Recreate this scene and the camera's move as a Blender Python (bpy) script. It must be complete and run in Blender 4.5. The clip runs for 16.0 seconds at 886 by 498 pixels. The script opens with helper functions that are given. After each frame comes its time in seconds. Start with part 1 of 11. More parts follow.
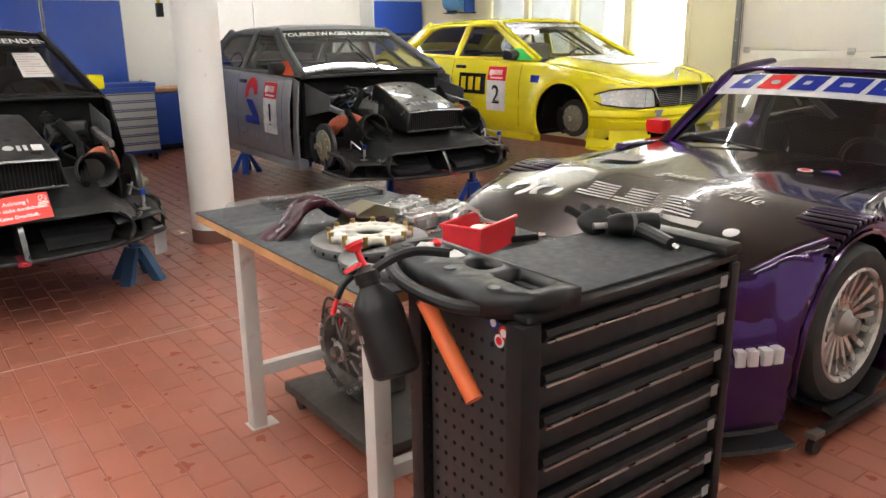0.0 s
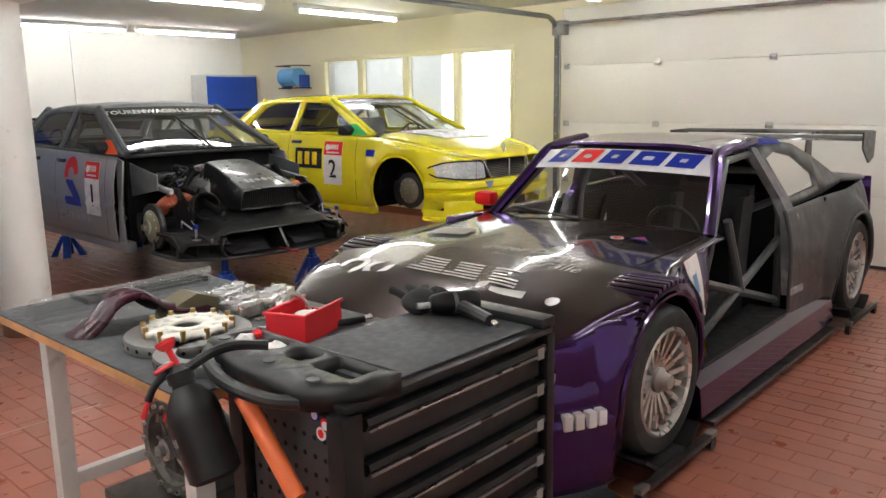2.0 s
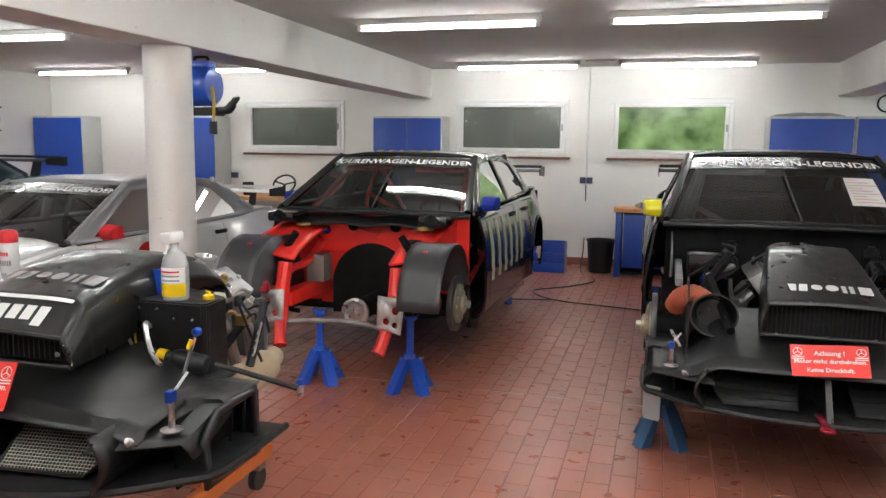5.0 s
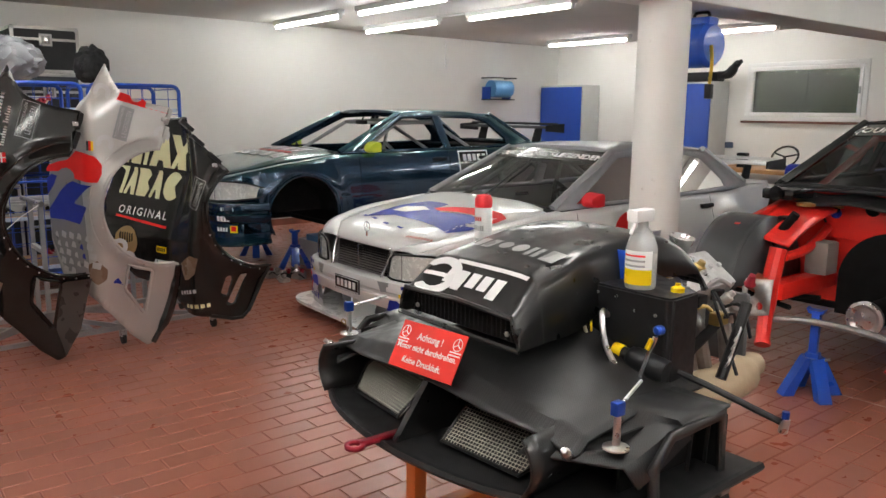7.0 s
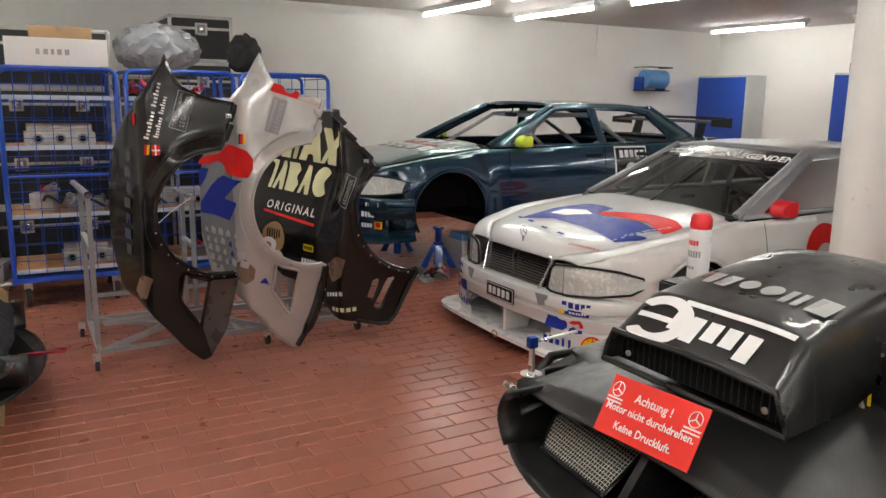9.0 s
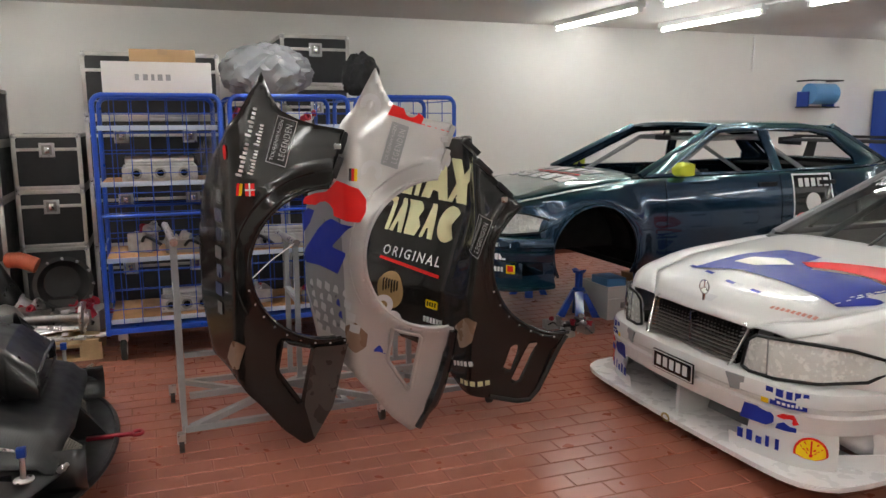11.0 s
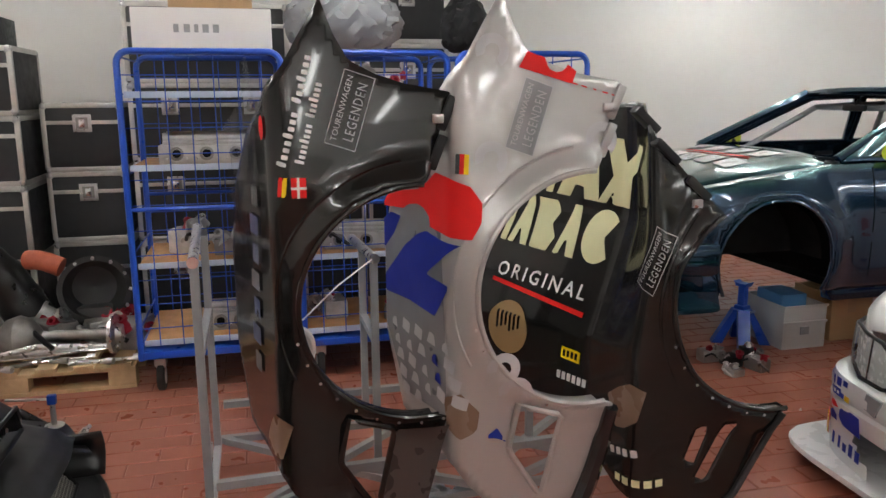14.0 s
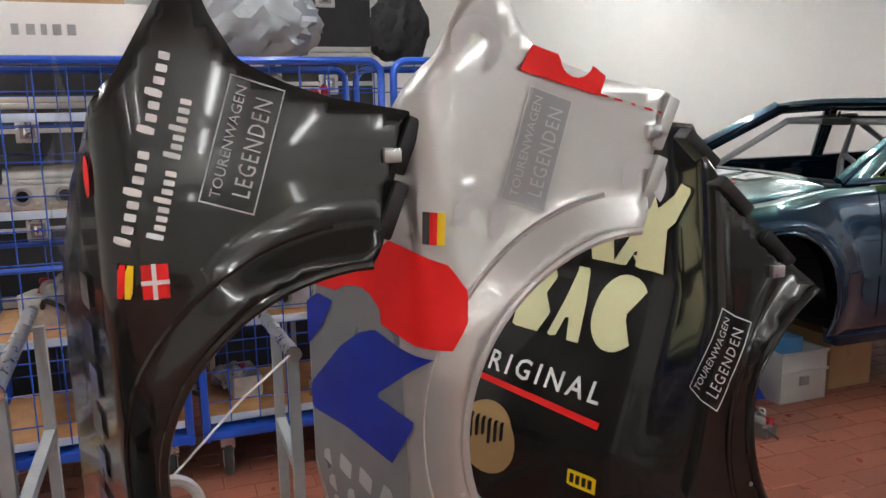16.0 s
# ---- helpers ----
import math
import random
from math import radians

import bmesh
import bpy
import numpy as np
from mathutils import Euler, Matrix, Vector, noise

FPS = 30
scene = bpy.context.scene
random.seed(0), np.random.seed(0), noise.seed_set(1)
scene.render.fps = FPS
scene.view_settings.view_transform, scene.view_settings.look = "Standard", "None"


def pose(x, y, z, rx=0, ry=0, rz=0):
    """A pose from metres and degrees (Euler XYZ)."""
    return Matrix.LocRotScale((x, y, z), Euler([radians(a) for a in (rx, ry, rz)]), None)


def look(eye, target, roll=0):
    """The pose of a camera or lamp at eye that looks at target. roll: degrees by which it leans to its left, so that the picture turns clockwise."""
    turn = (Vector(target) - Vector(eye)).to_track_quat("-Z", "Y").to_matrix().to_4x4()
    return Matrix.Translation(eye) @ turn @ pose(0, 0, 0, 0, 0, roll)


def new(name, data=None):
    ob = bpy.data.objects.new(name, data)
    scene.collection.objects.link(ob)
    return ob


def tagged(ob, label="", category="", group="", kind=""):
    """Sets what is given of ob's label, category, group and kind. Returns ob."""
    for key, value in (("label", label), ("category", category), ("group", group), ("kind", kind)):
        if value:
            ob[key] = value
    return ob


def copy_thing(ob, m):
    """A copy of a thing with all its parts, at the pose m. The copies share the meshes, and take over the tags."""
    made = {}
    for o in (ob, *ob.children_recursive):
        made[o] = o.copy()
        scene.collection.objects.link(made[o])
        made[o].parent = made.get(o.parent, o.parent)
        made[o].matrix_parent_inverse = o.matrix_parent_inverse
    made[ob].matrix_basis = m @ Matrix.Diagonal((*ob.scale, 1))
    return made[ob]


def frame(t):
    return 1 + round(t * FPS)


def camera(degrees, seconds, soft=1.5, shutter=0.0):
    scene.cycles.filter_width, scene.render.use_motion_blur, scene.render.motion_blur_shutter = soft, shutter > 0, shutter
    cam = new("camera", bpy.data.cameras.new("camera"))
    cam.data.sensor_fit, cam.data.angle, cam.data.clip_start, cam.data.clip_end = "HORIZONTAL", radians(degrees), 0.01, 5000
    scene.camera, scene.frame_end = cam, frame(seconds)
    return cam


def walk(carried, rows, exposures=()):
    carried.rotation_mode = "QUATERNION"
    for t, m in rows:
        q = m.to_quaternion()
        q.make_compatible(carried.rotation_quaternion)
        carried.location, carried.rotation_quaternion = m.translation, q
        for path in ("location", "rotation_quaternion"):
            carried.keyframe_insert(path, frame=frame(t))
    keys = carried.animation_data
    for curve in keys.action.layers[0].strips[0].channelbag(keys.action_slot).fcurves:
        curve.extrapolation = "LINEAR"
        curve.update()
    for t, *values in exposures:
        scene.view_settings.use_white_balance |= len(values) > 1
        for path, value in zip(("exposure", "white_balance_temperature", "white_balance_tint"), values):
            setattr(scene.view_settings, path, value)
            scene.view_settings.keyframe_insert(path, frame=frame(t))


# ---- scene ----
cam = camera(60.02, 16.0)
# seconds, eye (x, y, z), tilt, lean, heading in degrees
PATH = [
    (0, -0.0240, 0.0148, 1.5279, 74.201, 0.675, -36.792),
    (0.5, 0.0362, 0.0025, 1.5374, 74.813, 0.943, -44.568),
    (1, 0.0608, -0.0266, 1.5564, 76.160, 1.741, -48.536),
    (1.5, 0.0602, -0.0244, 1.5617, 78.294, 1.784, -49.467),
    (2, 0.0338, -0.0339, 1.5732, 79.106, 0.866, -48.326),
    (2.5, 0.0002, -0.0204, 1.5674, 79.187, 0.157, -45.130),
    (3, -0.0418, 0.0509, 1.5564, 79.067, 0.219, -35.065),
    (3.5, -0.0588, 0.2535, 1.5551, 79.428, 0.147, -20.885),
    (4, -0.0724, 0.4643, 1.5762, 80.813, -0.448, -5.644),
    (4.2, -0.1007, 0.5250, 1.5893, 81.469, -0.442, -0.592),
    (6.3, -0.4229, 1.2316, 1.5826, 81.603, -1.329, 39.203),
    (6.5, -0.4489, 1.2476, 1.5674, 81.103, -1.241, 43.248),
    (7, -0.4717, 1.2537, 1.5613, 79.796, -0.471, 51.379),
    (7.5, -0.4981, 1.2359, 1.5678, 78.786, -0.501, 56.906),
    (8, -0.6090, 1.2548, 1.5621, 78.137, -0.496, 59.849),
    (8.5, -0.7964, 1.3066, 1.5748, 78.582, -0.543, 59.664),
    (9, -0.9783, 1.3459, 1.5850, 78.883, -0.903, 60.967),
    (9.5, -1.1856, 1.4602, 1.5949, 79.613, -1.490, 65.221),
    (10, -1.4020, 1.5323, 1.5804, 80.180, -1.085, 67.413),
    (10.2, -1.5207, 1.5473, 1.5843, 80.325, -0.514, 67.604),
    (12.3, -2.4752, 1.7647, 1.5657, 80.725, -0.237, 71.910),
    (12.5, -2.5830, 1.7706, 1.5702, 80.614, -0.404, 70.884),
    (13, -2.7583, 1.7743, 1.5481, 79.926, -1.056, 70.535),
    (13.5, -2.9860, 1.8591, 1.5453, 79.316, -0.718, 72.434),
    (14, -3.2159, 1.8966, 1.5352, 78.649, 0.356, 76.167),
    (14.5, -3.4619, 1.8793, 1.5401, 78.446, 1.679, 76.609),
    (15, -3.6876, 1.8804, 1.5415, 78.831, 1.052, 75.172),
    (15.5, -3.9016, 1.9655, 1.5347, 79.627, 0.316, 74.985),
    (16, -4.0782, 2.0408, 1.5446, 79.739, 1.093, 70.108),
]
walk(cam, [(t, pose(x, y, z, rx, ry, rz)) for t, x, y, z, rx, ry, rz in PATH],
     [(0.0, 0.24, 6500, 10), (0.5, 0.22, 6500, 10), (2.0, 0.02, 6350, 10), (3.0, 0.02, 6000, 10), (3.5, -0.04, 5850, 10), (4.2, -0.08, 6050, 10),
      (6.5, -0.06, 6450, 10), (9.0, -0.08, 6600, 10), (12.5, -0.06, 6400, 10), (14.0, 0.02, 6350, 10), (16.0, 0.16, 6250, 10)])

# ---- light ----
world = bpy.data.worlds.new("sky")
scene.world = world
world.use_nodes = True
wn = world.node_tree.nodes
sky = wn.new("ShaderNodeTexSky")
sky.sky_type = "NISHITA"
sky.sun_disc = False
sky.sun_elevation = radians(30)
sky.sun_rotation = radians(150)
world.node_tree.links.new(sky.outputs[0], wn["Background"].inputs[0])
wn["Background"].inputs[1].default_value = 0.10

# ---- helpers for meshes ----
def part(name, bm, material, parent=None, label="", smooth=True, at=None):
    """Links a bmesh as one mesh object, under a thing or a part."""
    me = bpy.data.meshes.new(name)
    bmesh.ops.recalc_face_normals(bm, faces=bm.faces)
    bm.to_mesh(me)
    bm.free()
    if smooth:
        me.shade_smooth()
        me.set_sharp_from_angle(angle=radians(35))
    for m in material if isinstance(material, (list, tuple)) else [material]:
        me.materials.append(m)
    ob = new(name, me)
    if parent is not None:
        ob.parent = parent
    if at is not None:
        ob.matrix_basis = at
    if label:
        ob["label"] = label
    return ob


def thing(name, m, label, category, group="", kind=""):
    """An Empty at a thing's base, which carries its parts."""
    ob = new(name)
    ob.empty_display_size = 0.1
    ob.matrix_basis = m
    return tagged(ob, label, category, group, kind)


def B():
    return bmesh.new()


def box(bm, x0, y0, z0, x1, y1, z1, bevel=0.0, m=None, mat=0):
    r = bmesh.ops.create_cube(bm, size=1)["verts"]
    for v in r:
        v.co = Vector(((x0 + x1) / 2 + v.co.x * (x1 - x0), (y0 + y1) / 2 + v.co.y * (y1 - y0), (z0 + z1) / 2 + v.co.z * (z1 - z0)))
    fs = {f for v in r for f in v.link_faces}
    if bevel:
        es = list({e for f in fs for e in f.edges})
        o = bmesh.ops.bevel(bm, geom=es, offset=bevel, segments=2, affect="EDGES", profile=0.6)
        fs = set(o["faces"]) | {f for v in o["verts"] for f in v.link_faces}
    vs = {v for f in fs for v in f.verts}
    for f in fs:
        f.material_index = mat
    if m is not None:
        for v in vs:
            v.co = m @ v.co
    return vs


def cyl(bm, a, b, r0, r1=None, seg=16, caps=True, mat=0):
    a, b = Vector(a), Vector(b)
    r1 = r0 if r1 is None else r1
    q = (b - a).to_track_quat("Z", "Y").to_matrix()
    rings = []
    for p, r in ((a, r0), (b, r1)):
        rings.append([bm.verts.new(p + q @ Vector((r * math.cos(2 * math.pi * i / seg), r * math.sin(2 * math.pi * i / seg), 0))) for i in range(seg)])
    fs = [bm.faces.new((rings[0][i], rings[0][(i + 1) % seg], rings[1][(i + 1) % seg], rings[1][i])) for i in range(seg)]
    if caps:
        fs += [bm.faces.new(rings[0][::-1]), bm.faces.new(rings[1])]
    for f in fs:
        f.material_index = mat
    return rings


def lathe(bm, profile, a=(0, 0, 0), axis=(0, 0, 1), seg=32, mat=0):
    """profile: (radius, height) pairs, turned round the axis that starts at a."""
    a = Vector(a)
    q = Vector(axis).to_track_quat("Z", "Y").to_matrix()
    rings = []
    for r, h in profile:
        rings.append([bm.verts.new(a + q @ Vector((r * math.cos(2 * math.pi * i / seg), r * math.sin(2 * math.pi * i / seg), h))) for i in range(seg)])
    for k in range(len(rings) - 1):
        for i in range(seg):
            try:
                bm.faces.new((rings[k][i], rings[k][(i + 1) % seg], rings[k + 1][(i + 1) % seg], rings[k + 1][i])).material_index = mat
            except ValueError:
                pass
    for ring, (r, h) in ((rings[0], profile[0]), (rings[-1], profile[-1])):
        if r > 1e-4 and profile[0] != profile[-1]:
            bm.faces.new(ring).material_index = mat
    return rings


def smooth_path(pts, n=6):
    """A Catmull-Rom line through the points."""
    pts = [Vector(p) for p in pts]
    out = []
    for i in range(len(pts) - 1):
        p0, p1, p2, p3 = pts[max(i - 1, 0)], pts[i], pts[i + 1], pts[min(i + 2, len(pts) - 1)]
        for k in range(n):
            t = k / n
            out.append(0.5 * ((2 * p1) + (p2 - p0) * t + (2 * p0 - 5 * p1 + 4 * p2 - p3) * t * t + (3 * p1 - p0 - 3 * p2 + p3) * t ** 3))
    return out + [pts[-1]]


def tube(bm, pts, r, seg=8, curved=0, mat=0, closed=False):
    """A round tube along the points; r may be a list."""
    pts = smooth_path(pts, curved) if curved else [Vector(p) for p in pts]
    n = len(pts)
    rings = []
    up = Vector((0, 0, 1))
    for i, p in enumerate(pts):
        d = (pts[(i + 1) % n] - pts[i - 1]) if closed else (pts[min(i + 1, n - 1)] - pts[max(i - 1, 0)])
        d = d.normalized() if d.length > 1e-9 else Vector((0, 0, 1))
        s = d.cross(up)
        s = d.cross(Vector((1, 0, 0))) if s.length < 0.05 else s
        s.normalize()
        u = s.cross(d)
        up = u
        rr = r[min(int(i * len(r) / n), len(r) - 1)] if isinstance(r, (list, tuple)) else r
        rings.append([bm.verts.new(p + rr * (math.cos(2 * math.pi * k / seg) * s + math.sin(2 * math.pi * k / seg) * u)) for k in range(seg)])
    for i in range(n if closed else n - 1):
        a, b = rings[i], rings[(i + 1) % n]
        for k in range(seg):
            bm.faces.new((a[k], a[(k + 1) % seg], b[(k + 1) % seg], b[k])).material_index = mat
    if not closed:
        bm.faces.new(rings[0][::-1]).material_index = mat
        bm.faces.new(rings[-1]).material_index = mat


def prism(bm, poly, fn0, fn1, mat=0):
    """A flat outline given twice, near face by fn0 and far face by fn1, with sides."""
    a = [bm.verts.new(fn0(*p)) for p in poly]
    b = [bm.verts.new(fn1(*p)) for p in poly]
    n = len(poly)
    fs = [bm.faces.new(a), bm.faces.new(b[::-1])]
    fs += [bm.faces.new((a[i], b[i], b[(i + 1) % n], a[(i + 1) % n])) for i in range(n)]
    for f in fs:
        f.material_index = mat


def sheet(bm, fn, nu, nv, keep=None, mat=0):
    """A grid of quads over (u, v) in 0..1; keep(u, v) tells which cells stay."""
    g = [[bm.verts.new(fn(i / nu, j / nv)) for j in range(nv + 1)] for i in range(nu + 1)]
    for i in range(nu):
        for j in range(nv):
            if keep is None or keep((i + 0.5) / nu, (j + 0.5) / nv):
                bm.faces.new((g[i][j], g[i + 1][j], g[i + 1][j + 1], g[i][j + 1])).material_index = mat
    loose = [v for row in g for v in row if not v.link_faces]
    if loose:
        bmesh.ops.delete(bm, geom=loose, context="VERTS")
    return g


def holed(bm, outline, holes, fn, cuts=0, mat=0):
    """A flat outline with holes, filled and laid into space by fn(a, b)."""
    es = []
    for loop in [outline] + list(holes):
        vs = [bm.verts.new((a, b, 0)) for a, b in loop]
        es += [bm.edges.new((vs[i], vs[(i + 1) % len(vs)])) for i in range(len(vs))]
    r = bmesh.ops.triangle_fill(bm, use_beauty=True, use_dissolve=False, edges=es)
    fs = [g for g in r["geom"] if isinstance(g, bmesh.types.BMFace)]
    if cuts:
        o = bmesh.ops.subdivide_edges(bm, edges=list({e for f in fs for e in f.edges}), cuts=cuts, use_grid_fill=True)
        fs = list({f for f in fs if f.is_valid} | {g for g in o["geom"] if isinstance(g, bmesh.types.BMFace)})
    for v in {v for f in fs for v in f.verts}:
        v.co = Vector(fn(v.co.x, v.co.y))
    for f in fs:
        f.material_index = mat


def thicken(ob, t, offset=-1.0, out=None):
    """Gives a skin its thickness; out: the way its visible face looks, which stays in place."""
    if out is not None:
        n = sum((p.normal * p.area for p in ob.data.polygons), Vector((0, 0, 0)))
        offset = -1.0 if n.dot(Vector(out)) > 0 else 1.0
    md = ob.modifiers.new("thickness", "SOLIDIFY")
    md.thickness, md.offset = t, offset
    return ob


def curve(xs, ys, x):
    return float(np.interp(x, xs, ys))


def rounded(x0, y0, x1, y1, r, n=4):
    out = []
    for cx, cy, a0 in ((x1 - r, y1 - r, 0), (x0 + r, y1 - r, 90), (x0 + r, y0 + r, 180), (x1 - r, y0 + r, 270)):
        for k in range(n + 1):
            a = radians(a0 + 90 * k / n)
            out.append((cx + r * math.cos(a), cy + r * math.sin(a)))
    return out


def circle(cx, cy, r, n=24, a0=0, a1=360):
    full = abs(a1 - a0) >= 360
    m = n if full else n + 1
    return [(cx + r * math.cos(radians(a0 + (a1 - a0) * k / n)), cy + r * math.sin(radians(a0 + (a1 - a0) * k / n))) for k in range(m)]


def lettering(text, size, fn, extrude=0.0, bold=0.0, spacing=1.0, shear=0.0, align="CENTER", cuts=0):
    """The text as a bmesh, each point (a, b) of its plane laid into space by fn(a, b)."""
    cu = bpy.data.curves.new("letters", "FONT")
    cu.body, cu.size, cu.align_x, cu.align_y = text, size, align, "CENTER"
    cu.offset, cu.space_character, cu.shear, cu.resolution_u = bold, spacing, shear, 2
    ob = bpy.data.objects.new("letters", cu)
    me = bpy.data.meshes.new_from_object(ob)
    bm = bmesh.new()
    bm.from_mesh(me)
    bpy.data.objects.remove(ob)
    bpy.data.curves.remove(cu)
    bpy.data.meshes.remove(me)
    if cuts:
        bmesh.ops.subdivide_edges(bm, edges=[e for e in bm.edges if e.calc_length() > size * 0.3], cuts=cuts)
    for v in bm.verts:
        v.co = Vector(fn(v.co.x, v.co.y))
    return bm


def inside(poly, a, b):
    r, n = False, len(poly)
    for i in range(n):
        (x0, y0), (x1, y1) = poly[i], poly[(i + 1) % n]
        if (y0 > b) != (y1 > b) and a < (x1 - x0) * (b - y0) / (y1 - y0) + x0:
            r = not r
    return r


def nearest(poly, a, b):
    best = None
    n = len(poly)
    for i in range(n):
        (x0, y0), (x1, y1) = poly[i], poly[(i + 1) % n]
        dx, dy = x1 - x0, y1 - y0
        d2 = dx * dx + dy * dy
        k = 0 if d2 == 0 else max(0, min(1, ((a - x0) * dx + (b - y0) * dy) / d2))
        px, py = x0 + k * dx, y0 + k * dy
        d = (px - a) ** 2 + (py - b) ** 2
        if best is None or d < best[0]:
            best = (d, px, py)
    return best[1], best[2]


def clipped(bm, poly, step, fn, holes=(), mat=0):
    """A fine grid cut to an outline with holes, its rim drawn onto the outline, laid into space by fn(a, b)."""
    xs, ys = [p[0] for p in poly], [p[1] for p in poly]
    nx, ny = max(2, math.ceil((max(xs) - min(xs)) / step)), max(2, math.ceil((max(ys) - min(ys)) / step))
    sx, sy = (max(xs) - min(xs)) / nx, (max(ys) - min(ys)) / ny
    cells = {}
    for i in range(nx):
        for j in range(ny):
            a, b = min(xs) + (i + 0.5) * sx, min(ys) + (j + 0.5) * sy
            if inside(poly, a, b) and not any(inside(h, a, b) for h in holes):
                cells[i, j] = 1
    vs = {}
    uses = {}
    for i, j in cells:
        for c in ((i, j), (i + 1, j), (i + 1, j + 1), (i, j + 1)):
            uses[c] = uses.get(c, 0) + 1
    for (i, j), k in uses.items():
        a, b = min(xs) + i * sx, min(ys) + j * sy
        if k < 4:
            c = [nearest(l, a, b) for l in (poly, *holes)]
            a, b = min(c, key=lambda p: (p[0] - a) ** 2 + (p[1] - b) ** 2)
        vs[i, j] = bm.verts.new(fn(a, b))
    for i, j in cells:
        bm.faces.new((vs[i, j], vs[i + 1, j], vs[i + 1, j + 1], vs[i, j + 1])).material_index = mat


def flip(bm):
    """The mirror image in the plane y = 0."""
    for v in bm.verts:
        v.co.y = -v.co.y
    return bm


def mat(name, col, rough=0.5, metal=0.0, bump=0.0, scale=20.0, var=0.12, var_scale=3.0, coat=0.0, spec=0.5, rvar=0.08, emit=0.0, dist=0.004, stain=None):
    m = bpy.data.materials.new(name)
    m.use_nodes = True
    nt = m.node_tree
    b = nt.nodes["Principled BSDF"]
    b.inputs["Base Color"].default_value = (*col, 1)
    b.inputs["Roughness"].default_value = rough
    b.inputs["Metallic"].default_value = metal
    b.inputs["Specular IOR Level"].default_value = spec
    if coat:
        b.inputs["Coat Weight"].default_value = coat
        b.inputs["Coat Roughness"].default_value = 0.04
    if emit:
        b.inputs["Emission Color"].default_value = (*col, 1)
        b.inputs["Emission Strength"].default_value = emit
    tc = nt.nodes.new("ShaderNodeTexCoord")
    out = None
    if var:
        n = nt.nodes.new("ShaderNodeTexNoise")
        n.inputs["Scale"].default_value = var_scale
        n.inputs["Detail"].default_value = 3
        n.inputs["Roughness"].default_value = 0.55
        nt.links.new(tc.outputs["Object"], n.inputs["Vector"])
        mr = nt.nodes.new("ShaderNodeMapRange")
        mr.inputs[1].default_value, mr.inputs[2].default_value = 0.3, 0.7
        mr.inputs[3].default_value, mr.inputs[4].default_value = 1 - var, 1 + var
        nt.links.new(n.outputs[0], mr.inputs[0])
        mx = nt.nodes.new("ShaderNodeMix")
        mx.data_type, mx.blend_type = "RGBA", "MULTIPLY"
        mx.inputs[0].default_value = 1
        mx.inputs[6].default_value = (*col, 1)
        nt.links.new(mr.outputs[0], mx.inputs[7])
        out = mx.outputs[2]
        if rvar:
            r = nt.nodes.new("ShaderNodeMapRange")
            r.inputs[1].default_value, r.inputs[2].default_value = 0.3, 0.7
            r.inputs[3].default_value, r.inputs[4].default_value = max(rough - rvar, 0.02), rough + rvar
            n2 = nt.nodes.new("ShaderNodeTexNoise")
            n2.inputs["Scale"].default_value = var_scale * 4.3
            n2.inputs["Detail"].default_value = 2
            nt.links.new(tc.outputs["Object"], n2.inputs["Vector"])
            nt.links.new(n2.outputs[0], r.inputs[0])
            nt.links.new(r.outputs[0], b.inputs["Roughness"])
    if stain:
        n = nt.nodes.new("ShaderNodeTexNoise")
        n.inputs["Scale"].default_value = stain[1]
        n.inputs["Detail"].default_value = 6
        nt.links.new(tc.outputs["Object"], n.inputs["Vector"])
        cr = nt.nodes.new("ShaderNodeMapRange")
        cr.inputs[1].default_value, cr.inputs[2].default_value = stain[2], stain[2] + 0.12
        nt.links.new(n.outputs[0], cr.inputs[0])
        mx = nt.nodes.new("ShaderNodeMix")
        mx.data_type = "RGBA"
        nt.links.new(cr.outputs[0], mx.inputs[0])
        if out:
            nt.links.new(out, mx.inputs[6])
        else:
            mx.inputs[6].default_value = (*col, 1)
        mx.inputs[7].default_value = (*stain[0], 1)
        out = mx.outputs[2]
    if out:
        nt.links.new(out, b.inputs["Base Color"])
    if bump:
        n = nt.nodes.new("ShaderNodeTexNoise")
        n.inputs["Scale"].default_value = scale
        n.inputs["Detail"].default_value = 6
        nt.links.new(tc.outputs["Object"], n.inputs["Vector"])
        bp = nt.nodes.new("ShaderNodeBump")
        bp.inputs["Strength"].default_value = bump
        bp.inputs["Distance"].default_value = dist
        nt.links.new(n.outputs[0], bp.inputs["Height"])
        nt.links.new(bp.outputs[0], b.inputs["Normal"])
    return m


def glass(name, tint, rough=0.02, ior=1.5):
    m = bpy.data.materials.new(name)
    m.use_nodes = True
    nt = m.node_tree
    nt.nodes.remove(nt.nodes["Principled BSDF"])
    f, t, g, x = (nt.nodes.new("ShaderNode" + k) for k in ("Fresnel", "BsdfTransparent", "BsdfGlossy", "MixShader"))
    f.inputs["IOR"].default_value = ior
    t.inputs[0].default_value = (*tint, 1)
    g.inputs["Roughness"].default_value = rough
    nt.links.new(f.outputs[0], x.inputs[0])
    nt.links.new(t.outputs[0], x.inputs[1])
    nt.links.new(g.outputs[0], x.inputs[2])
    nt.links.new(x.outputs[0], nt.nodes["Material Output"].inputs[0])
    return m


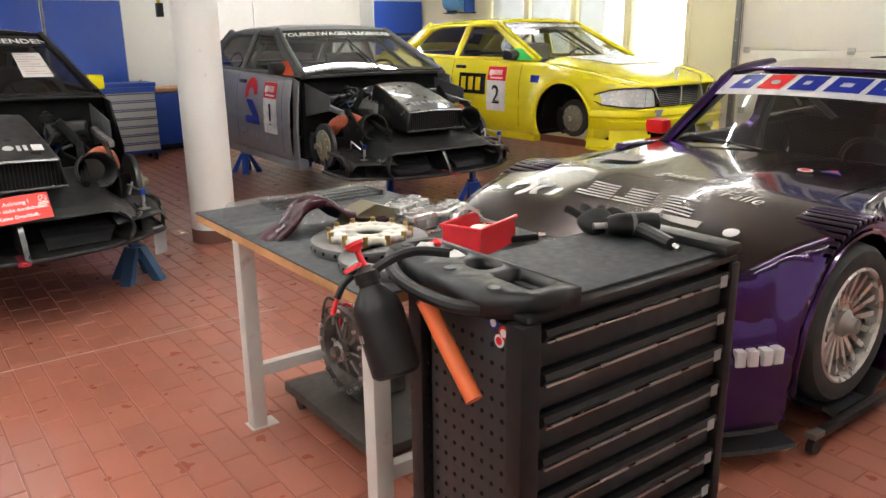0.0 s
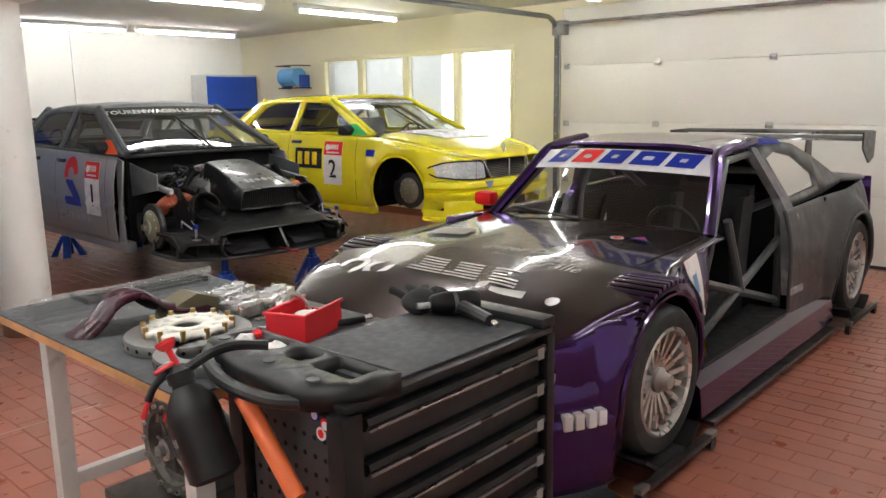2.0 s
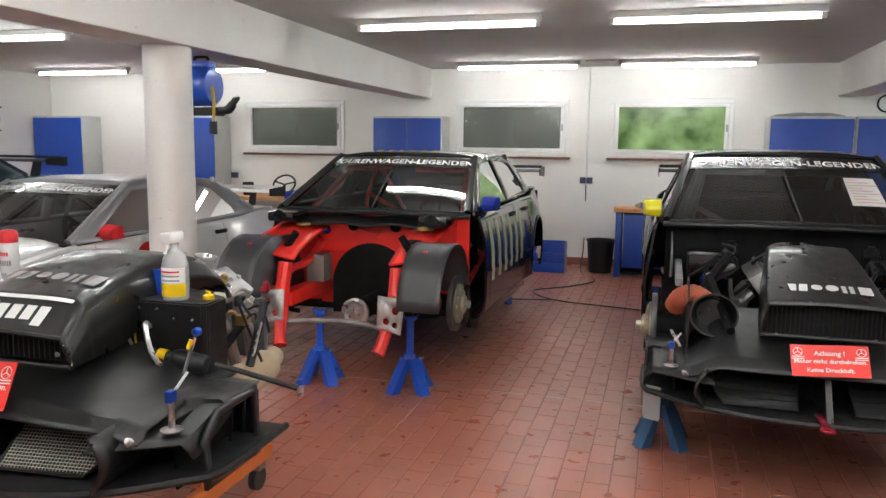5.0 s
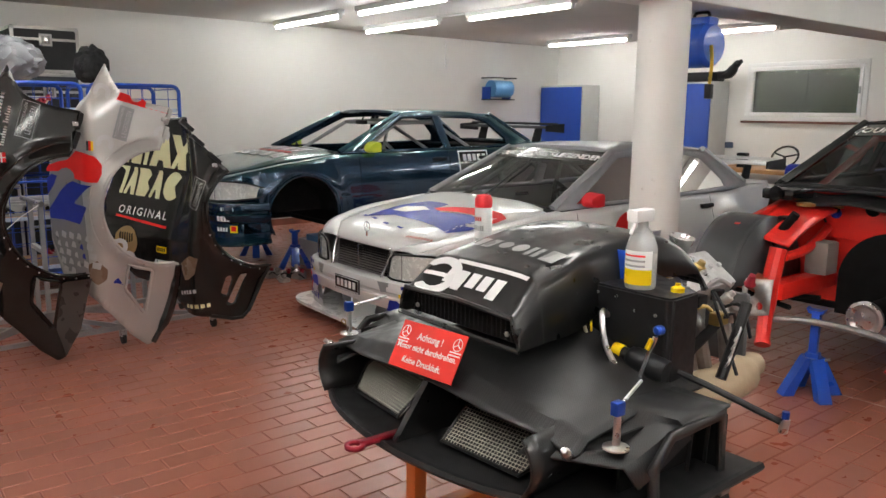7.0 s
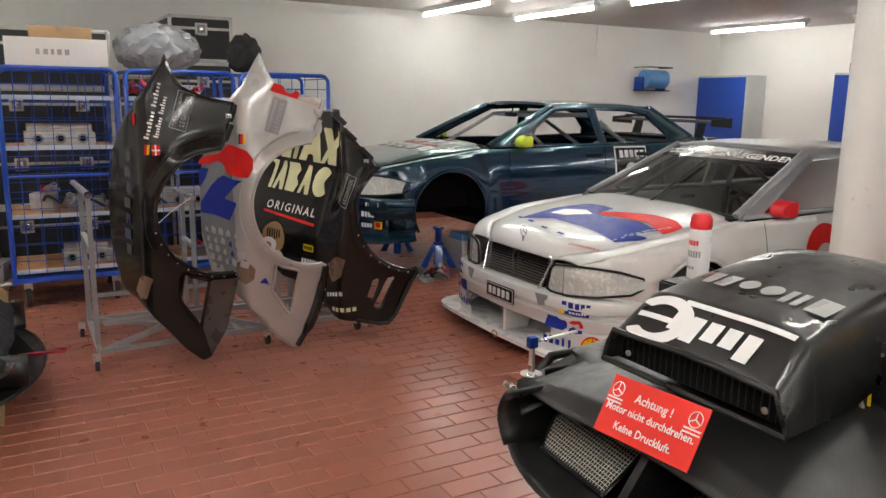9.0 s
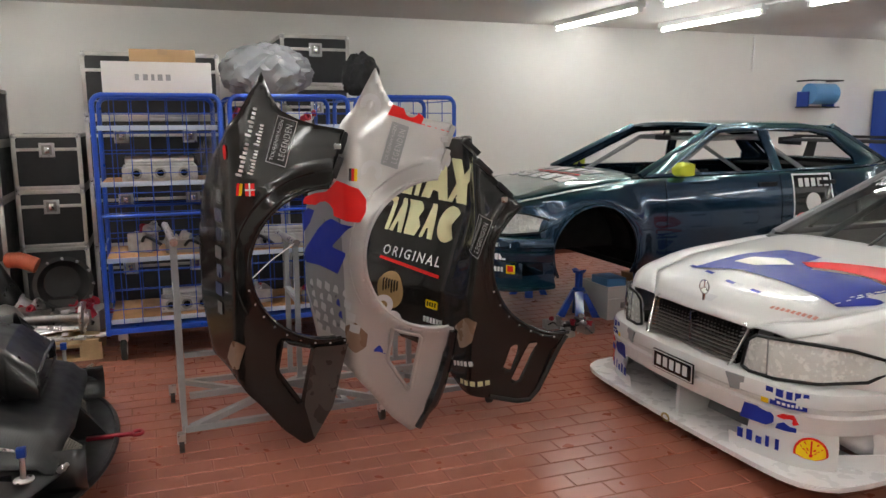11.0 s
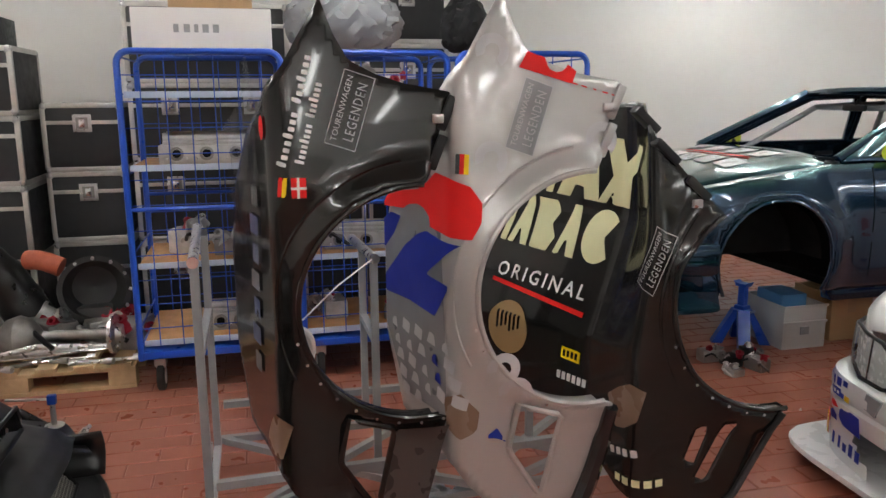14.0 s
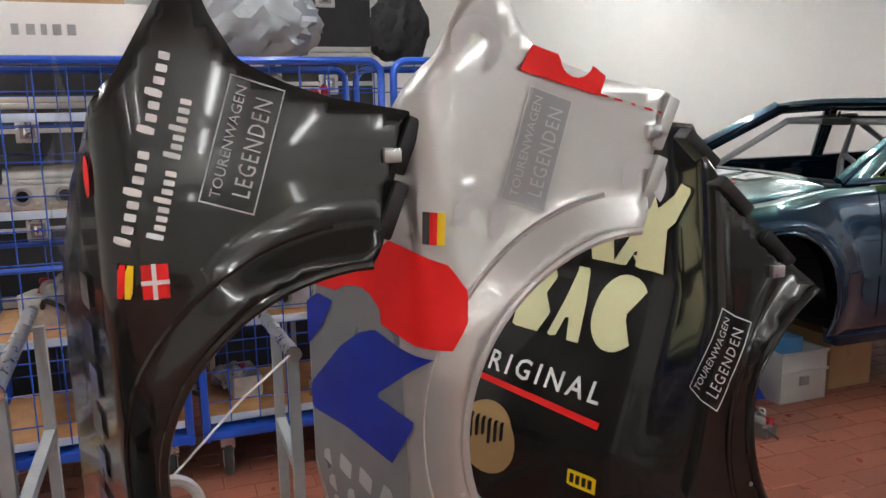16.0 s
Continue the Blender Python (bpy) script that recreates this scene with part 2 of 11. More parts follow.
def weave(name, col, rough, coat, scale, amount=0.5, spec=0.5):
    """Woven carbon fibre: two crossed sets of fine bands."""
    m = mat(name, col, rough, coat=coat, var=0.15, var_scale=4, spec=spec)
    nt = m.node_tree
    b = nt.nodes["Principled BSDF"]
    tc = nt.nodes["Texture Coordinate"]
    ck = nt.nodes.new("ShaderNodeTexChecker")
    ck.inputs["Scale"].default_value = scale
    ck.inputs[1].default_value, ck.inputs[2].default_value = (1 + amount,) * 3 + (1,), (1 - amount,) * 3 + (1,)
    nt.links.new(tc.outputs["Object"], ck.inputs["Vector"])
    link = b.inputs["Base Color"].links[0]
    mx = nt.nodes.new("ShaderNodeMix")
    mx.data_type, mx.blend_type = "RGBA", "MULTIPLY"
    mx.inputs[0].default_value = 1
    nt.links.new(link.from_socket, mx.inputs[6])
    nt.links.new(ck.outputs[0], mx.inputs[7])
    nt.links.new(mx.outputs[2], b.inputs["Base Color"])
    return m


def flip_paint(name, c0, c1, rough=0.28, metal=0.55, coat=1.0):
    """Flip-flop lacquer: the second colour shows where the metal flakes turn away."""
    m = mat(name, c0, rough, metal=metal, coat=coat, var=0.06, rvar=0.04)
    nt = m.node_tree
    b = nt.nodes["Principled BSDF"]
    g = nt.nodes.new("ShaderNodeTexCoord")
    s = nt.nodes.new("ShaderNodeSeparateXYZ")
    nt.links.new(g.outputs["Normal"], s.inputs[0])
    mr = nt.nodes.new("ShaderNodeMapRange")
    mr.inputs[1].default_value, mr.inputs[2].default_value = 0.35, 0.9
    nt.links.new(s.outputs[2], mr.inputs[0])
    mx = nt.nodes.new("ShaderNodeMix")
    mx.data_type = "RGBA"
    nt.links.new(mr.outputs[0], mx.inputs[0])
    mx.inputs[6].default_value = (*c0, 1)
    mx.inputs[7].default_value = (*c1, 1)
    nt.links.new(mx.outputs[2], b.inputs["Base Color"])
    return m


M_wall = mat("white_wall_paint", (0.80, 0.79, 0.76), 0.85, bump=0.25, scale=60, var=0.035, var_scale=0.7)
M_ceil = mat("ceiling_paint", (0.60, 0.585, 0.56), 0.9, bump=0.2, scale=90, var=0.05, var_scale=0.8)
M_column = mat("column_paint", (0.78, 0.77, 0.74), 0.6, bump=0.2, scale=30, var=0.04, var_scale=2, stain=((0.55, 0.52, 0.48), 14, 0.68))
M_base = mat("brown_base_paint", (0.16, 0.07, 0.05), 0.6)
M_joint = mat("tile_joint", (0.27, 0.108, 0.078), 0.75, var=0.12, var_scale=6)
M_white = mat("white_paint", (0.8, 0.8, 0.79), 0.4, var=0.03)
M_frame = mat("window_frame_plastic", (0.78, 0.78, 0.77), 0.35, var=0.02)
M_blue = mat("blue_cabinet_paint", (0.010, 0.058, 0.36), 0.42, var=0.05)
M_bright = mat("blue_tube_paint", (0.012, 0.075, 0.46), 0.35, var=0.06, coat=0.2)
M_lblue = mat("light_blue_paint", (0.10, 0.28, 0.55), 0.4, var=0.05)
M_grey = mat("grey_cabinet_paint", (0.52, 0.53, 0.52), 0.45, var=0.04)
M_dgrey = mat("dark_grey_paint", (0.10, 0.105, 0.11), 0.5, var=0.08)
M_mgrey = mat("mid_grey_paint", (0.27, 0.28, 0.29), 0.45, var=0.06)
M_tubeg = mat("grey_tube_paint", (0.30, 0.31, 0.32), 0.42, var=0.08, var_scale=12)
M_black = mat("black_plastic", (0.009, 0.009, 0.010), 0.42, var=0.25, var_scale=8, spec=0.35)
M_matt = mat("matt_black", (0.006, 0.006, 0.0065), 0.85, var=0.2, spec=0.2)
M_wblk = mat("black_wing_lacquer", (0.009, 0.0085, 0.008), 0.18, coat=0.35, spec=0.3, var=0.2, var_scale=5, rvar=0.03)
M_gloss = mat("black_gloss_paint", (0.006, 0.006, 0.007), 0.2, coat=0.7, spec=0.3, var=0.1, rvar=0.02)
M_rubber = mat("tyre_rubber", (0.022, 0.022, 0.022), 0.7, bump=0.3, scale=50, var=0.15)
M_carbon = weave("carbon_weave", (0.010, 0.010, 0.0105), 0.34, 0.3, 260, 0.4, 0.4)
M_carbonm = weave("matt_carbon_weave", (0.016, 0.016, 0.0165), 0.38, 0.0, 230, 0.40, 0.4)
M_tube = mat("lamp_tube", (0.98, 0.975, 0.925), 0.5, var=0, emit=52)
M_steel = mat("bare_steel", (0.55, 0.55, 0.55), 0.32, metal=1.0, var=0.15, var_scale=9)
M_dsteel = mat("dull_steel", (0.30, 0.29, 0.28), 0.5, metal=0.9, var=0.25, var_scale=9)
M_chrome = mat("chrome", (0.75, 0.75, 0.76), 0.10, metal=1.0, var=0.04)
M_alu = mat("cast_aluminium", (0.52, 0.52, 0.51), 0.45, metal=0.85, var=0.2, var_scale=14, bump=0.2, scale=60)
M_refl = mat("lamp_reflector", (0.86, 0.86, 0.83), 0.25, metal=0.15, var=0.10, var_scale=9, bump=0.35, scale=14, dist=0.02)
M_brass = mat("brass", (0.45, 0.32, 0.12), 0.4, metal=0.9)
M_yellow = mat("yellow_paint", (0.80, 0.70, 0.008), 0.25, coat=0.7, var=0.02, rvar=0.02)
M_silver = mat("silver_paint", (0.30, 0.30, 0.315), 0.36, metal=0.35, coat=0.3, var=0.06, rvar=0.03)
M_wsilver = mat("white_silver_paint", (0.74, 0.74, 0.73), 0.30, metal=0.1, coat=0.5, var=0.02, var_scale=0.5, rvar=0)
M_wing = mat("pale_silver_paint", (0.45, 0.44, 0.43), 0.3, metal=0.45, coat=0.6, var=0.04, var_scale=0.7, rvar=0)
M_teal = flip_paint("teal_flip_paint", (0.006, 0.032, 0.072), (0.008, 0.085, 0.085), 0.22)
M_purple = flip_paint("purple_flip_paint", (0.040, 0.005, 0.125), (0.026, 0.013, 0.014), 0.20, 0.85, 0.8)
M_red = mat("red_paint", (0.74, 0.026, 0.018), 0.38, var=0.1, coat=0.2)
M_redp = mat("red_plastic", (0.65, 0.02, 0.03), 0.4, var=0.06)
M_duct = mat("terracotta_duct", (0.42, 0.10, 0.05), 0.6, var=0.2, var_scale=14)
M_neon = mat("neon_orange_film", (0.95, 0.10, 0.015), 0.5, var=0.03)
M_green = mat("green_film", (0.02, 0.55, 0.05), 0.45, var=0.03)
M_lime = mat("lime_plastic", (0.60, 0.68, 0.05), 0.4, var=0.04)
M_creamv = mat("cream_film", (0.72, 0.72, 0.42), 0.4, var=0.03)
M_film = mat("white_film", (0.80, 0.80, 0.80), 0.3, var=0.02, spec=0.25)
M_sign = mat("red_sign_film", (0.72, 0.025, 0.015), 0.45, var=0.04)
M_redf = mat("red_film", (0.70, 0.02, 0.02), 0.38, var=0.03, spec=0.12)
M_bluef = mat("blue_film", (0.018, 0.032, 0.28), 0.38, var=0.04, spec=0.12)
M_yelf = mat("yellow_film", (0.85, 0.60, 0.01), 0.3, var=0.03, spec=0.25)
M_greyf = mat("grey_film", (0.33, 0.33, 0.33), 0.3, var=0.05, spec=0.25)
M_paper = mat("paper", (0.76, 0.74, 0.72), 0.85, var=0.04)
M_card = mat("cardboard", (0.42, 0.27, 0.14), 0.85, var=0.1, bump=0.15, scale=40)
M_ply = mat("plywood", (0.46, 0.24, 0.10), 0.6, var=0.18, var_scale=10)
M_pine = mat("pine_boards", (0.50, 0.36, 0.20), 0.75, var=0.22, var_scale=9, bump=0.3, scale=30)
M_top = mat("grey_bench_mat", (0.036, 0.039, 0.043), 0.62, var=0.22, var_scale=9, stain=((0.075, 0.075, 0.075), 6, 0.62))
M_cart = mat("anthracite_paint", (0.022, 0.024, 0.027), 0.42, var=0.12, var_scale=7)
M_case = mat("black_case_panel", (0.020, 0.021, 0.023), 0.55, var=0.15, bump=0.2, scale=120)
M_caseal = mat("case_aluminium", (0.58, 0.57, 0.54), 0.38, metal=0.75, var=0.15, var_scale=8)


def foil(name, tint, milk, gloss):
    """Thin clear plastic: mostly see-through, slightly milky and shiny."""
    m = bpy.data.materials.new(name)
    m.use_nodes = True
    nt = m.node_tree
    nt.nodes.remove(nt.nodes["Principled BSDF"])
    t, d, g, a, b = (nt.nodes.new("ShaderNode" + k) for k in ("BsdfTransparent", "BsdfDiffuse", "BsdfGlossy", "MixShader", "MixShader"))
    t.inputs[0].default_value = (*tint, 1)
    d.inputs[0].default_value = (0.8, 0.8, 0.8, 1)
    g.inputs["Roughness"].default_value = 0.12
    a.inputs[0].default_value, b.inputs[0].default_value = milk, gloss
    nt.links.new(t.outputs[0], a.inputs[1])
    nt.links.new(d.outputs[0], a.inputs[2])
    nt.links.new(a.outputs[0], b.inputs[1])
    nt.links.new(g.outputs[0], b.inputs[2])
    nt.links.new(b.outputs[0], nt.nodes["Material Output"].inputs[0])
    return m


M_foil = foil("clear_foil", (0.92, 0.93, 0.93), 0.11, 0.16)
M_thin = foil("thin_wrap_foil", (0.93, 0.94, 0.95), 0.008, 0.10)
M_wind = glass("car_glass", (0.76, 0.78, 0.77), 0.015, 2.0)
M_lamp = glass("headlamp_glass", (0.96, 0.97, 0.97), 0.04, 1.4)
M_pane = glass("window_pane", (0.80, 0.82, 0.80), 0.12, 1.25)
M_wrap = mat("exhaust_wrap", (0.42, 0.33, 0.22), 0.9, var=0.2, bump=0.5, scale=40)
M_bluea = mat("anodised_blue", (0.02, 0.08, 0.45), 0.35, metal=0.7)
M_redh = mat("anodised_red", (0.33, 0.02, 0.04), 0.4, metal=0.5)
M_cloth = mat("black_cloth", (0.012, 0.012, 0.013), 0.95, var=0.2, bump=0.4, scale=70)
M_seat = mat("seat_fabric", (0.02, 0.02, 0.022), 0.9, var=0.2)
M_primer = mat("grey_primer", (0.050, 0.050, 0.053), 0.36, var=0.15, var_scale=3, stain=((0.13, 0.13, 0.135), 2.6, 0.62))
M_bare = mat("sanded_filler", (0.22, 0.22, 0.23), 0.45, metal=0.4, var=0.35, var_scale=8, stain=((0.62, 0.62, 0.63), 5, 0.6))


_once = {}


def mat_once(name, col, rough, metal=0.0):
    if name not in _once:
        _once[name] = mat(name, col, rough, metal)
    return _once[name]

# ---- room ----
XW, XE, YS, YN, ZC = -10.0, 7.8, -1.9, 11.45, 2.67
WT = 0.3


def slab(bm, x0, y0, z0, x1, y1, z1):
    box(bm, x0, y0, z0, x1, y1, z1)


def structure(name, bm, m, label=""):
    ob = part(name, bm, m, smooth=False)
    return tagged(ob, label or name.replace("_", " "), "structure", "", "structure")


# walls with real openings
NWIN = [(-6.40, -4.77), (-3.07, -1.48), (-0.93, 0.63)]
NZ = (1.468, 2.247)
bm = B()
slab(bm, XW - WT, YN, 0, XE + WT, YN + WT, NZ[0])
slab(bm, XW - WT, YN, NZ[1], XE + WT, YN + WT, ZC)
edges = [XW - WT] + [v for w in NWIN for v in w] + [XE + WT]
for a, b in zip(edges[::2], edges[1::2]):
    slab(bm, a, YN, NZ[0], b, YN + WT, NZ[1])
structure("wall_north", bm, M_wall, "white painted masonry wall with three high windows")
bm = B(); slab(bm, XW - WT, YS, 0, XW, YN, ZC)
structure("wall_west", bm, M_wall, "plain white painted masonry wall")
EW_Y, EW_Z = (5.70, 9.30), (0.80, 2.24)
GD_Y, GD_Z = (-1.30, 5.02), 2.60
M_cream = mat("cream_wall", (0.78, 0.73, 0.55), 0.8, var=0.03, var_scale=0.7, bump=0.2, scale=60)
bm = B()
slab(bm, XE, EW_Y[1], 0, XE + WT, YN, ZC)
slab(bm, XE, EW_Y[0], 0, XE + WT, EW_Y[1], EW_Z[0])
slab(bm, XE, EW_Y[0], EW_Z[1], XE + WT, EW_Y[1], ZC)
slab(bm, XE, GD_Y[1], 0, XE + WT, EW_Y[0], ZC)
slab(bm, XE, GD_Y[0], GD_Z, XE + WT, GD_Y[1], ZC)
slab(bm, XE, YS, 0, XE + WT, GD_Y[0], ZC)
structure("wall_east", bm, M_cream, "cream wall with a window row and a garage door")
bm = B(); slab(bm, XW - WT, YS - WT, 0, XE + WT, YS, ZC)
structure("wall_south", bm, M_wall, "plain white painted masonry wall")
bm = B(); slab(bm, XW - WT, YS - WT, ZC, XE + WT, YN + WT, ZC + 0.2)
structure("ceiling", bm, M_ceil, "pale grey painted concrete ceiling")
for i, (x, yc) in enumerate(((-3.62, 5.61), (2.0, 5.71))):
    bm = B(); box(bm, x - 0.19, YS + 0.003, 2.26, x + 0.19, YN - 0.003, ZC + 0.01, 0.012)
    structure("beam_%d" % (i + 1), bm, M_column, "pale painted concrete ceiling beam")
    bm = B()
    cyl(bm, (x, yc, 0.10), (x, yc, 2.262), 0.165, seg=48)
    c = part("column_%d" % (i + 1), bm, M_column)
    tagged(c, "round white painted concrete column", "column", "", "structure")
    bm = B()
    lathe(bm, [(0.168, 0.0), (0.169, 0.098), (0.165, 0.104)], (x, yc, 0), (0, 0, 1), 48)
    part("painted_base", bm, M_base, c, "brown painted foot")
bm = B()
box(bm, XW, YN - 0.012, 0, XE, YN, 0.09, 0)
box(bm, XW, YS, 0, XW + 0.012, YN - 0.012, 0.09, 0)
box(bm, XE - 0.012, GD_Y[1] + 0.1, 0, XE, YN - 0.012, 0.09, 0)
structure("baseboard", bm, mat("skirting_tile", (0.24, 0.09, 0.06), 0.4, var=0.15), "brown clay tile skirting")

# ground outside, and glowing boards that stand in for daylit hedge and yard
M_out = mat("grass_outside", (0.07, 0.12, 0.03), 0.9, var=0.4, var_scale=0.6)
bm = B()
bmesh.ops.create_grid(bm, x_segments=1, y_segments=1, size=120)
for v in bm.verts:
    v.co.z = -0.25
tagged(part("ground", bm, M_out), "grass outside the garage", "ground", "", "structure")


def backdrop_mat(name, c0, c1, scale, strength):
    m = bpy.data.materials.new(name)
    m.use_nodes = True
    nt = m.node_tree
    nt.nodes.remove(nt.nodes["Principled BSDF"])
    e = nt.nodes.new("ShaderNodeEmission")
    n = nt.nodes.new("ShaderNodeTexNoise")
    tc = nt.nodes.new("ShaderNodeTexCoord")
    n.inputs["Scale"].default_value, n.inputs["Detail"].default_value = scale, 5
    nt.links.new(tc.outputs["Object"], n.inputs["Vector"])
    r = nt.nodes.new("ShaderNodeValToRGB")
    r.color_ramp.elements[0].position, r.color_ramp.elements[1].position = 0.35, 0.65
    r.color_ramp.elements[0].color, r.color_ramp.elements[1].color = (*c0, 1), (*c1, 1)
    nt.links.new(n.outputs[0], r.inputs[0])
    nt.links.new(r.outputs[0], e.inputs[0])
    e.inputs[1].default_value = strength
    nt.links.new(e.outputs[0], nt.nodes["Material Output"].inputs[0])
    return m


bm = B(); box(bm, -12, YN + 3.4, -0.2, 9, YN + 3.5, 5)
tagged(part("backdrop_hedge", bm, backdrop_mat("hedge_glow", (0.09, 0.17, 0.045), (0.58, 0.80, 0.34), 1.9, 1.0)), "glowing green board for the sunlit hedge outside", "backdrop", "", "structure")
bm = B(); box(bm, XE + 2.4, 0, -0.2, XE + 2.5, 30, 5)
tagged(part("backdrop_yard", bm, backdrop_mat("yard_glow", (0.92, 0.95, 0.95), (1.0, 1.0, 0.98), 0.8, 4.5)), "glowing white board for daylight in the yard", "backdrop", "", "structure")

# high windows: frame, sash, pane
# first two panes: grey milk stands in for the reflections on the glass
M_dull = foil("reflection_grey_pane", (0.26, 0.27, 0.26), 0.10, 0.05)
for i, (a, b) in enumerate(NWIN):
    w = thing("window_%d" % (i + 1), pose((a + b) / 2, YN, NZ[0]), "white plastic framed high window", "window", "", "structure")
    W, H = (b - a) / 2, NZ[1] - NZ[0]
    for nm, q in (("sill_bar", (-W, 0, W, 0.06)), ("head_bar", (-W, H - 0.06, W, H)), ("jamb", (-W, 0.06, -W + 0.06, H - 0.06)), ("jamb", (W - 0.06, 0.06, W, H - 0.06))):
        bm = B(); box(bm, q[0], -0.02, q[1], q[2], 0.07, q[3], 0.006)
        part(nm, bm, M_frame, w)
    for nm, q in (("sash_bar", (-W + 0.062, 0.062, W - 0.062, 0.11)), ("sash_bar", (-W + 0.062, H - 0.11, W - 0.062, H - 0.062)), ("sash_bar", (-W + 0.062, 0.11, -W + 0.11, H - 0.11)), ("sash_bar", (W - 0.11, 0.11, W - 0.062, H - 0.11))):
        bm = B(); box(bm, q[0], -0.035, q[1], q[2], 0.05, q[3], 0.008)
        part(nm, bm, M_frame, w)
    if i < 2:
        bm = B(); box(bm, 0.015, 0.012, 0.11, 0.045, 0.028, H - 0.11)
        part("glazing_bar", bm, M_frame, w)
    bm = B(); box(bm, -W + 0.11, 0.005, 0.11, W - 0.11, 0.011, H - 0.11)
    p = part("pane", bm, M_dull if i < 2 else M_pane, w)
    p.visible_shadow = False
    bm = B(); box(bm, -W - 0.03, -0.06, -0.035, W + 0.03, 0.0, -0.004, 0.006)
    part("window_sill", bm, M_base, w)
    bm = B(); box(bm, W - 0.10, -0.055, H * 0.45, W - 0.075, -0.036, H * 0.45 + 0.09, 0.004)
    part("window_handle", bm, M_mgrey, w)

# east window row
w = thing("window_4", pose(XE, 0, 0), "cream framed row of tall frosted windows", "window", "", "structure")
M_frost = glass("frosted_pane", (0.92, 0.94, 0.92), 0.25)
ys = [5.70, 6.62, 7.54, 8.46, 9.30]
M_creamf = mat("cream_frame_paint", (0.80, 0.74, 0.52), 0.4, var=0.03)
for nm, q in (("sill_bar", (EW_Y[0], EW_Z[0], EW_Y[1], EW_Z[0] + 0.07)), ("head_bar", (EW_Y[0], EW_Z[1] - 0.06, EW_Y[1], EW_Z[1]))):
    bm = B(); box(bm, -0.02, q[0], q[1], 0.06, q[2], q[3], 0.006)
    part(nm, bm, M_creamf, w)
for y in ys:
    bm = B(); box(bm, -0.026, max(y - 0.055, EW_Y[0]), EW_Z[0] + 0.07, 0.064, min(y + 0.055, EW_Y[1]), EW_Z[1] - 0.06, 0.006)
    part("mullion", bm, M_creamf, w)
for a, b in zip(ys, ys[1:]):
    bm = B(); box(bm, 0.02, a + 0.05, EW_Z[0] + 0.07, 0.026, b - 0.05, EW_Z[1] - 0.06)
    p = part("pane", bm, M_frost, w)
    p.visible_shadow = False
bm = B(); box(bm, -0.05, 6.60, 1.35, -0.026, 6.63, 1.52, 0.006)
part("window_handle", bm, M_creamf, w)

# sectional garage door with its track
door = thing("door_1", pose(XE, 0, 0), "closed white sectional garage door with hinges", "garage door", "", "structure")
M_door = mat("door_panel_paint", (0.80, 0.78, 0.72), 0.5, var=0.03, var_scale=0.9, bump=0.08, scale=9)
for i in range(4):
    z0 = 0.006 + 0.648 * i
    bm = B(); box(bm, 0.01, GD_Y[0], z0, 0.06, GD_Y[1], z0 + 0.646, 0.006)
    panel = part("door_panel", bm, M_door, door)
    if i:
        for y in (4.95, 3.82, 2.63, 1.45, 0.27, -0.9):
            bm = B()
            box(bm, -0.012, y - 0.035, z0 - 0.035, 0.009, y + 0.035, z0 + 0.03, 0.004)
            cyl(bm, (-0.012, y - 0.035, z0 - 0.004), (-0.012, y + 0.035, z0 - 0.004), 0.008, seg=8)
            part("hinge", bm, M_steel, panel)
# added slab behind the panels, stops daylight leaking through the seams
bm = B(); box(bm, 0.062, GD_Y[0], 0.0, 0.075, GD_Y[1], GD_Z)
part("added_light_block", bm, M_dgrey, door)
bm = B(); box(bm, -0.005, GD_Y[0], 0.0, 0.009, GD_Y[1], 0.03)
part("bottom_seal", bm, M_black, door)
M_track = mat("galvanised_track", (0.16, 0.16, 0.16), 0.45, metal=0.7, var=0.2)
bm = B()
box(bm, -0.06, 5.03, 0.0, 0.0, 5.09, 2.30, 0.004)
part("track_post", bm, M_track, door)
for z in np.arange(0.3, 2.3, 0.22):
    bm = B(); cyl(bm, (-0.062, 5.06, z), (-0.058, 5.06, z), 0.008, seg=8)
    part("rivet", bm, M_steel, door)
bm = B()
pts = [(-0.03, 5.06, 2.25)] + [(-0.28 + 0.25 * math.cos(a), 5.06, 2.25 + 0.25 * math.sin(a)) for a in np.linspace(0.2, math.pi / 2, 8)] + [(-2.6, 5.06, 2.50)]
tube(bm, pts, 0.028, 8)
part("track_rail", bm, M_track, door)
bm = B(); box(bm, -0.10, 4.93, 2.30, 0.0, 5.10, 2.46, 0.006)
part("track_bracket", bm, M_dsteel, door)
bm = B(); cyl(bm, (-0.10, GD_Y[0], 2.42), (-0.10, 4.95, 2.42), 0.018, seg=10)
part("spring_shaft", bm, M_dsteel, door)
bm = B(); tube(bm, [(-0.075, 5.0, 2.4), (-0.075, 5.0, 1.4), (-0.075, 4.98, 0.1)], 0.004, 6)
part("lift_cable", bm, M_steel, door)

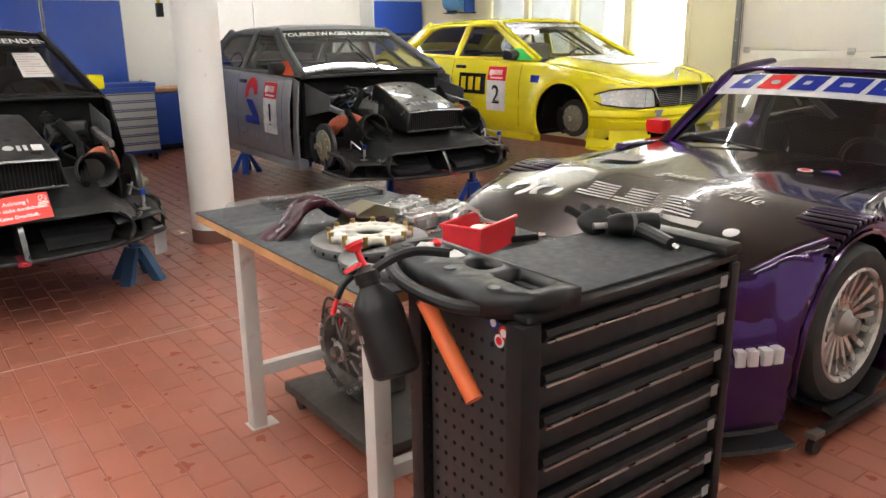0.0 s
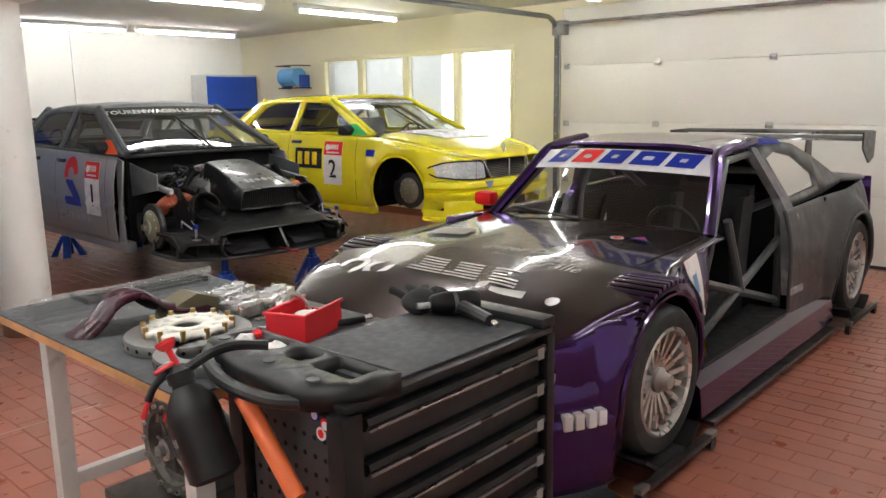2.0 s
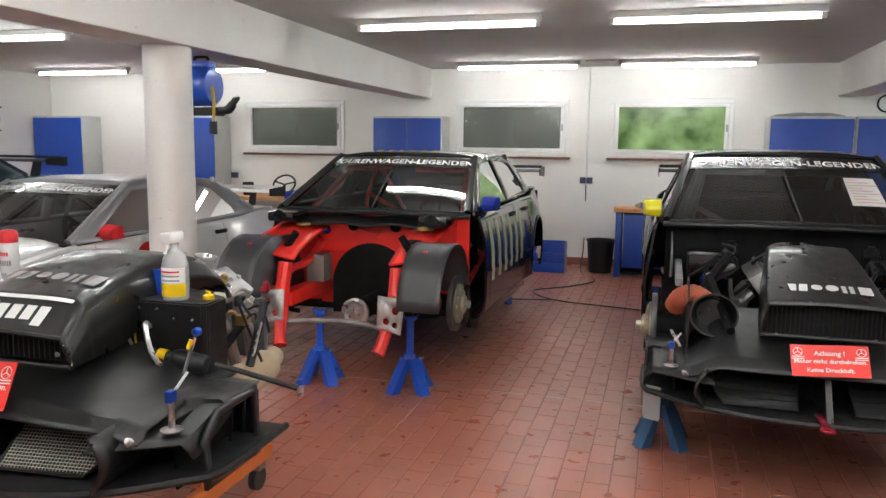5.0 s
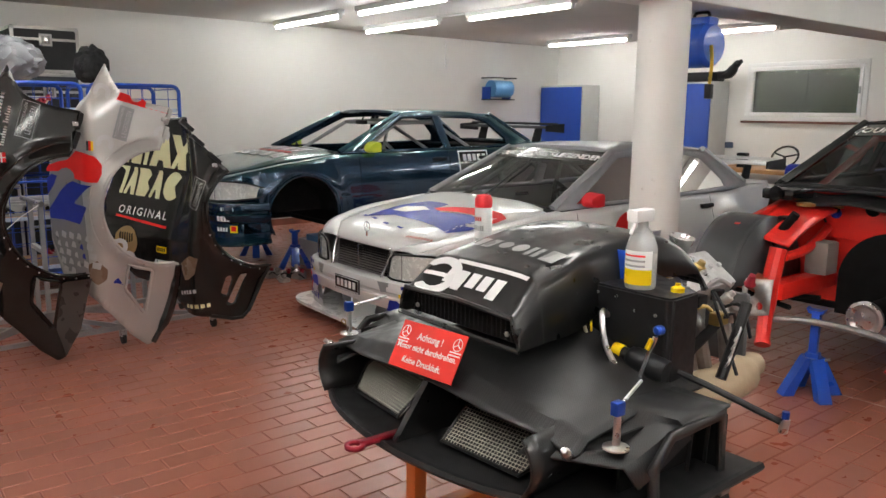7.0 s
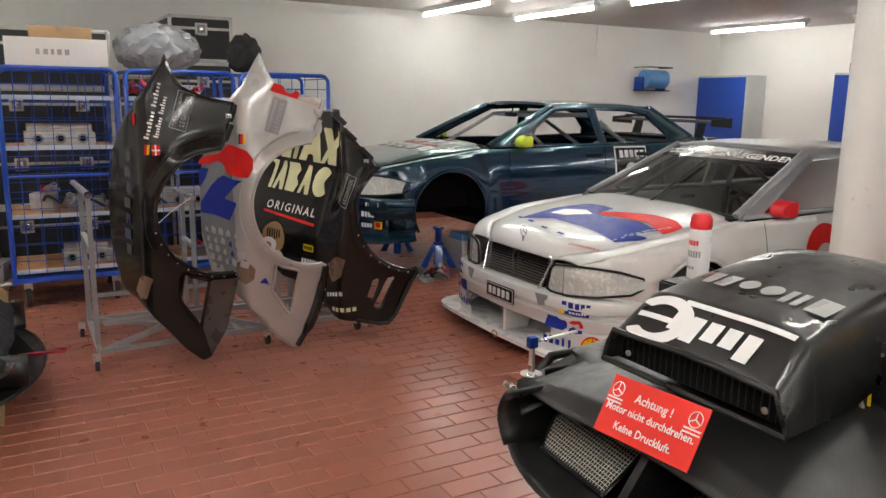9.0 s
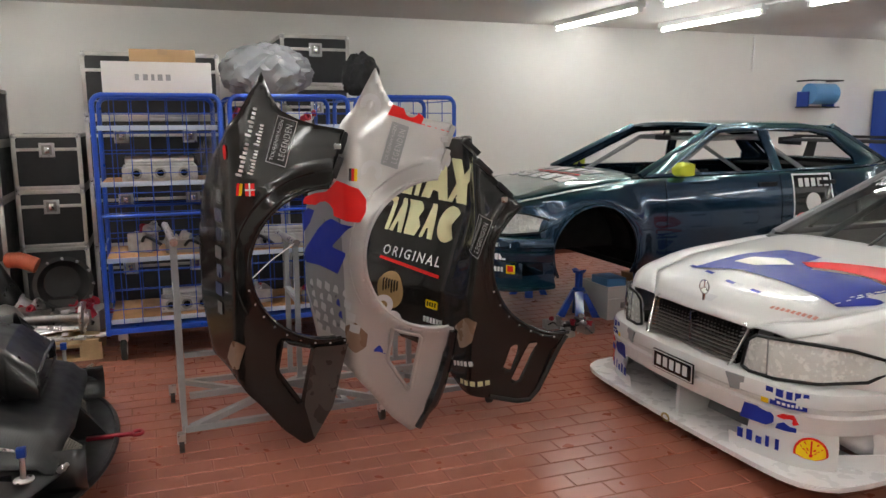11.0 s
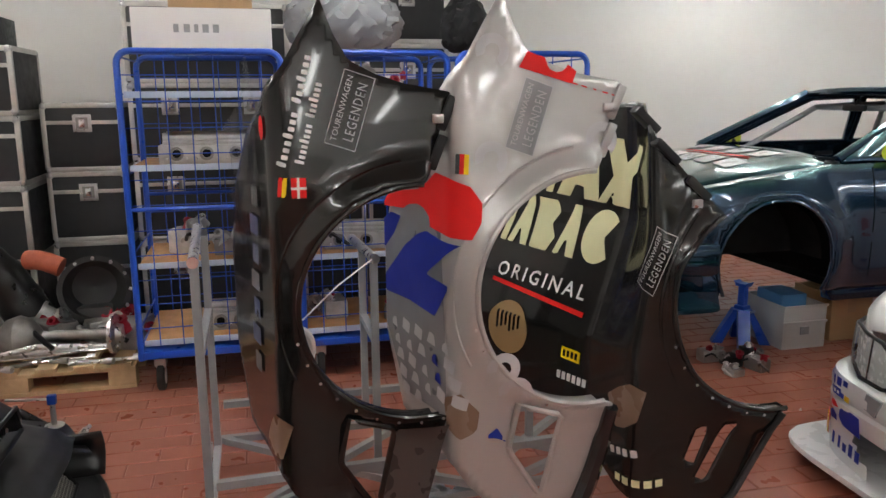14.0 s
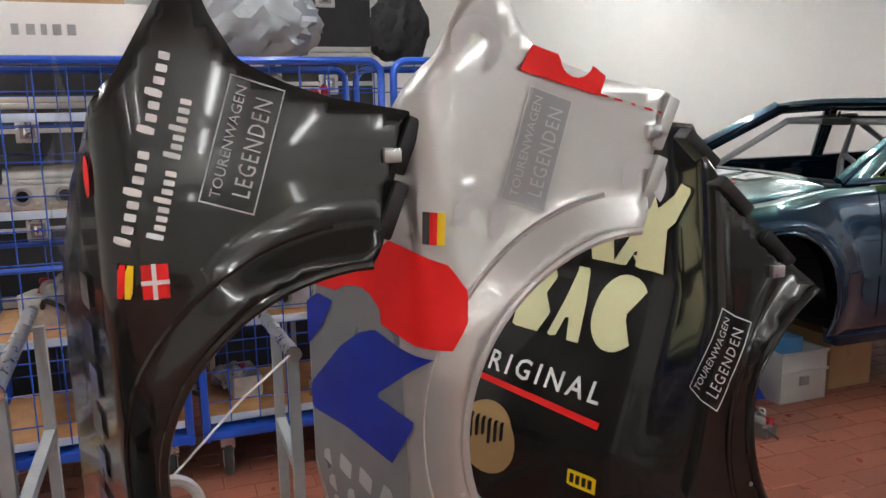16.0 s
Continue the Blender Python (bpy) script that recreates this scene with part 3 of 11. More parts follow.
# strip lamps; those from (-4.75, 4.0) on are unseen, added as fill light
LAMPS_AND_FILL = [(-2.04, 7.23), (0.10, 7.28), (-2.07, 10.66), (0.0, 10.66), (-8.67, 7.10), (-6.60, 7.15), (-8.48, 10.43), (-6.25, 10.43), (-8.95, 5.92), (-7.05, 5.95),
         (4.40, 7.15), (6.40, 7.10), (4.55, 10.55), (6.20, 10.40), (-4.75, 4.0), (-8.7, 0.3), (-6.6, 2.6), (-2.3, 4.0), (-0.2, 4.0), (1.1, 2.4), (-1.0, 2.4), (0.6, 3.3), (-0.4, 1.5), (-2.6, 1.6), (-2.3, 0.5), (-0.2, 0.5), (3.2, 3.9), (4.9, 3.9), (3.2, 0.5), (4.9, 0.5), (6.6, 4.3), (6.6, 0.6), (6.5, 2.4), (-6.9, 0.3), (-5.5, 1.3)]
lamp0 = thing("ceiling_lamp", pose(LAMPS_AND_FILL[0][0], LAMPS_AND_FILL[0][1], ZC), "white strip lamp or added fill lamp with a lit fluorescent tube", "ceiling lamp", "strip lamps on the ceiling")
bm = B(); box(bm, -0.80, -0.045, -0.055, 0.80, 0.045, 0.0, 0.006)
part("housing", bm, M_white, lamp0)
bm = B(); cyl(bm, (-0.755, 0, -0.078), (0.755, 0, -0.078), 0.019, seg=12)
part("tube", bm, M_tube, lamp0, "glowing tube")
for s in (-1, 1):
    bm = B(); box(bm, s * 0.775 - 0.02, -0.02, -0.10, s * 0.775 + 0.02, 0.02, -0.05, 0.004)
    part("lamp_holder", bm, M_white, lamp0)
for x, y in LAMPS_AND_FILL[1:]:
    copy_thing(lamp0, pose(x, y, ZC))
for name, pts in (("cable_conduit", [(4.95, YN - 0.012, 0.3), (4.95, YN - 0.012, 2.62)]), ("cable_conduit", [(-1.22, YN - 0.012, 1.2), (-1.22, YN - 0.012, 2.66)]), ("cable_conduit", [(-1.2, 10.66, ZC - 0.012), (-0.85, 10.66, ZC - 0.012)]), ("cable_conduit", [(-7.9, 7.1, ZC - 0.012), (-7.45, 7.15, ZC - 0.012)]), ("cable_conduit", [(XW + 0.012, 8.9, 2.2), (XW + 0.012, 8.9, 2.64)])):
    bm = B(); tube(bm, pts, 0.012, 8)
    tagged(part(name, bm, M_white), "thin white plastic cable conduit", "conduit", "", "structure")

# ---- things along the north wall ----
def cabinet(x0, x1, y, label, doors=2, h=2.0, grey_front=False):
    d = YN - 0.02 - y
    t = thing("steel_cabinet", pose((x0 + x1) / 2, y, 0), label, "cabinet", "steel cabinets along the wall")
    W = (x1 - x0) / 2
    bm = B(); box(bm, -W, 0.022, 0.0, W, d, h, 0.006)
    part("body", bm, M_grey, t)
    for i in range(doors):
        a, b = -W + 0.012 + i * (2 * W - 0.024) / doors, -W + 0.012 + (i + 1) * (2 * W - 0.024) / doors
        bm = B(); box(bm, a + 0.003, 0.0, 0.09, b - 0.003, 0.02, h - 0.03, 0.005)
        dr = part("door", bm, M_blue, t, "blue painted steel door")
        if i == doors - 1:
            bm = B(); box(bm, a + 0.03, -0.015, h * 0.5, a + 0.05, 0.0, h * 0.5 + 0.12, 0.004)
            part("handle", bm, M_mgrey, dr)
    return t


cabinet(0.996, 1.950, 10.985, "tall grey steel cabinet with blue doors", 1)
cabinet(1.962, 2.916, 10.985, "tall grey steel cabinet with blue doors", 1)
cabinet(-4.153, -3.149, 10.985, "tall grey steel cabinet with blue doors between the windows", 2)
cabinet(-9.97, -9.03, 10.985, "tall grey steel cabinet with blue doors in the corner", 1)
cabinet(-7.62, -6.66, 10.985, "tall grey steel cabinet with blue doors", 1)
cabinet(6.80, 7.76, 10.985, "tall grey steel cabinet with blue doors in the corner", 1, 2.05)

# folded grey cover and black case on cabinets, ring on the wall
t = thing("folded_cover", pose(1.45, 11.2, 2.0), "folded grey plastic cover on a cabinet", "cover")
bm = B()
sheet(bm, lambda u, v: Vector((-0.42 + 0.84 * u, -0.2 + 0.4 * v, 0.05 * math.sin(math.pi * u) ** 0.4 * math.sin(math.pi * v) ** 0.4 + 0.006 * math.sin(17 * u + 5 * v))), 16, 8)
part("sheet", bm, M_mgrey, t)
t = thing("black_bag", pose(-7.0, 11.15, 2.0), "flat black instrument case on a cabinet", "case")
bm = B(); box(bm, -0.42, -0.16, 0, 0.34, 0.16, 0.13, 0.03)
part("case_body", bm, M_black, t)
bm = B(); tube(bm, [(0.3, 0, 0.08), (0.5, -0.02, 0.10), (0.62, -0.05, 0.22), (0.7, -0.06, 0.26)], [0.06, 0.07, 0.05, 0.03], 10, 4)
part("case_neck", bm, M_black, t)
t = thing("wall_ring", pose(2.36, YN - 0.03, 2.17), "small round black wall clock", "clock")
bm = B(); tube(bm, [(0.10 * math.cos(a), 0, 0.10 * math.sin(a)) for a in np.linspace(0, 2 * math.pi, 24, endpoint=False)], 0.012, 6, closed=True)
part("rim", bm, M_black, t)
bm = B(); cyl(bm, (0, 0.015, 0), (0, 0.029, 0), 0.098, seg=24)
part("dial", bm, M_film, t)


def roll_holder(m, label):
    """A paper roll on a wall bracket."""
    t = thing("paper_roll_holder", m, label, "paper roll holder", "wall paper rolls")
    bm = B(); cyl(bm, (0.17, -0.2, 0), (0.17, 0.2, 0), 0.135, seg=28)
    part("paper_roll", bm, M_lblue, t, "thick light blue paper roll")
    for z, e in ((0.17, 0.28), (-0.17, 0.24)):
        bm = B(); tube(bm, [(0.0, -0.24, z), (e, -0.24, z), (e, 0.26, z), (0.0, 0.26, z)], 0.010, 6)
        part("bracket", bm, M_black, t)
    for y in (-0.22, 0.22):
        bm = B(); box(bm, 0.0, y - 0.012, -0.17, 0.19, y + 0.012, 0.03, 0.004)
        part("arm", bm, M_blue, t)


roll_holder(pose(XW + 0.004, 9.9, 1.92), "light blue paper roll in a black wall bracket")
roll_holder(pose(XE - 0.004, 9.88, 1.98, 0, 0, 180), "light blue paper roll in a black wall bracket")


def hose_reel(x, y, z, s):
    t = thing("hose_reel", pose(x, y, z), "blue plastic hose reel hanging from the beam", "hose reel", "hose reels by the columns")
    bm = B()
    prof = [(0.02, -0.11), (0.13, -0.11), (0.155, -0.08), (0.155, 0.08), (0.13, 0.11), (0.02, 0.11)]
    lathe(bm, prof, (0, 0, -0.19), (1, 0, 0), 28)
    body = part("drum_case", bm, M_bright, t)
    bm = B(); box(bm, -0.10, -0.06, -0.06, 0.10, 0.06, 0.0, 0.02)
    part("neck", bm, M_bright, t)
    bm = B(); tube(bm, [(-0.06, 0, -0.02), (-0.05, 0, 0.03), (0.05, 0, 0.03), (0.06, 0, -0.02)], 0.012, 8, 3)
    part("hanger", bm, M_black, t)
    bm = B(); box(bm, -0.015, -0.01, 0.03, 0.015, 0.01, 2.262 - z, 0.002)
    part("strap", bm, mat_once("ochre_strap", (0.55, 0.36, 0.03), 0.6), t)
    bm = B(); tube(bm, [(0.12 * s, -0.05, -0.2), (0.14 * s, -0.06, -0.32), (0.13 * s, -0.06, -0.48)], 0.012, 8, 3)
    part("hose", bm, mat_once("ochre_strap", (0.55, 0.36, 0.03), 0.6), t)
    bm = B(); box(bm, 0.105 * s if s > 0 else -0.155, -0.08, -0.56, 0.155 * s if s > 0 else -0.105, -0.04, -0.46, 0.006)
    part("hose_end", bm, M_black, t)


hose_reel(-3.70, 6.15, 2.22, 1)
hose_reel(1.99, 6.1, 2.22, -1)

# work benches along the wall
for x0, x1, lab in ((-0.78, 3.9, "long workbench with a beech top and blue cupboards"), (-6.35, -4.6, "workbench with a beech top and blue legs")):
    t = thing("wall_workbench", pose((x0 + x1) / 2, 10.45, 0), lab, "workbench", "benches along the wall")
    L = (x1 - x0) / 2
    bm = B(); box(bm, -L, 0.0, 0.81, L, 0.52 if x0 > -1 else 0.9, 0.86, 0.006)
    part("worktop", bm, M_ply, t)
    for x in (-L + 0.06, L - 0.06):
        bm = B(); box(bm, x - 0.035, 0.04, 0, x + 0.035, 0.5, 0.809, 0.004)
        part("leg_frame", bm, M_blue, t)
    n = 3 if x0 > -1 else 1
    for i in range(n):
        a = -L + 0.12 + i * (2 * L - 0.24) / n
        b = a + (2 * L - 0.24) / n - 0.04
        if x0 > -1:
            bm = B(); box(bm, a, 0.06, 0.12, b, 0.48, 0.79, 0.006)
            part("cupboard", bm, M_blue, t)
    bm = B(); box(bm, -L + 0.1, 0.1, 0.04, L - 0.1, 0.45, 0.07)
    part("foot_board", bm, M_matt, t)
random.seed(5)
for i in range(14):
    x = -0.65 + random.random() * 4.3
    t = thing("bench_clutter", pose(x, 10.55 + random.random() * 0.3, 0.86, 0, 0, random.random() * 90), "small dark tool or part on the bench", "tool", "small tools on the wall bench")
    bm = B()
    a, b, c = 0.05 + random.random() * 0.12, 0.03 + random.random() * 0.05, 0.03 + random.random() * 0.09
    box(bm, -a, -b, 0, a, b, c, 0.012)
    cyl(bm, (-a * 0.5, 0, c * 0.8), (a * 0.9, 0, c * 1.5), b * 0.4, seg=10)
    part("tool_body", bm, random.choice([M_black, M_dsteel, M_blue, M_mgrey]), t)


def drawer_chest(x, y, w, d, h, n, label, m=None, z=0.0):
    t = thing("drawer_chest", pose(x, y, z), label, "tool chest")
    bm = B(); box(bm, -w / 2, 0.012, 0.1, w / 2, d, h, 0.01)
    part("body", bm, M_blue, t)
    zz = 0.14
    for i in range(n):
        dh = (h - 0.2) / n
        bm = B(); box(bm, -w / 2 + 0.02, -0.008, zz + 0.006, w / 2 - 0.02, 0.012, zz + dh - 0.006, 0.004)
        dr = part("drawer", bm, M_grey if m is None else m, t, "pale grey drawer front")
        bm = B(); box(bm, -w / 2 + 0.03, -0.02, zz + dh - 0.025, w / 2 - 0.03, -0.007, zz + dh - 0.012, 0.003)
        part("pull", bm, M_dgrey, dr)
        zz += dh
    bm = B(); box(bm, -w / 2 - 0.01, 0.0, h, w / 2 + 0.01, d, h + 0.05, 0.01)
    part("top_tray", bm, M_blue, t)
    for sx in (-1, 1):
        for sy in (0.08, d - 0.08):
            bm = B(); cyl(bm, (sx * (w / 2 - 0.06) - 0.015, sy, 0.05), (sx * (w / 2 - 0.06) + 0.015, sy, 0.05), 0.05, seg=14)
            cyl(bm, (sx * (w / 2 - 0.06), sy, 0.05), (sx * (w / 2 - 0.06), sy, 0.1), 0.014, seg=8)
            part("castor", bm, M_black, t)
    return t


drawer_chest(2.62, 9.95, 0.62, 0.42, 0.92, 7, "blue tool trolley with pale grey drawers")
# bin, crates
t = thing("waste_bin", pose(-0.95, 10.85, 0), "round black plastic waste bin", "bin")
bm = B(); lathe(bm, [(0.145, 0.0), (0.175, 0.40), (0.19, 0.41), (0.19, 0.425), (0.168, 0.42), (0.14, 0.01)], seg=28)
part("bin_body", bm, M_black, t)
for i in range(3):
    t = thing("plastic_crate", pose(-1.58, 10.7, 0.13 * i), "stackable blue plastic crate", "crate", "stack of blue crates")
    for nm, q in (("crate_floor", (-0.2, -0.14, 0.0, 0.2, 0.14, 0.012)), ("crate_side", (-0.2, -0.15, 0.0, 0.2, -0.138, 0.125)), ("crate_side", (-0.2, 0.138, 0.0, 0.2, 0.15, 0.125)), ("crate_end", (-0.2, -0.137, 0.013, -0.188, 0.137, 0.125)), ("crate_end", (0.188, -0.137, 0.013, 0.2, 0.137, 0.125))):
        bm = B(); box(bm, *q, 0.003)
        part(nm, bm, M_bright, t)
# power cable over the floor, sockets
t = thing("power_cable", pose(0, 0, 0), "black power cable lying over the floor", "cable")
bm = B(); tube(bm, [(0.2, 8.35, 0.008), (-0.5, 8.55, 0.008), (-1.25, 8.75, 0.008), (-1.55, 9.2, 0.008), (-1.2, 9.6, 0.008), (-0.95, 10.1, 0.008), (-1.18, 10.75, 0.008), (-1.22, 11.43, 0.3), (-1.22, 11.43, 1.1)], 0.007, 6, 6)
part("cable", bm, M_black, t)
bm = B(); tube(bm, [(-1.25, 8.75, 0.010), (-1.9, 8.6, 0.010), (-2.3, 8.7, 0.010)], 0.007, 6, 6)
part("cable_branch", bm, M_black, t)
for x, z, n in ((-1.22, 1.11, 2), (-6.63, 1.07, 2)):
    t = thing("wall_socket", pose(x, YN, z), "pair of dark grey wall sockets", "socket", "wall sockets")
    for i in range(n):
        bm = B(); box(bm, -0.085 + 0.09 * i, -0.035, 0, -0.005 + 0.09 * i, -0.001, 0.085, 0.008)
        part("socket", bm, mat_once("socket_blue", (0.05, 0.07, 0.12), 0.5), t)
# things on the far bench: steering wheel, vice
t = thing("spare_steering_wheel", pose(-5.42, 10.75, 0.862), "black steering wheel on a stand", "steering wheel")
bm = B(); tube(bm, [(0.17 * math.cos(a), 0.03 + 0.08 * math.sin(a), 0.16 + 0.13 * math.sin(a)) for a in np.linspace(0, 2 * math.pi, 24, endpoint=False)], 0.014, 6, closed=True)
part("rim", bm, M_black, t)
bm = B(); tube(bm, [(0, 0.03, 0.0), (0, 0.03, 0.16)], 0.02, 8)
for a in (0.3, 2.8, 4.7):
    tube(bm, [(0, 0.03, 0.16), (0.17 * math.cos(a), 0.03 + 0.08 * math.sin(a), 0.16 + 0.13 * math.sin(a))], 0.012, 6)
part("spokes", bm, M_black, t)
t = thing("bench_vice", pose(-5.95, 10.7, 0.862), "small dark bench vice", "vice")
bm = B(); box(bm, -0.05, -0.06, 0, 0.05, 0.06, 0.14, 0.012); box(bm, -0.07, -0.04, 0.14, 0.07, 0.04, 0.19, 0.01); cyl(bm, (0, -0.16, 0.1), (0, -0.05, 0.1), 0.015, seg=10)
part("vice_body", bm, M_black, t)
t = thing("blue_motor", pose(-4.75, 10.6, 0.862), "blue electric motor on the bench", "motor")
bm = B(); lathe(bm, [(0.03, -0.14), (0.09, -0.12), (0.10, -0.10), (0.10, 0.10), (0.09, 0.12), (0.02, 0.13)], (0, 0, 0.11), (1, 0, 0), 20); box(bm, -0.1, -0.08, 0, 0.1, 0.08, 0.03, 0.005)
part("motor_body", bm, M_bright, t)

# ---- saloon racing cars ----
AX = 1.345          # half the wheelbase
HW_X = [-2.32, -2.2, -1.9, -1.345, -0.8, 0.8, 1.345, 1.6, 1.8, 1.93, 2.02, 2.06]
HW_Y = [0.62, 0.74, 0.82, 0.865, 0.845, 0.845, 0.865, 0.845, 0.795, 0.715, 0.60, 0.50]
TOP_X = [-2.3, -2.15, -1.65, -1.3, 0.85, 1.0, 1.5, 1.85, 2.0, 2.06]
TOP_Z = [0.84, 0.915, 0.915, 0.885, 0.855, 0.845, 0.785, 0.715, 0.665, 0.61]


def side_y(x, z):
    """Half width of the body at a place along it and a height."""
    w = curve(HW_X, HW_Y, x)
    if z > 0.52:
        w -= 0.075 * ((z - 0.52) / 0.38) ** 2
    elif z < 0.3:
        w -= 0.03 * ((0.3 - z) / 0.2) ** 2
    for c in (AX, -AX):
        d = math.hypot(x - c, z - 0.33)
        if d < 0.56:
            k = max(0, 1 - abs(d - 0.37) / 0.19)
            w += 0.035 * k * k * (3 - 2 * k)
    crease = math.exp(-((z - 0.44) / 0.012) ** 2)
    if -1.0 < x < 0.95:
        w += 0.008 * crease
    return w


def arch(c, r=0.355, z=0.325, low=0.15, n=18):
    a = math.degrees(math.asin((low - z) / r))
    return [(c + r * math.cos(radians(t)), z + r * math.sin(radians(t))) for t in np.linspace(a, 180 - a, n)]


def glass_xyz(base, top, u, v, bulge):
    """A pane from its lower edge (x, half width, z) to its upper edge; u across, v up."""
    x = base[0] + (top[0] - base[0]) * v
    w = base[1] + (top[1] - base[1]) * v
    z = base[2] + (top[2] - base[2]) * v
    s = 2 * u - 1
    return Vector((x + bulge * (1 - s * s), s * w, z + 0.25 * abs(bulge) * (1 - s * s)))


WS0, WS1 = (0.88, 0.705, 0.872), (0.08, 0.565, 1.25)
RW0, RW1 = (-1.76, 0.64, 0.925), (-1.22, 0.53, 1.238)


def cabin_side(x, z):
    """The leaning side of the cabin, from the belt line to the roof rail."""
    k = (z - 0.87) / 0.395
    return Vector((x, 0.765 - 0.185 * k - 0.03 * max(0, (-x - 0.9)) , z))


FRONT_WIN = [(0.66, 0.895), (0.10, 1.172), (0.02, 1.208), (-0.36, 1.222), (-0.42, 0.895)]
REAR_WIN = [(-0.50, 0.90), (-0.46, 1.222), (-0.92, 1.21), (-1.12, 1.17), (-1.34, 0.985), (-1.36, 0.92)]


def cage(t, m, seat=True):
    """Roll cage, seat, dashboard and wheel."""
    for a, b, c, d in (((0.62, 0.62, 0.3), (0.62, 0.62, 0.82), (0.05, 0.50, 1.15), (-0.55, 0.50, 1.17)),):
        for s in (1, -1):
            bm = B()
            tube(bm, [(p[0], s * p[1], p[2]) for p in (a, b, c, d)], 0.022, 8)
            part("cage_tube", bm, m, t)
    bm = B()
    tube(bm, [(-0.55, 0.62, 0.2), (-0.55, 0.60, 0.85), (-0.55, 0.50, 1.15), (-0.55, -0.50, 1.15), (-0.55, -0.60, 0.85), (-0.55, -0.62, 0.2)], 0.022, 8)
    part("cage_hoop", bm, m, t)
    for pts in (((-0.55, 0.58, 0.9), (-0.55, -0.6, 0.3)), ((-0.55, -0.58, 0.9), (-0.55, 0.6, 0.3)), ((-0.55, 0.45, 1.12), (-1.5, 0.5, 0.6)), ((-0.55, -0.45, 1.12), (-1.5, -0.5, 0.6)), ((0.05, 0.5, 1.15), (0.05, -0.5, 1.15)), ((0.55, 0.64, 0.3), (-0.5, 0.64, 0.6)), ((0.55, 0.64, 0.62), (-0.5, 0.64, 0.3)), ((0.55, -0.64, 0.3), (-0.5, -0.64, 0.6)), ((0.55, -0.64, 0.62), (-0.5, -0.64, 0.3))):
        bm = B()
        tube(bm, pts, 0.02, 8)
        part("cage_tube", bm, m, t)
    bm = B()
    sheet(bm, lambda u, v: Vector((0.80 - 0.35 * v, -0.7 + 1.4 * u, 0.80 + 0.06 * math.sin(math.pi * min(v * 1.6, 1)) - (0.35 if v > 0.9 else 0))), 12, 10)
    thicken(part("dashboard", bm, M_matt, t), 0.01)
    if seat:
        bm = B()
        prof = [(-0.02, 0.25), (0.42, 0.3), (0.46, 0.36), (0.05, 0.36), (-0.08, 0.45), (-0.2, 1.0), (-0.28, 1.02), (-0.2, 0.4)]
        prism(bm, prof, lambda a, b: (a - 0.15, 0.14, b), lambda a, b: (a - 0.15, 0.60, b))
        for y in (0.16, 0.58):
            prism(bm, [(0.35, 0.35), (0.35, 0.5), (0.0, 0.52), (-0.1, 0.85), (-0.24, 0.85), (-0.1, 0.35)], lambda a, b: (a - 0.15, y - 0.02, b), lambda a, b: (a - 0.15, y + 0.02, b))
        part("racing_seat", bm, M_seat, t)
        bm = B()
        pts = [(0.32 + 0.06 * math.sin(a), 0.37 + 0.17 * math.cos(a), 0.80 + 0.16 * math.sin(a)) for a in np.linspace(0, 2 * math.pi, 24, endpoint=False)]
        tube(bm, pts, 0.014, 6, closed=True)
        for a in (0, 2.1, 4.2):
            tube(bm, [(0.32 + 0.06 * math.sin(a), 0.37 + 0.17 * math.cos(a), 0.80 + 0.16 * math.sin(a)), (0.35, 0.37, 0.79)], 0.01, 6)
        part("steering_wheel", bm, M_black, t)


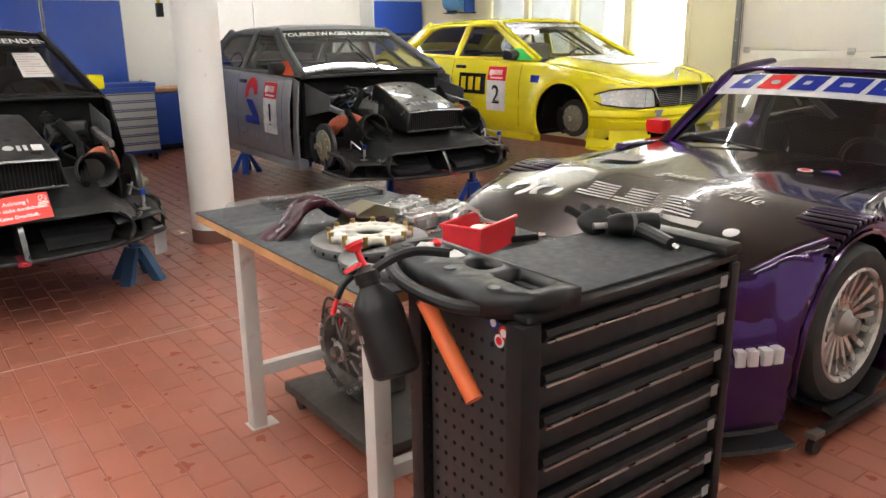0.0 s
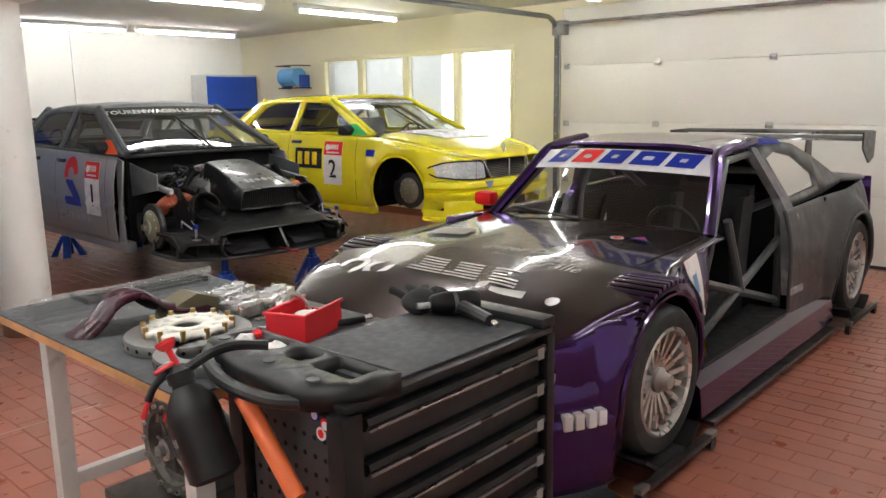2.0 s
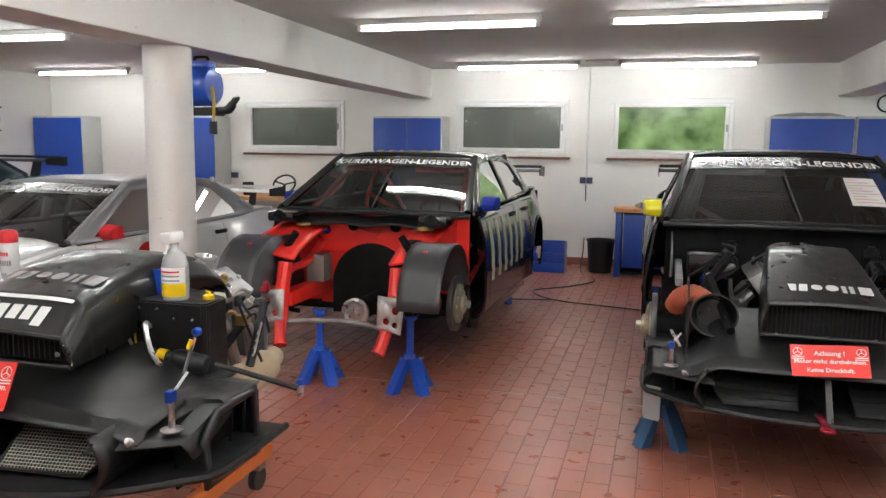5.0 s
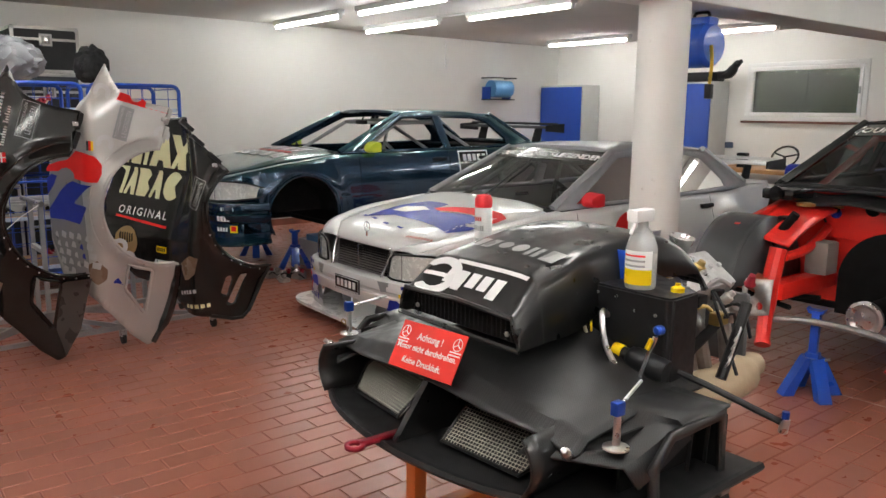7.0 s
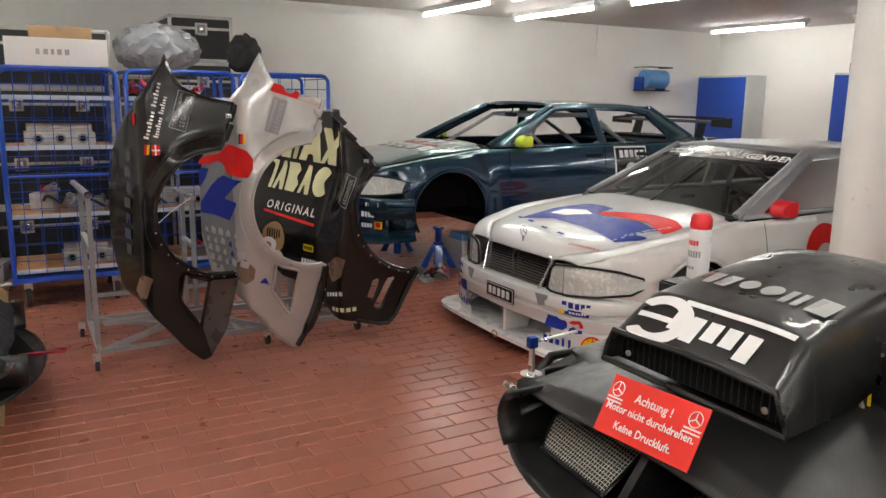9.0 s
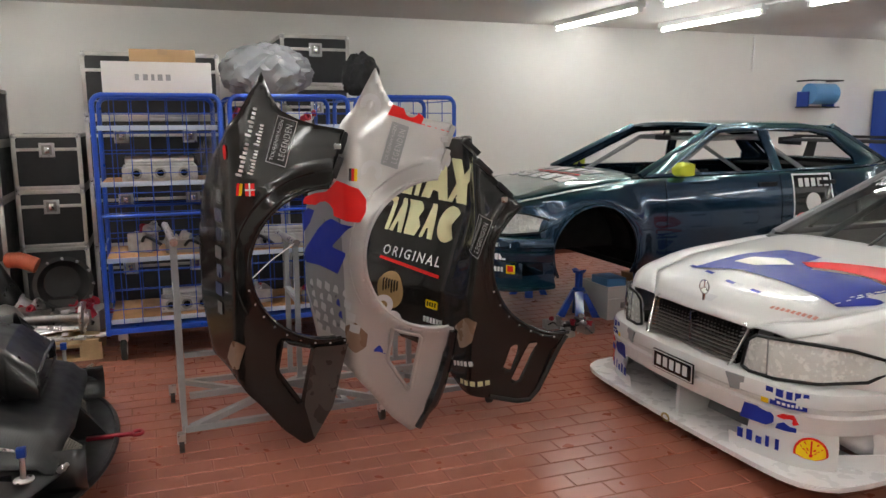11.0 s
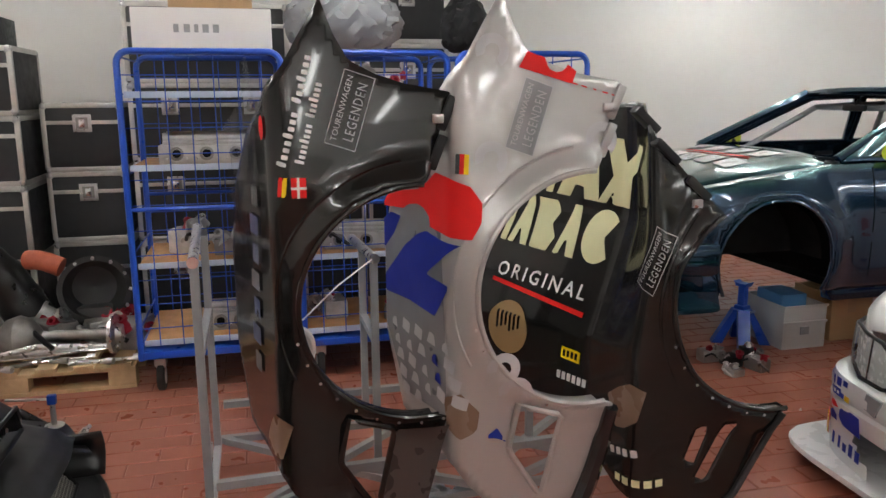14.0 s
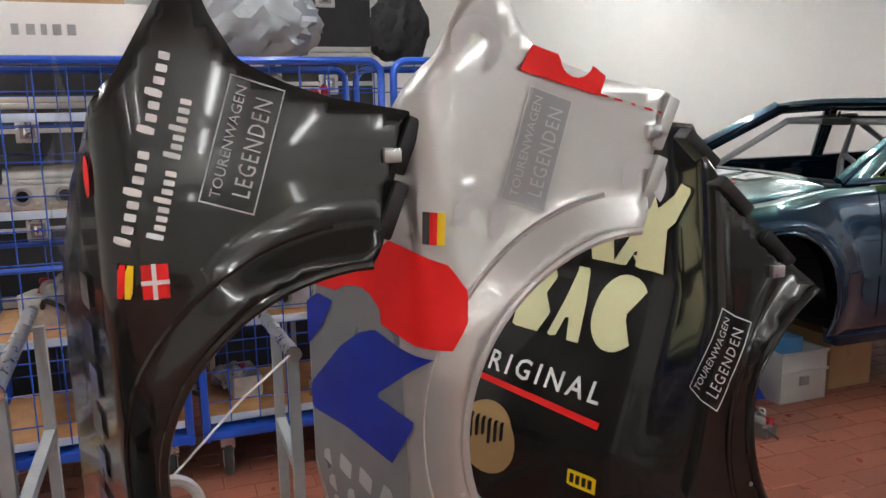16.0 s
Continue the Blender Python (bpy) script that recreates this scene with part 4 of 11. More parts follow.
def wheel(t, x, y, z, s, rim, r=0.325, w=0.25, spokes=10, ring=True):
    """A tyre with a rim; s is 1 on the car's left."""
    bm = B()
    k = r / 0.325
    prof = [(0.235 * k, -w / 2 + 0.01), (0.26 * k, -w / 2), (0.30 * k, -w / 2 + 0.008), (0.32 * k, -w / 2 + 0.03), (r, -w / 2 + 0.06), (r, w / 2 - 0.06), (0.32 * k, w / 2 - 0.03), (0.30 * k, w / 2 - 0.008), (0.26 * k, w / 2), (0.235 * k, w / 2 - 0.01), (0.232 * k, 0.0), (0.235 * k, -w / 2 + 0.01)]
    lathe(bm, prof, (x, y, z), (0, s, 0), 48)
    tyre = part("tyre", bm, M_rubber, t)
    bm = B()
    R = 0.238 * k
    lathe(bm, [(R, -w / 2 + 0.02), (R, w / 2 - 0.012), (R - 0.012, w / 2 - 0.004), (R - 0.022, w / 2 - 0.015), (R - 0.03, w / 2 - 0.09), (R - 0.03, -w / 2 + 0.02), (R, -w / 2 + 0.02)], (x, y, z), (0, s, 0), 48)
    rm = part("rim", bm, rim, tyre)
    for i in range(spokes):
        a = 2 * math.pi * i / spokes
        bm = B()
        ca, sa = math.cos(a), math.sin(a)
        pts = []
        for rr, d in ((0.03, w / 2 - 0.06), (0.10, w / 2 - 0.05), (R - 0.03, w / 2 - 0.03)):
            pts.append(Vector((x + rr * k * ca if rr < 0.2 else x + rr * ca, y + s * d, z + (rr * k if rr < 0.2 else rr) * sa)))
        wd = 0.011 if spokes > 12 else 0.014
        tg = Vector((-sa, 0, ca)) * wd
        q = []
        for p in pts:
            q.append([bm.verts.new(p + tg), bm.verts.new(p - tg), bm.verts.new(p - tg * 1.2 - Vector((0, s * 0.03, 0))), bm.verts.new(p + tg * 1.2 - Vector((0, s * 0.03, 0)))])
        for g, h in zip(q, q[1:]):
            for i2 in range(4):
                bm.faces.new((g[i2], g[(i2 + 1) % 4], h[(i2 + 1) % 4], h[i2]))
        part("spoke", bm, rim, tyre)
    bm = B()
    lathe(bm, [(0.05, w / 2 - 0.1), (0.055, w / 2 - 0.04), (0.035, w / 2 - 0.02), (0.03, w / 2 + 0.005), (0.0, w / 2 + 0.008)], (x, y, z), (0, s, 0), 20)
    part("wheel_nut", bm, M_dsteel, tyre)


def hub(t, x, y, z, s):
    """Bare brake disc and hub of a wheel that is off."""
    bm = B()
    lathe(bm, [(0.10, 0.0), (0.178, 0.0), (0.18, 0.004), (0.18, 0.028), (0.178, 0.032), (0.10, 0.032)], (x, y - s * 0.05, z), (0, s, 0), 40)
    disc = part("brake_disc", bm, mat_once("worn_disc_iron", (0.07, 0.07, 0.07), 0.42, 0.6), t)
    bm = B()
    lathe(bm, [(0.128, 0.0), (0.130, 0.012), (0.088, 0.03), (0.06, 0.034), (0.055, 0.05), (0.026, 0.055), (0.024, 0.082), (0.0, 0.082)], (x, y - s * 0.02, z), (0, s, 0), 24)
    part("hub_bell", bm, mat_once("gold_hub", (0.34, 0.33, 0.24), 0.40, 0.6), disc)
    for i in range(10):
        a = 2 * math.pi * i / 10
        bm = B()
        cyl(bm, (x + 0.105 * math.cos(a), y - s * 0.02, z + 0.105 * math.sin(a)), (x + 0.105 * math.cos(a), y + s * 0.005, z + 0.105 * math.sin(a)), 0.009, seg=8)
        part("bobbin", bm, M_steel, disc)
    bm = B()
    prism(bm, circle(0, 0, 0.195, 10, 150, 235) + circle(0, 0, 0.12, 10, 235, 150), lambda a, b: (x + a, y - s * 0.10, z + b), lambda a, b: (x + a, y + s * 0.015, z + b))
    part("brake_caliper", bm, M_black, t)
    bm = B()
    cyl(bm, (x, y - s * 0.05, z), (x, y - s * 0.28, z), 0.06, seg=16)
    tube(bm, [(x + 0.02, y - s * 0.15, z - 0.09), (x + 0.12, y - s * 0.5, z - 0.1)], 0.016)
    tube(bm, [(x, y - s * 0.15, z - 0.09), (x - 0.25, y - s * 0.5, z - 0.1)], 0.016)
    tube(bm, [(x, y - s * 0.2, z + 0.1), (x - 0.02, y - s * 0.42, z + 0.42)], 0.026)
    part("suspension", bm, M_matt, t)


def side_decal(t, name, poly, m, s, label="", off=0.003, step=0.025):
    bm = B()
    clipped(bm, poly, step, lambda x, z: Vector((x, s * (side_y(x, z) + off), z)))
    return part(name, bm, m, t, label)


def side_text(t, text, size, x, z, m, s, bold=0.0, shear=0.0, name="lettering", spacing=1.0):
    bm = lettering(text, size, lambda a, b: Vector((x - s * a, s * (side_y(x - s * a, z + b) + 0.007), z + b)), bold=bold, shear=shear, spacing=spacing)
    return part(name, bm, m, t, smooth=False)


def bars(x0, x1, z0, z1, n, gap=0.25):
    """n upright bars of one line of unreadable or brand lettering, as outlines."""
    w = (x1 - x0) / n
    return [[(x0 + i * w, z0), (x0 + (i + 1 - gap) * w, z0), (x0 + (i + 1 - gap) * w, z1), (x0 + i * w, z1)] for i in range(n)]


def rect(x0, z0, x1, z1):
    return [(x0, z0), (x1, z0), (x1, z1), (x0, z1)]


def screen_text(t, v=0.86, size=0.088, text="TOURENWAGEN-LEGENDEN"):
    def fn(a, b):
        w = WS0[1] + (WS1[1] - WS0[1]) * v
        return glass_xyz(WS0, WS1, 0.5 + a / (2 * w), v + b / 0.78, 0.05) + Vector((0.004, 0, 0.006))
    part("windscreen_lettering", lettering(text, size, lambda a, b: fn(a, b), bold=0.003, spacing=1.04), M_film, t, smooth=False)


def saloon(name, m, paint, label, nose=True, glazed=True, roof=None, pillar=None, mirror=None, inner=None, belt=None, wing=True, seat=True, wheels="", hubs="", rim=None, group="saloon racing cars", lower=None):
    """A four-door saloon racing car. nose: front wings, bonnet and bumper are on. wheels, hubs: which of fl fr rl rr stand."""
    t = thing(name, m, label, "race car", group)
    roof = roof or paint
    pillar = pillar or roof
    inner = inner or M_matt
    # sides
    x1 = 2.03 if nose else 0.83
    for s in (1, -1):
        top = [(x, curve(TOP_X, TOP_Z, x) - 0.0) for x in np.linspace(x1, -2.28, 30)]
        rear = arch(-AX)
        rear = rear if rear[0][0] < rear[-1][0] else rear[::-1]
        poly = top + [(-2.30, 0.5), (-2.22, 0.24), (-1.80, 0.15)] + rear + [(-0.9, 0.13), (0.9 if nose else 0.80, 0.13)]
        if nose:
            fr = arch(AX)
            fr = fr if fr[0][0] < fr[-1][0] else fr[::-1]
            poly += fr + [(1.80, 0.16), (2.0, 0.30), (2.06, 0.48)]
        bm = B()
        clipped(bm, poly, 0.035, lambda x, z: Vector((x, s * side_y(x, z), z)))
        thicken(part("body_side", bm, paint, t), 0.012, out=(0, s, 0))
        for c, has in ((-AX, True), (AX, nose)):
            if has:
                bm = B()
                tube(bm, [(x, s * (side_y(x, z) - 0.003), z) for x, z in arch(c)], 0.011, 6)
                part("arch_lip", bm, paint, t)
        # shut lines
        for x in ((0.70, -0.44) if nose else (0.66, -0.44)) + (-1.0,):
            bm = B()
            zs = np.linspace(0.2 if x > -0.9 else 0.55, curve(TOP_X, TOP_Z, x) - 0.02, 10)
            g = [[bm.verts.new((x + dx - (0.12 * max(0, (0.5 - z)) if x < -0.9 else 0), s * (side_y(x, z) + 0.0015), z)) for dx in (-0.003, 0.003)] for z in zs]
            for a, b in zip(g, g[1:]):
                bm.faces.new((a[0], a[1], b[1], b[0]))
            part("door_gap", bm, M_matt, t)
        for x in (-0.30, -0.93):
            bm = B()
            box(bm, x - 0.085, s * side_y(x, 0.78) - 0.012, 0.765, x + 0.085, s * side_y(x, 0.78) + 0.022, 0.80, 0.008)
            part("door_handle", bm, M_black, t)
        bm = B()
        y = side_y(0, 0.13)
        box(bm, -0.95, s * (y - 0.05) - 0.05, 0.06, 0.92, s * (y - 0.05) + 0.05, 0.15, 0.02)
        part("side_skirt", bm, lower or paint, t)
        # cabin side with its window openings
        out = [(0.88, 0.865), (0.82, 0.90), (0.11, 1.245), (-0.3, 1.27), (-0.85, 1.26), (-1.22, 1.222), (-1.68, 0.945), (-1.76, 0.90), (-1.3, 0.878)]
        bm = B()
        holed(bm, out, [FRONT_WIN, REAR_WIN], lambda x, z: Vector((x, s * cabin_side(x, z).y, z)))
        thicken(part("cabin_side", bm, pillar, t), 0.03, out=(0, s, 0))
        if glazed:
            for nm, w in (("front_side_window", FRONT_WIN), ("rear_side_window", REAR_WIN)):
                bm = B()
                holed(bm, w, [], lambda x, z: Vector((x, s * (cabin_side(x, z).y - 0.012), z)))
                part(nm, bm, M_wind, t)
        # mirror
        bm = B()
        mp = [(0.49, 0.868), (0.49, 0.968), (0.515, 0.982), (0.56, 0.975), (0.605, 0.945), (0.615, 0.91), (0.60, 0.875), (0.56, 0.862)]
        prism(bm, mp, lambda a, b: (a, s * 0.752, b), lambda a, b: (a - 0.012, s * (0.872 - 0.25 * max(0, a - 0.52)), 0.92 + (b - 0.92) * 0.86))
        bmesh.ops.bevel(bm, geom=bm.edges[:], offset=0.012, segments=2, affect="EDGES", profile=0.6)
        mr = part("door_mirror", bm, mirror or paint, t)
        bm = B()
        tube(bm, [(0.56, s * 0.74, 0.89), (0.55, s * 0.80, 0.93)], 0.016)
        part("mirror_arm", bm, M_black, mr)
        # wheel wells
        for c, has in ((-AX, True), (AX, nose)):
            if has:
                bm = B()
                g = sheet(bm, lambda u, v: Vector((c + 0.36 * math.cos(math.pi * u), s * (0.52 + 0.27 * v), 0.31 + 0.36 * math.sin(math.pi * u))), 16, 2)
                vs = [bm.verts.new((c + 0.36 * math.cos(math.pi * u), s * 0.52, 0.31 + 0.36 * math.sin(math.pi * u))) for u in np.linspace(0, 1, 17)]
                bm.faces.new(vs)
                part("wheel_well", bm, M_matt, t)
    # roof
    bm = B()

    def roof_fn(u, v):
        x = WS1[0] + (RW1[0] - WS1[0]) * v
        s = 2 * u - 1
        w = curve([-1.22, -0.9, -0.3, 0.13], [0.545, 0.575, 0.578, 0.572], x)
        z = curve([-1.22, -0.9, -0.3, 0.13], [1.228, 1.26, 1.272, 1.25], x)
        return Vector((x + 0.045 * (1 - s * s) * (1 - v) - 0.03 * (1 - s * s) * v, s * w, z + 0.035 * (1 - s ** 4)))
    sheet(bm, roof_fn, 16, 16)
    thicken(part("roof", bm, roof, t), 0.02, out=(0, 0, 1))
    # screens
    for nm, b0, b1, bulge in (("windscreen", WS0, WS1, 0.05), ("rear_window", RW0, RW1, -0.04)):
        if glazed:
            bm = B()
            sheet(bm, lambda u, v: glass_xyz(b0, b1, u, v, bulge), 14, 8)
            part(nm, bm, M_wind, t)
        for s in (1, -1):
            bm = B()
            pts = [glass_xyz(b0, b1, 0.5 + 0.5 * s, v, bulge) for v in np.linspace(0, 1, 6)]
            tube(bm, [p + Vector((0, 0.012 * s, 0)) for p in pts], 0.03 if nm == "windscreen" else 0.04, 8)
            part("pillar", bm, pillar, t)
        bm = B()
        tube(bm, [glass_xyz(b0, b1, u, 0.0, bulge) for u in np.linspace(0, 1, 12)], 0.012, 6)
        part("screen_seal", bm, M_black, t)
        bm = B()
        tube(bm, [glass_xyz(b0, b1, u, 1.0, bulge) for u in np.linspace(0, 1, 12)], 0.016, 6)
        part("roof_rail", bm, roof, t)
    if glazed:
        # dark band behind the lettering, wiper
        bm = B()
        sheet(bm, lambda u, v: glass_xyz(WS0, WS1, u, 0.78 + 0.20 * v, 0.05) + Vector((0.002, 0, 0.003)), 14, 2)
        part("sun_strip", bm, M_gloss, t)
        bm = B()
        tube(bm, [glass_xyz(WS0, WS1, u, v, 0.05) + Vector((0.018, 0, 0.012)) for u, v in ((0.52, 0.0), (0.50, 0.35), (0.485, 0.72))], 0.008, 6)
        part("wiper", bm, M_black, t)
    # boot
    bm = B()
    sheet(bm, lambda u, v: Vector((-1.70 - 0.56 * v, (2 * u - 1) * curve([-2.28, -2.1, -1.7], [0.62, 0.72, 0.72], -1.70 - 0.56 * v), 0.925 + 0.012 * (1 - (2 * u - 1) ** 2) - 0.05 * max(0, v - 0.8) / 0.2)), 12, 8)
    thicken(part("boot_lid", bm, paint, t), 0.012)
    bm = B()
    sheet(bm, lambda u, v: Vector((-2.26 - 0.05 * math.sin(math.pi * v), (2 * u - 1) * 0.72, 0.26 + 0.62 * v)), 10, 8)
    thicken(part("rear_panel", bm, paint, t), 0.02)
    # cowl in front of the windscreen
    bm = B()
    sheet(bm, lambda u, v: Vector((0.88 + 0.05 * v + 0.05 * (1 - (2 * u - 1) ** 2), (2 * u - 1) * 0.74, 0.868 - 0.012 * v + 0.014 * (1 - (2 * u - 1) ** 2))), 14, 3)
    thicken(part("cowl", bm, belt or M_black, t), 0.02)
    # floor and bulkheads
    bm = B()
    box(bm, -2.15, -0.72, 0.12, 0.86, 0.72, 0.16)
    part("floor_pan", bm, M_matt, t)
    bm = B()
    box(bm, 0.80, -0.72, 0.14, 0.83, 0.72, 0.85)
    part("bulkhead", bm, inner, t)
    bm = B()
    box(bm, -1.75, -0.64, 0.16, -1.72, 0.64, 0.92)
    box(bm, -1.74, -0.64, 0.87, -1.2, 0.64, 0.89)
    part("rear_shelf", bm, M_matt, t)
    cage(t, inner if inner is not M_matt else M_mgrey if not glazed else M_dgrey, seat)
    # inner mirror
    bm = B()
    box(bm, 0.14, -0.10, 1.13, 0.17, 0.10, 1.175, 0.012)
    tube(bm, [(0.15, 0, 1.17), (0.13, 0, 1.21)], 0.008)
    part("rear_view_mirror", bm, M_black, t)
    if wing:
        for s in (1, -1):
            bm = B()
            prism(bm, [(-1.98, 0.91), (-2.12, 0.91), (-2.16, 1.08), (-2.04, 1.08)], lambda a, b: (a, s * 0.5 - 0.006, b), lambda a, b: (a, s * 0.5 + 0.006, b))
            part("wing_strut", bm, M_black, t)
            bm = B()
            prism(bm, [(-1.92, 1.05), (-2.24, 1.03), (-2.24, 1.14), (-1.92, 1.12)], lambda a, b: (a, s * 0.79 - 0.005, b), lambda a, b: (a, s * 0.79 + 0.005, b))
            part("wing_endplate", bm, M_black, t)
        for z, c in ((1.08, 0.22), (1.12, 0.12)):
            bm = B()
            prism(bm, [(-1.96 - (0.16 if c < 0.2 else 0), z), (-1.99 - (0.16 if c < 0.2 else 0), z + 0.018), (-1.96 - c - (0.03 if c < 0.2 else 0), z + 0.03), (-1.97 - c - (0.03 if c < 0.2 else 0), z + 0.02)], lambda a, b: (a, -0.785, b), lambda a, b: (a, 0.785, b))
            part("wing_blade", bm, wing if wing is not True else M_black, t)
    for k in ("fl", "fr", "rl", "rr"):
        x, s = (AX if k[0] == "f" else -AX), (1 if k[1] == "l" else -1)
        if k in wheels:
            wheel(t, x, s * 0.735, 0.325, s, rim or M_black)
        if k in hubs:
            hub(t, x, s * (0.80 if not nose and k[0] == "f" else 0.72), 0.325, s)
    return t


def front_end(t, paint, plate=True, lip=None, dark=None):
    """Bonnet, bumper, grille, lamps and splitter of a complete car."""
    dark = dark or M_matt
    bm = B()

    def bonnet(u, v):
        x = 0.90 + 1.13 * v
        s = 2 * u - 1
        w = curve([0.9, 1.5, 1.85, 2.03], [0.715, 0.695, 0.60, 0.36], x)
        z = curve(TOP_X, TOP_Z, x)
        return Vector((x + 0.03 * (1 - s * s) * v, s * w, z + 0.045 * (1 - s ** 4) * min(1, (2.08 - x) / 0.75) + 0.01 * (1 - s ** 4)))
    sheet(bm, bonnet, 24, 20)
    thicken(part("bonnet", bm, paint, t), 0.012, out=(0, 0, 1))
    for s in (1, -1):
        bm = B()

        def shoulder(u, v):
            x = 0.86 + 1.16 * v
            z = curve(TOP_X, TOP_Z, x)
            w0 = curve([0.86, 0.9, 1.5, 1.85, 2.03], [0.72, 0.72, 0.70, 0.605, 0.365], x)
            w1 = side_y(x, z)
            return Vector((x, s * (w0 + (w1 - w0) * u), z + 0.006 * math.sin(math.pi * u)))
        sheet(bm, shoulder, 4, 20)
        thicken(part("front_wing_top", bm, paint, t), 0.01)
        # headlamp: bowl, reflector and glass
        lamp = lambda a, b, d=0.0: Vector((curve([0.3, 0.5, 0.60, 0.715, 0.795, 0.845], [2.065, 2.06, 2.02, 1.93, 1.80, 1.6], a + 0.03 * (b - 0.5)) + 0.012 + d - 0.10 * max(0, b - 0.56), s * (a + 0.3 * d + 0.008), b))
        poly = [(0.375, 0.475), (0.40, 0.60), (0.445, 0.632), (0.55, 0.640), (0.67, 0.640), (0.765, 0.625), (0.815, 0.585), (0.822, 0.53), (0.80, 0.492), (0.70, 0.472), (0.55, 0.462), (0.42, 0.462)]
        bm = B()
        clipped(bm, poly, 0.03, lambda a, b: lamp(a, b, 0.0))
        refl = part("headlamp_reflector", bm, M_refl, t)
        bm = B()
        clipped(bm, poly, 0.03, lambda a, b: lamp(a, b, 0.022))
        part("headlamp_glass", bm, M_lamp, t).visible_shadow = False
        bm = B()
        tube(bm, [lamp(a, b, 0.014) for a, b in poly + poly[:1]], 0.008, 6)
        part("headlamp_rim", bm, M_black, t)
        bm = B()
        tube(bm, [lamp(a, b, 0.006) for a, b in ((0.515, 0.466), (0.505, 0.636))], 0.004, 6)
        part("lamp_divider", bm, M_chrome, t)
    # grille
    gx = lambda z: 2.10 - 0.09 * (z - 0.42) / 0.22
    bm = B()
    prism(bm, [(-0.31, 0.435), (0.31, 0.435), (0.345, 0.615), (0.33, 0.635), (-0.33, 0.635), (-0.345, 0.615)], lambda a, b: (gx(b) - 0.05, a, b), lambda a, b: (gx(b) - 0.03, a, b))
    part("grille_back", bm, M_matt, t)
    bm = B()
    ring = [(-0.315, 0.43), (0.315, 0.43), (0.352, 0.62), (0.335, 0.643), (-0.335, 0.643), (-0.352, 0.62)]
    tube(bm, [(gx(b) + 0.012, a, b) for a, b in ring], 0.011, 8, closed=True)
    part("grille_frame", bm, M_chrome, t)
    for i in range(11):
        z = 0.452 + 0.0165 * i
        w = 0.315 + 0.03 * (z - 0.45) / 0.18
        bm = B()
        box(bm, gx(z) - 0.02, -w, z - 0.0028, gx(z) + 0.006, w, z + 0.0028, 0.0012)
        part("grille_slat", bm, M_dsteel, t)
    for i in range(25):
        a = -0.30 + 0.025 * i
        bm = B()
        box(bm, gx(0.53) - 0.035, a - 0.002, 0.435, gx(0.53) - 0.012, a + 0.002, 0.632, 0)
        part("grille_bar", bm, M_black, t)
    bm = B()
    box(bm, gx(0.53) - 0.02, -0.008, 0.435, gx(0.53) + 0.02, 0.008, 0.635, 0.003)
    part("grille_post", bm, M_chrome, t)
    bm = B()
    pts = [(2.0, 0.035 * math.cos(a), 0.755 + 0.035 * math.sin(a)) for a in np.linspace(0, 2 * math.pi, 20, endpoint=False)]
    tube(bm, pts, 0.003, 6, closed=True)
    for a in (90, 210, 330):
        tube(bm, [(2.0, 0, 0.755), (2.0, 0.035 * math.cos(radians(a)), 0.755 + 0.035 * math.sin(radians(a)))], 0.003, 6)
    tube(bm, [(2.0, 0, 0.72), (2.0, 0, 0.68)], 0.008, 6)
    part("bonnet_ornament", bm, M_chrome, t)
    # bumper swept round the nose
    P = [(1.70, 0.855), (1.85, 0.83), (1.98, 0.775), (2.07, 0.66), (2.125, 0.45), (2.145, 0.2), (2.15, 0.0)]
    plan = [Vector((x, y, 0)) for x, y in P] + [Vector((x, -y, 0)) for x, y in P[-2::-1]]
    plan = smooth_path(plan, 7)

    def swept(nm, prof, m, keep=None, th=0.0):
        bm = B()
        n = len(plan)
        cols = []
        for i, p in enumerate(plan):
            d = (plan[min(i + 1, n - 1)] - plan[max(i - 1, 0)]).normalized()
            o = Vector((-d.y, d.x, 0))
            o = o if o.dot(Vector((p.x - 1.2, p.y, 0))) > 0 else -o
            cols.append([bm.verts.new(p + o * a + Vector((0, 0, b))) for a, b in prof])
        for i in range(n - 1):
            for j in range(len(prof) - 1):
                if keep is None or keep(plan[i], j):
                    bm.faces.new((cols[i][j], cols[i + 1][j], cols[i + 1][j + 1], cols[i][j + 1]))
        loose = [v for v in bm.verts if not v.link_faces]
        if loose:
            bmesh.ops.delete(bm, geom=loose, context="VERTS")
        ob = part(nm, bm, m, t)
        if th:
            thicken(ob, th)
        return ob
    swept("bumper", [(-0.12, 0.455), (-0.03, 0.455), (0.0, 0.445), (0.012, 0.415), (0.012, 0.385), (-0.004, 0.375), (-0.004, 0.355), (0.012, 0.345), (0.008, 0.295), (-0.01, 0.265)], paint)
    for s in (1, -1):
        for keep in (lambda p, j: s * p.y >= 0.47 + 0.03 * (j == 0) - 0.07 * (j == 2) and p.x >= 1.92, lambda p, j: s * p.y > 0.5 and p.x < 1.755):
            swept("apron", [(-0.01, 0.27), (0.002, 0.22), (0.002, 0.17), (-0.004, 0.106)], paint, keep)
        bm = B()
        prism(bm, [(0.36, 0.445), (0.45, 0.445), (0.465, 0.385), (0.39, 0.375)], lambda a, b: (2.156 - 0.22 * (a - 0.36), s * a, b), lambda a, b: (2.147 - 0.22 * (a - 0.36), s * a, b))
        part("bumper_opening", bm, M_mgrey, t)
    swept("intake_back", [(-0.25, 0.30), (-0.22, 0.10)], dark)
    swept("intake_side", [(-0.25, 0.27), (-0.01, 0.27)], dark)
    for y in (0.0,):
        bm = B()
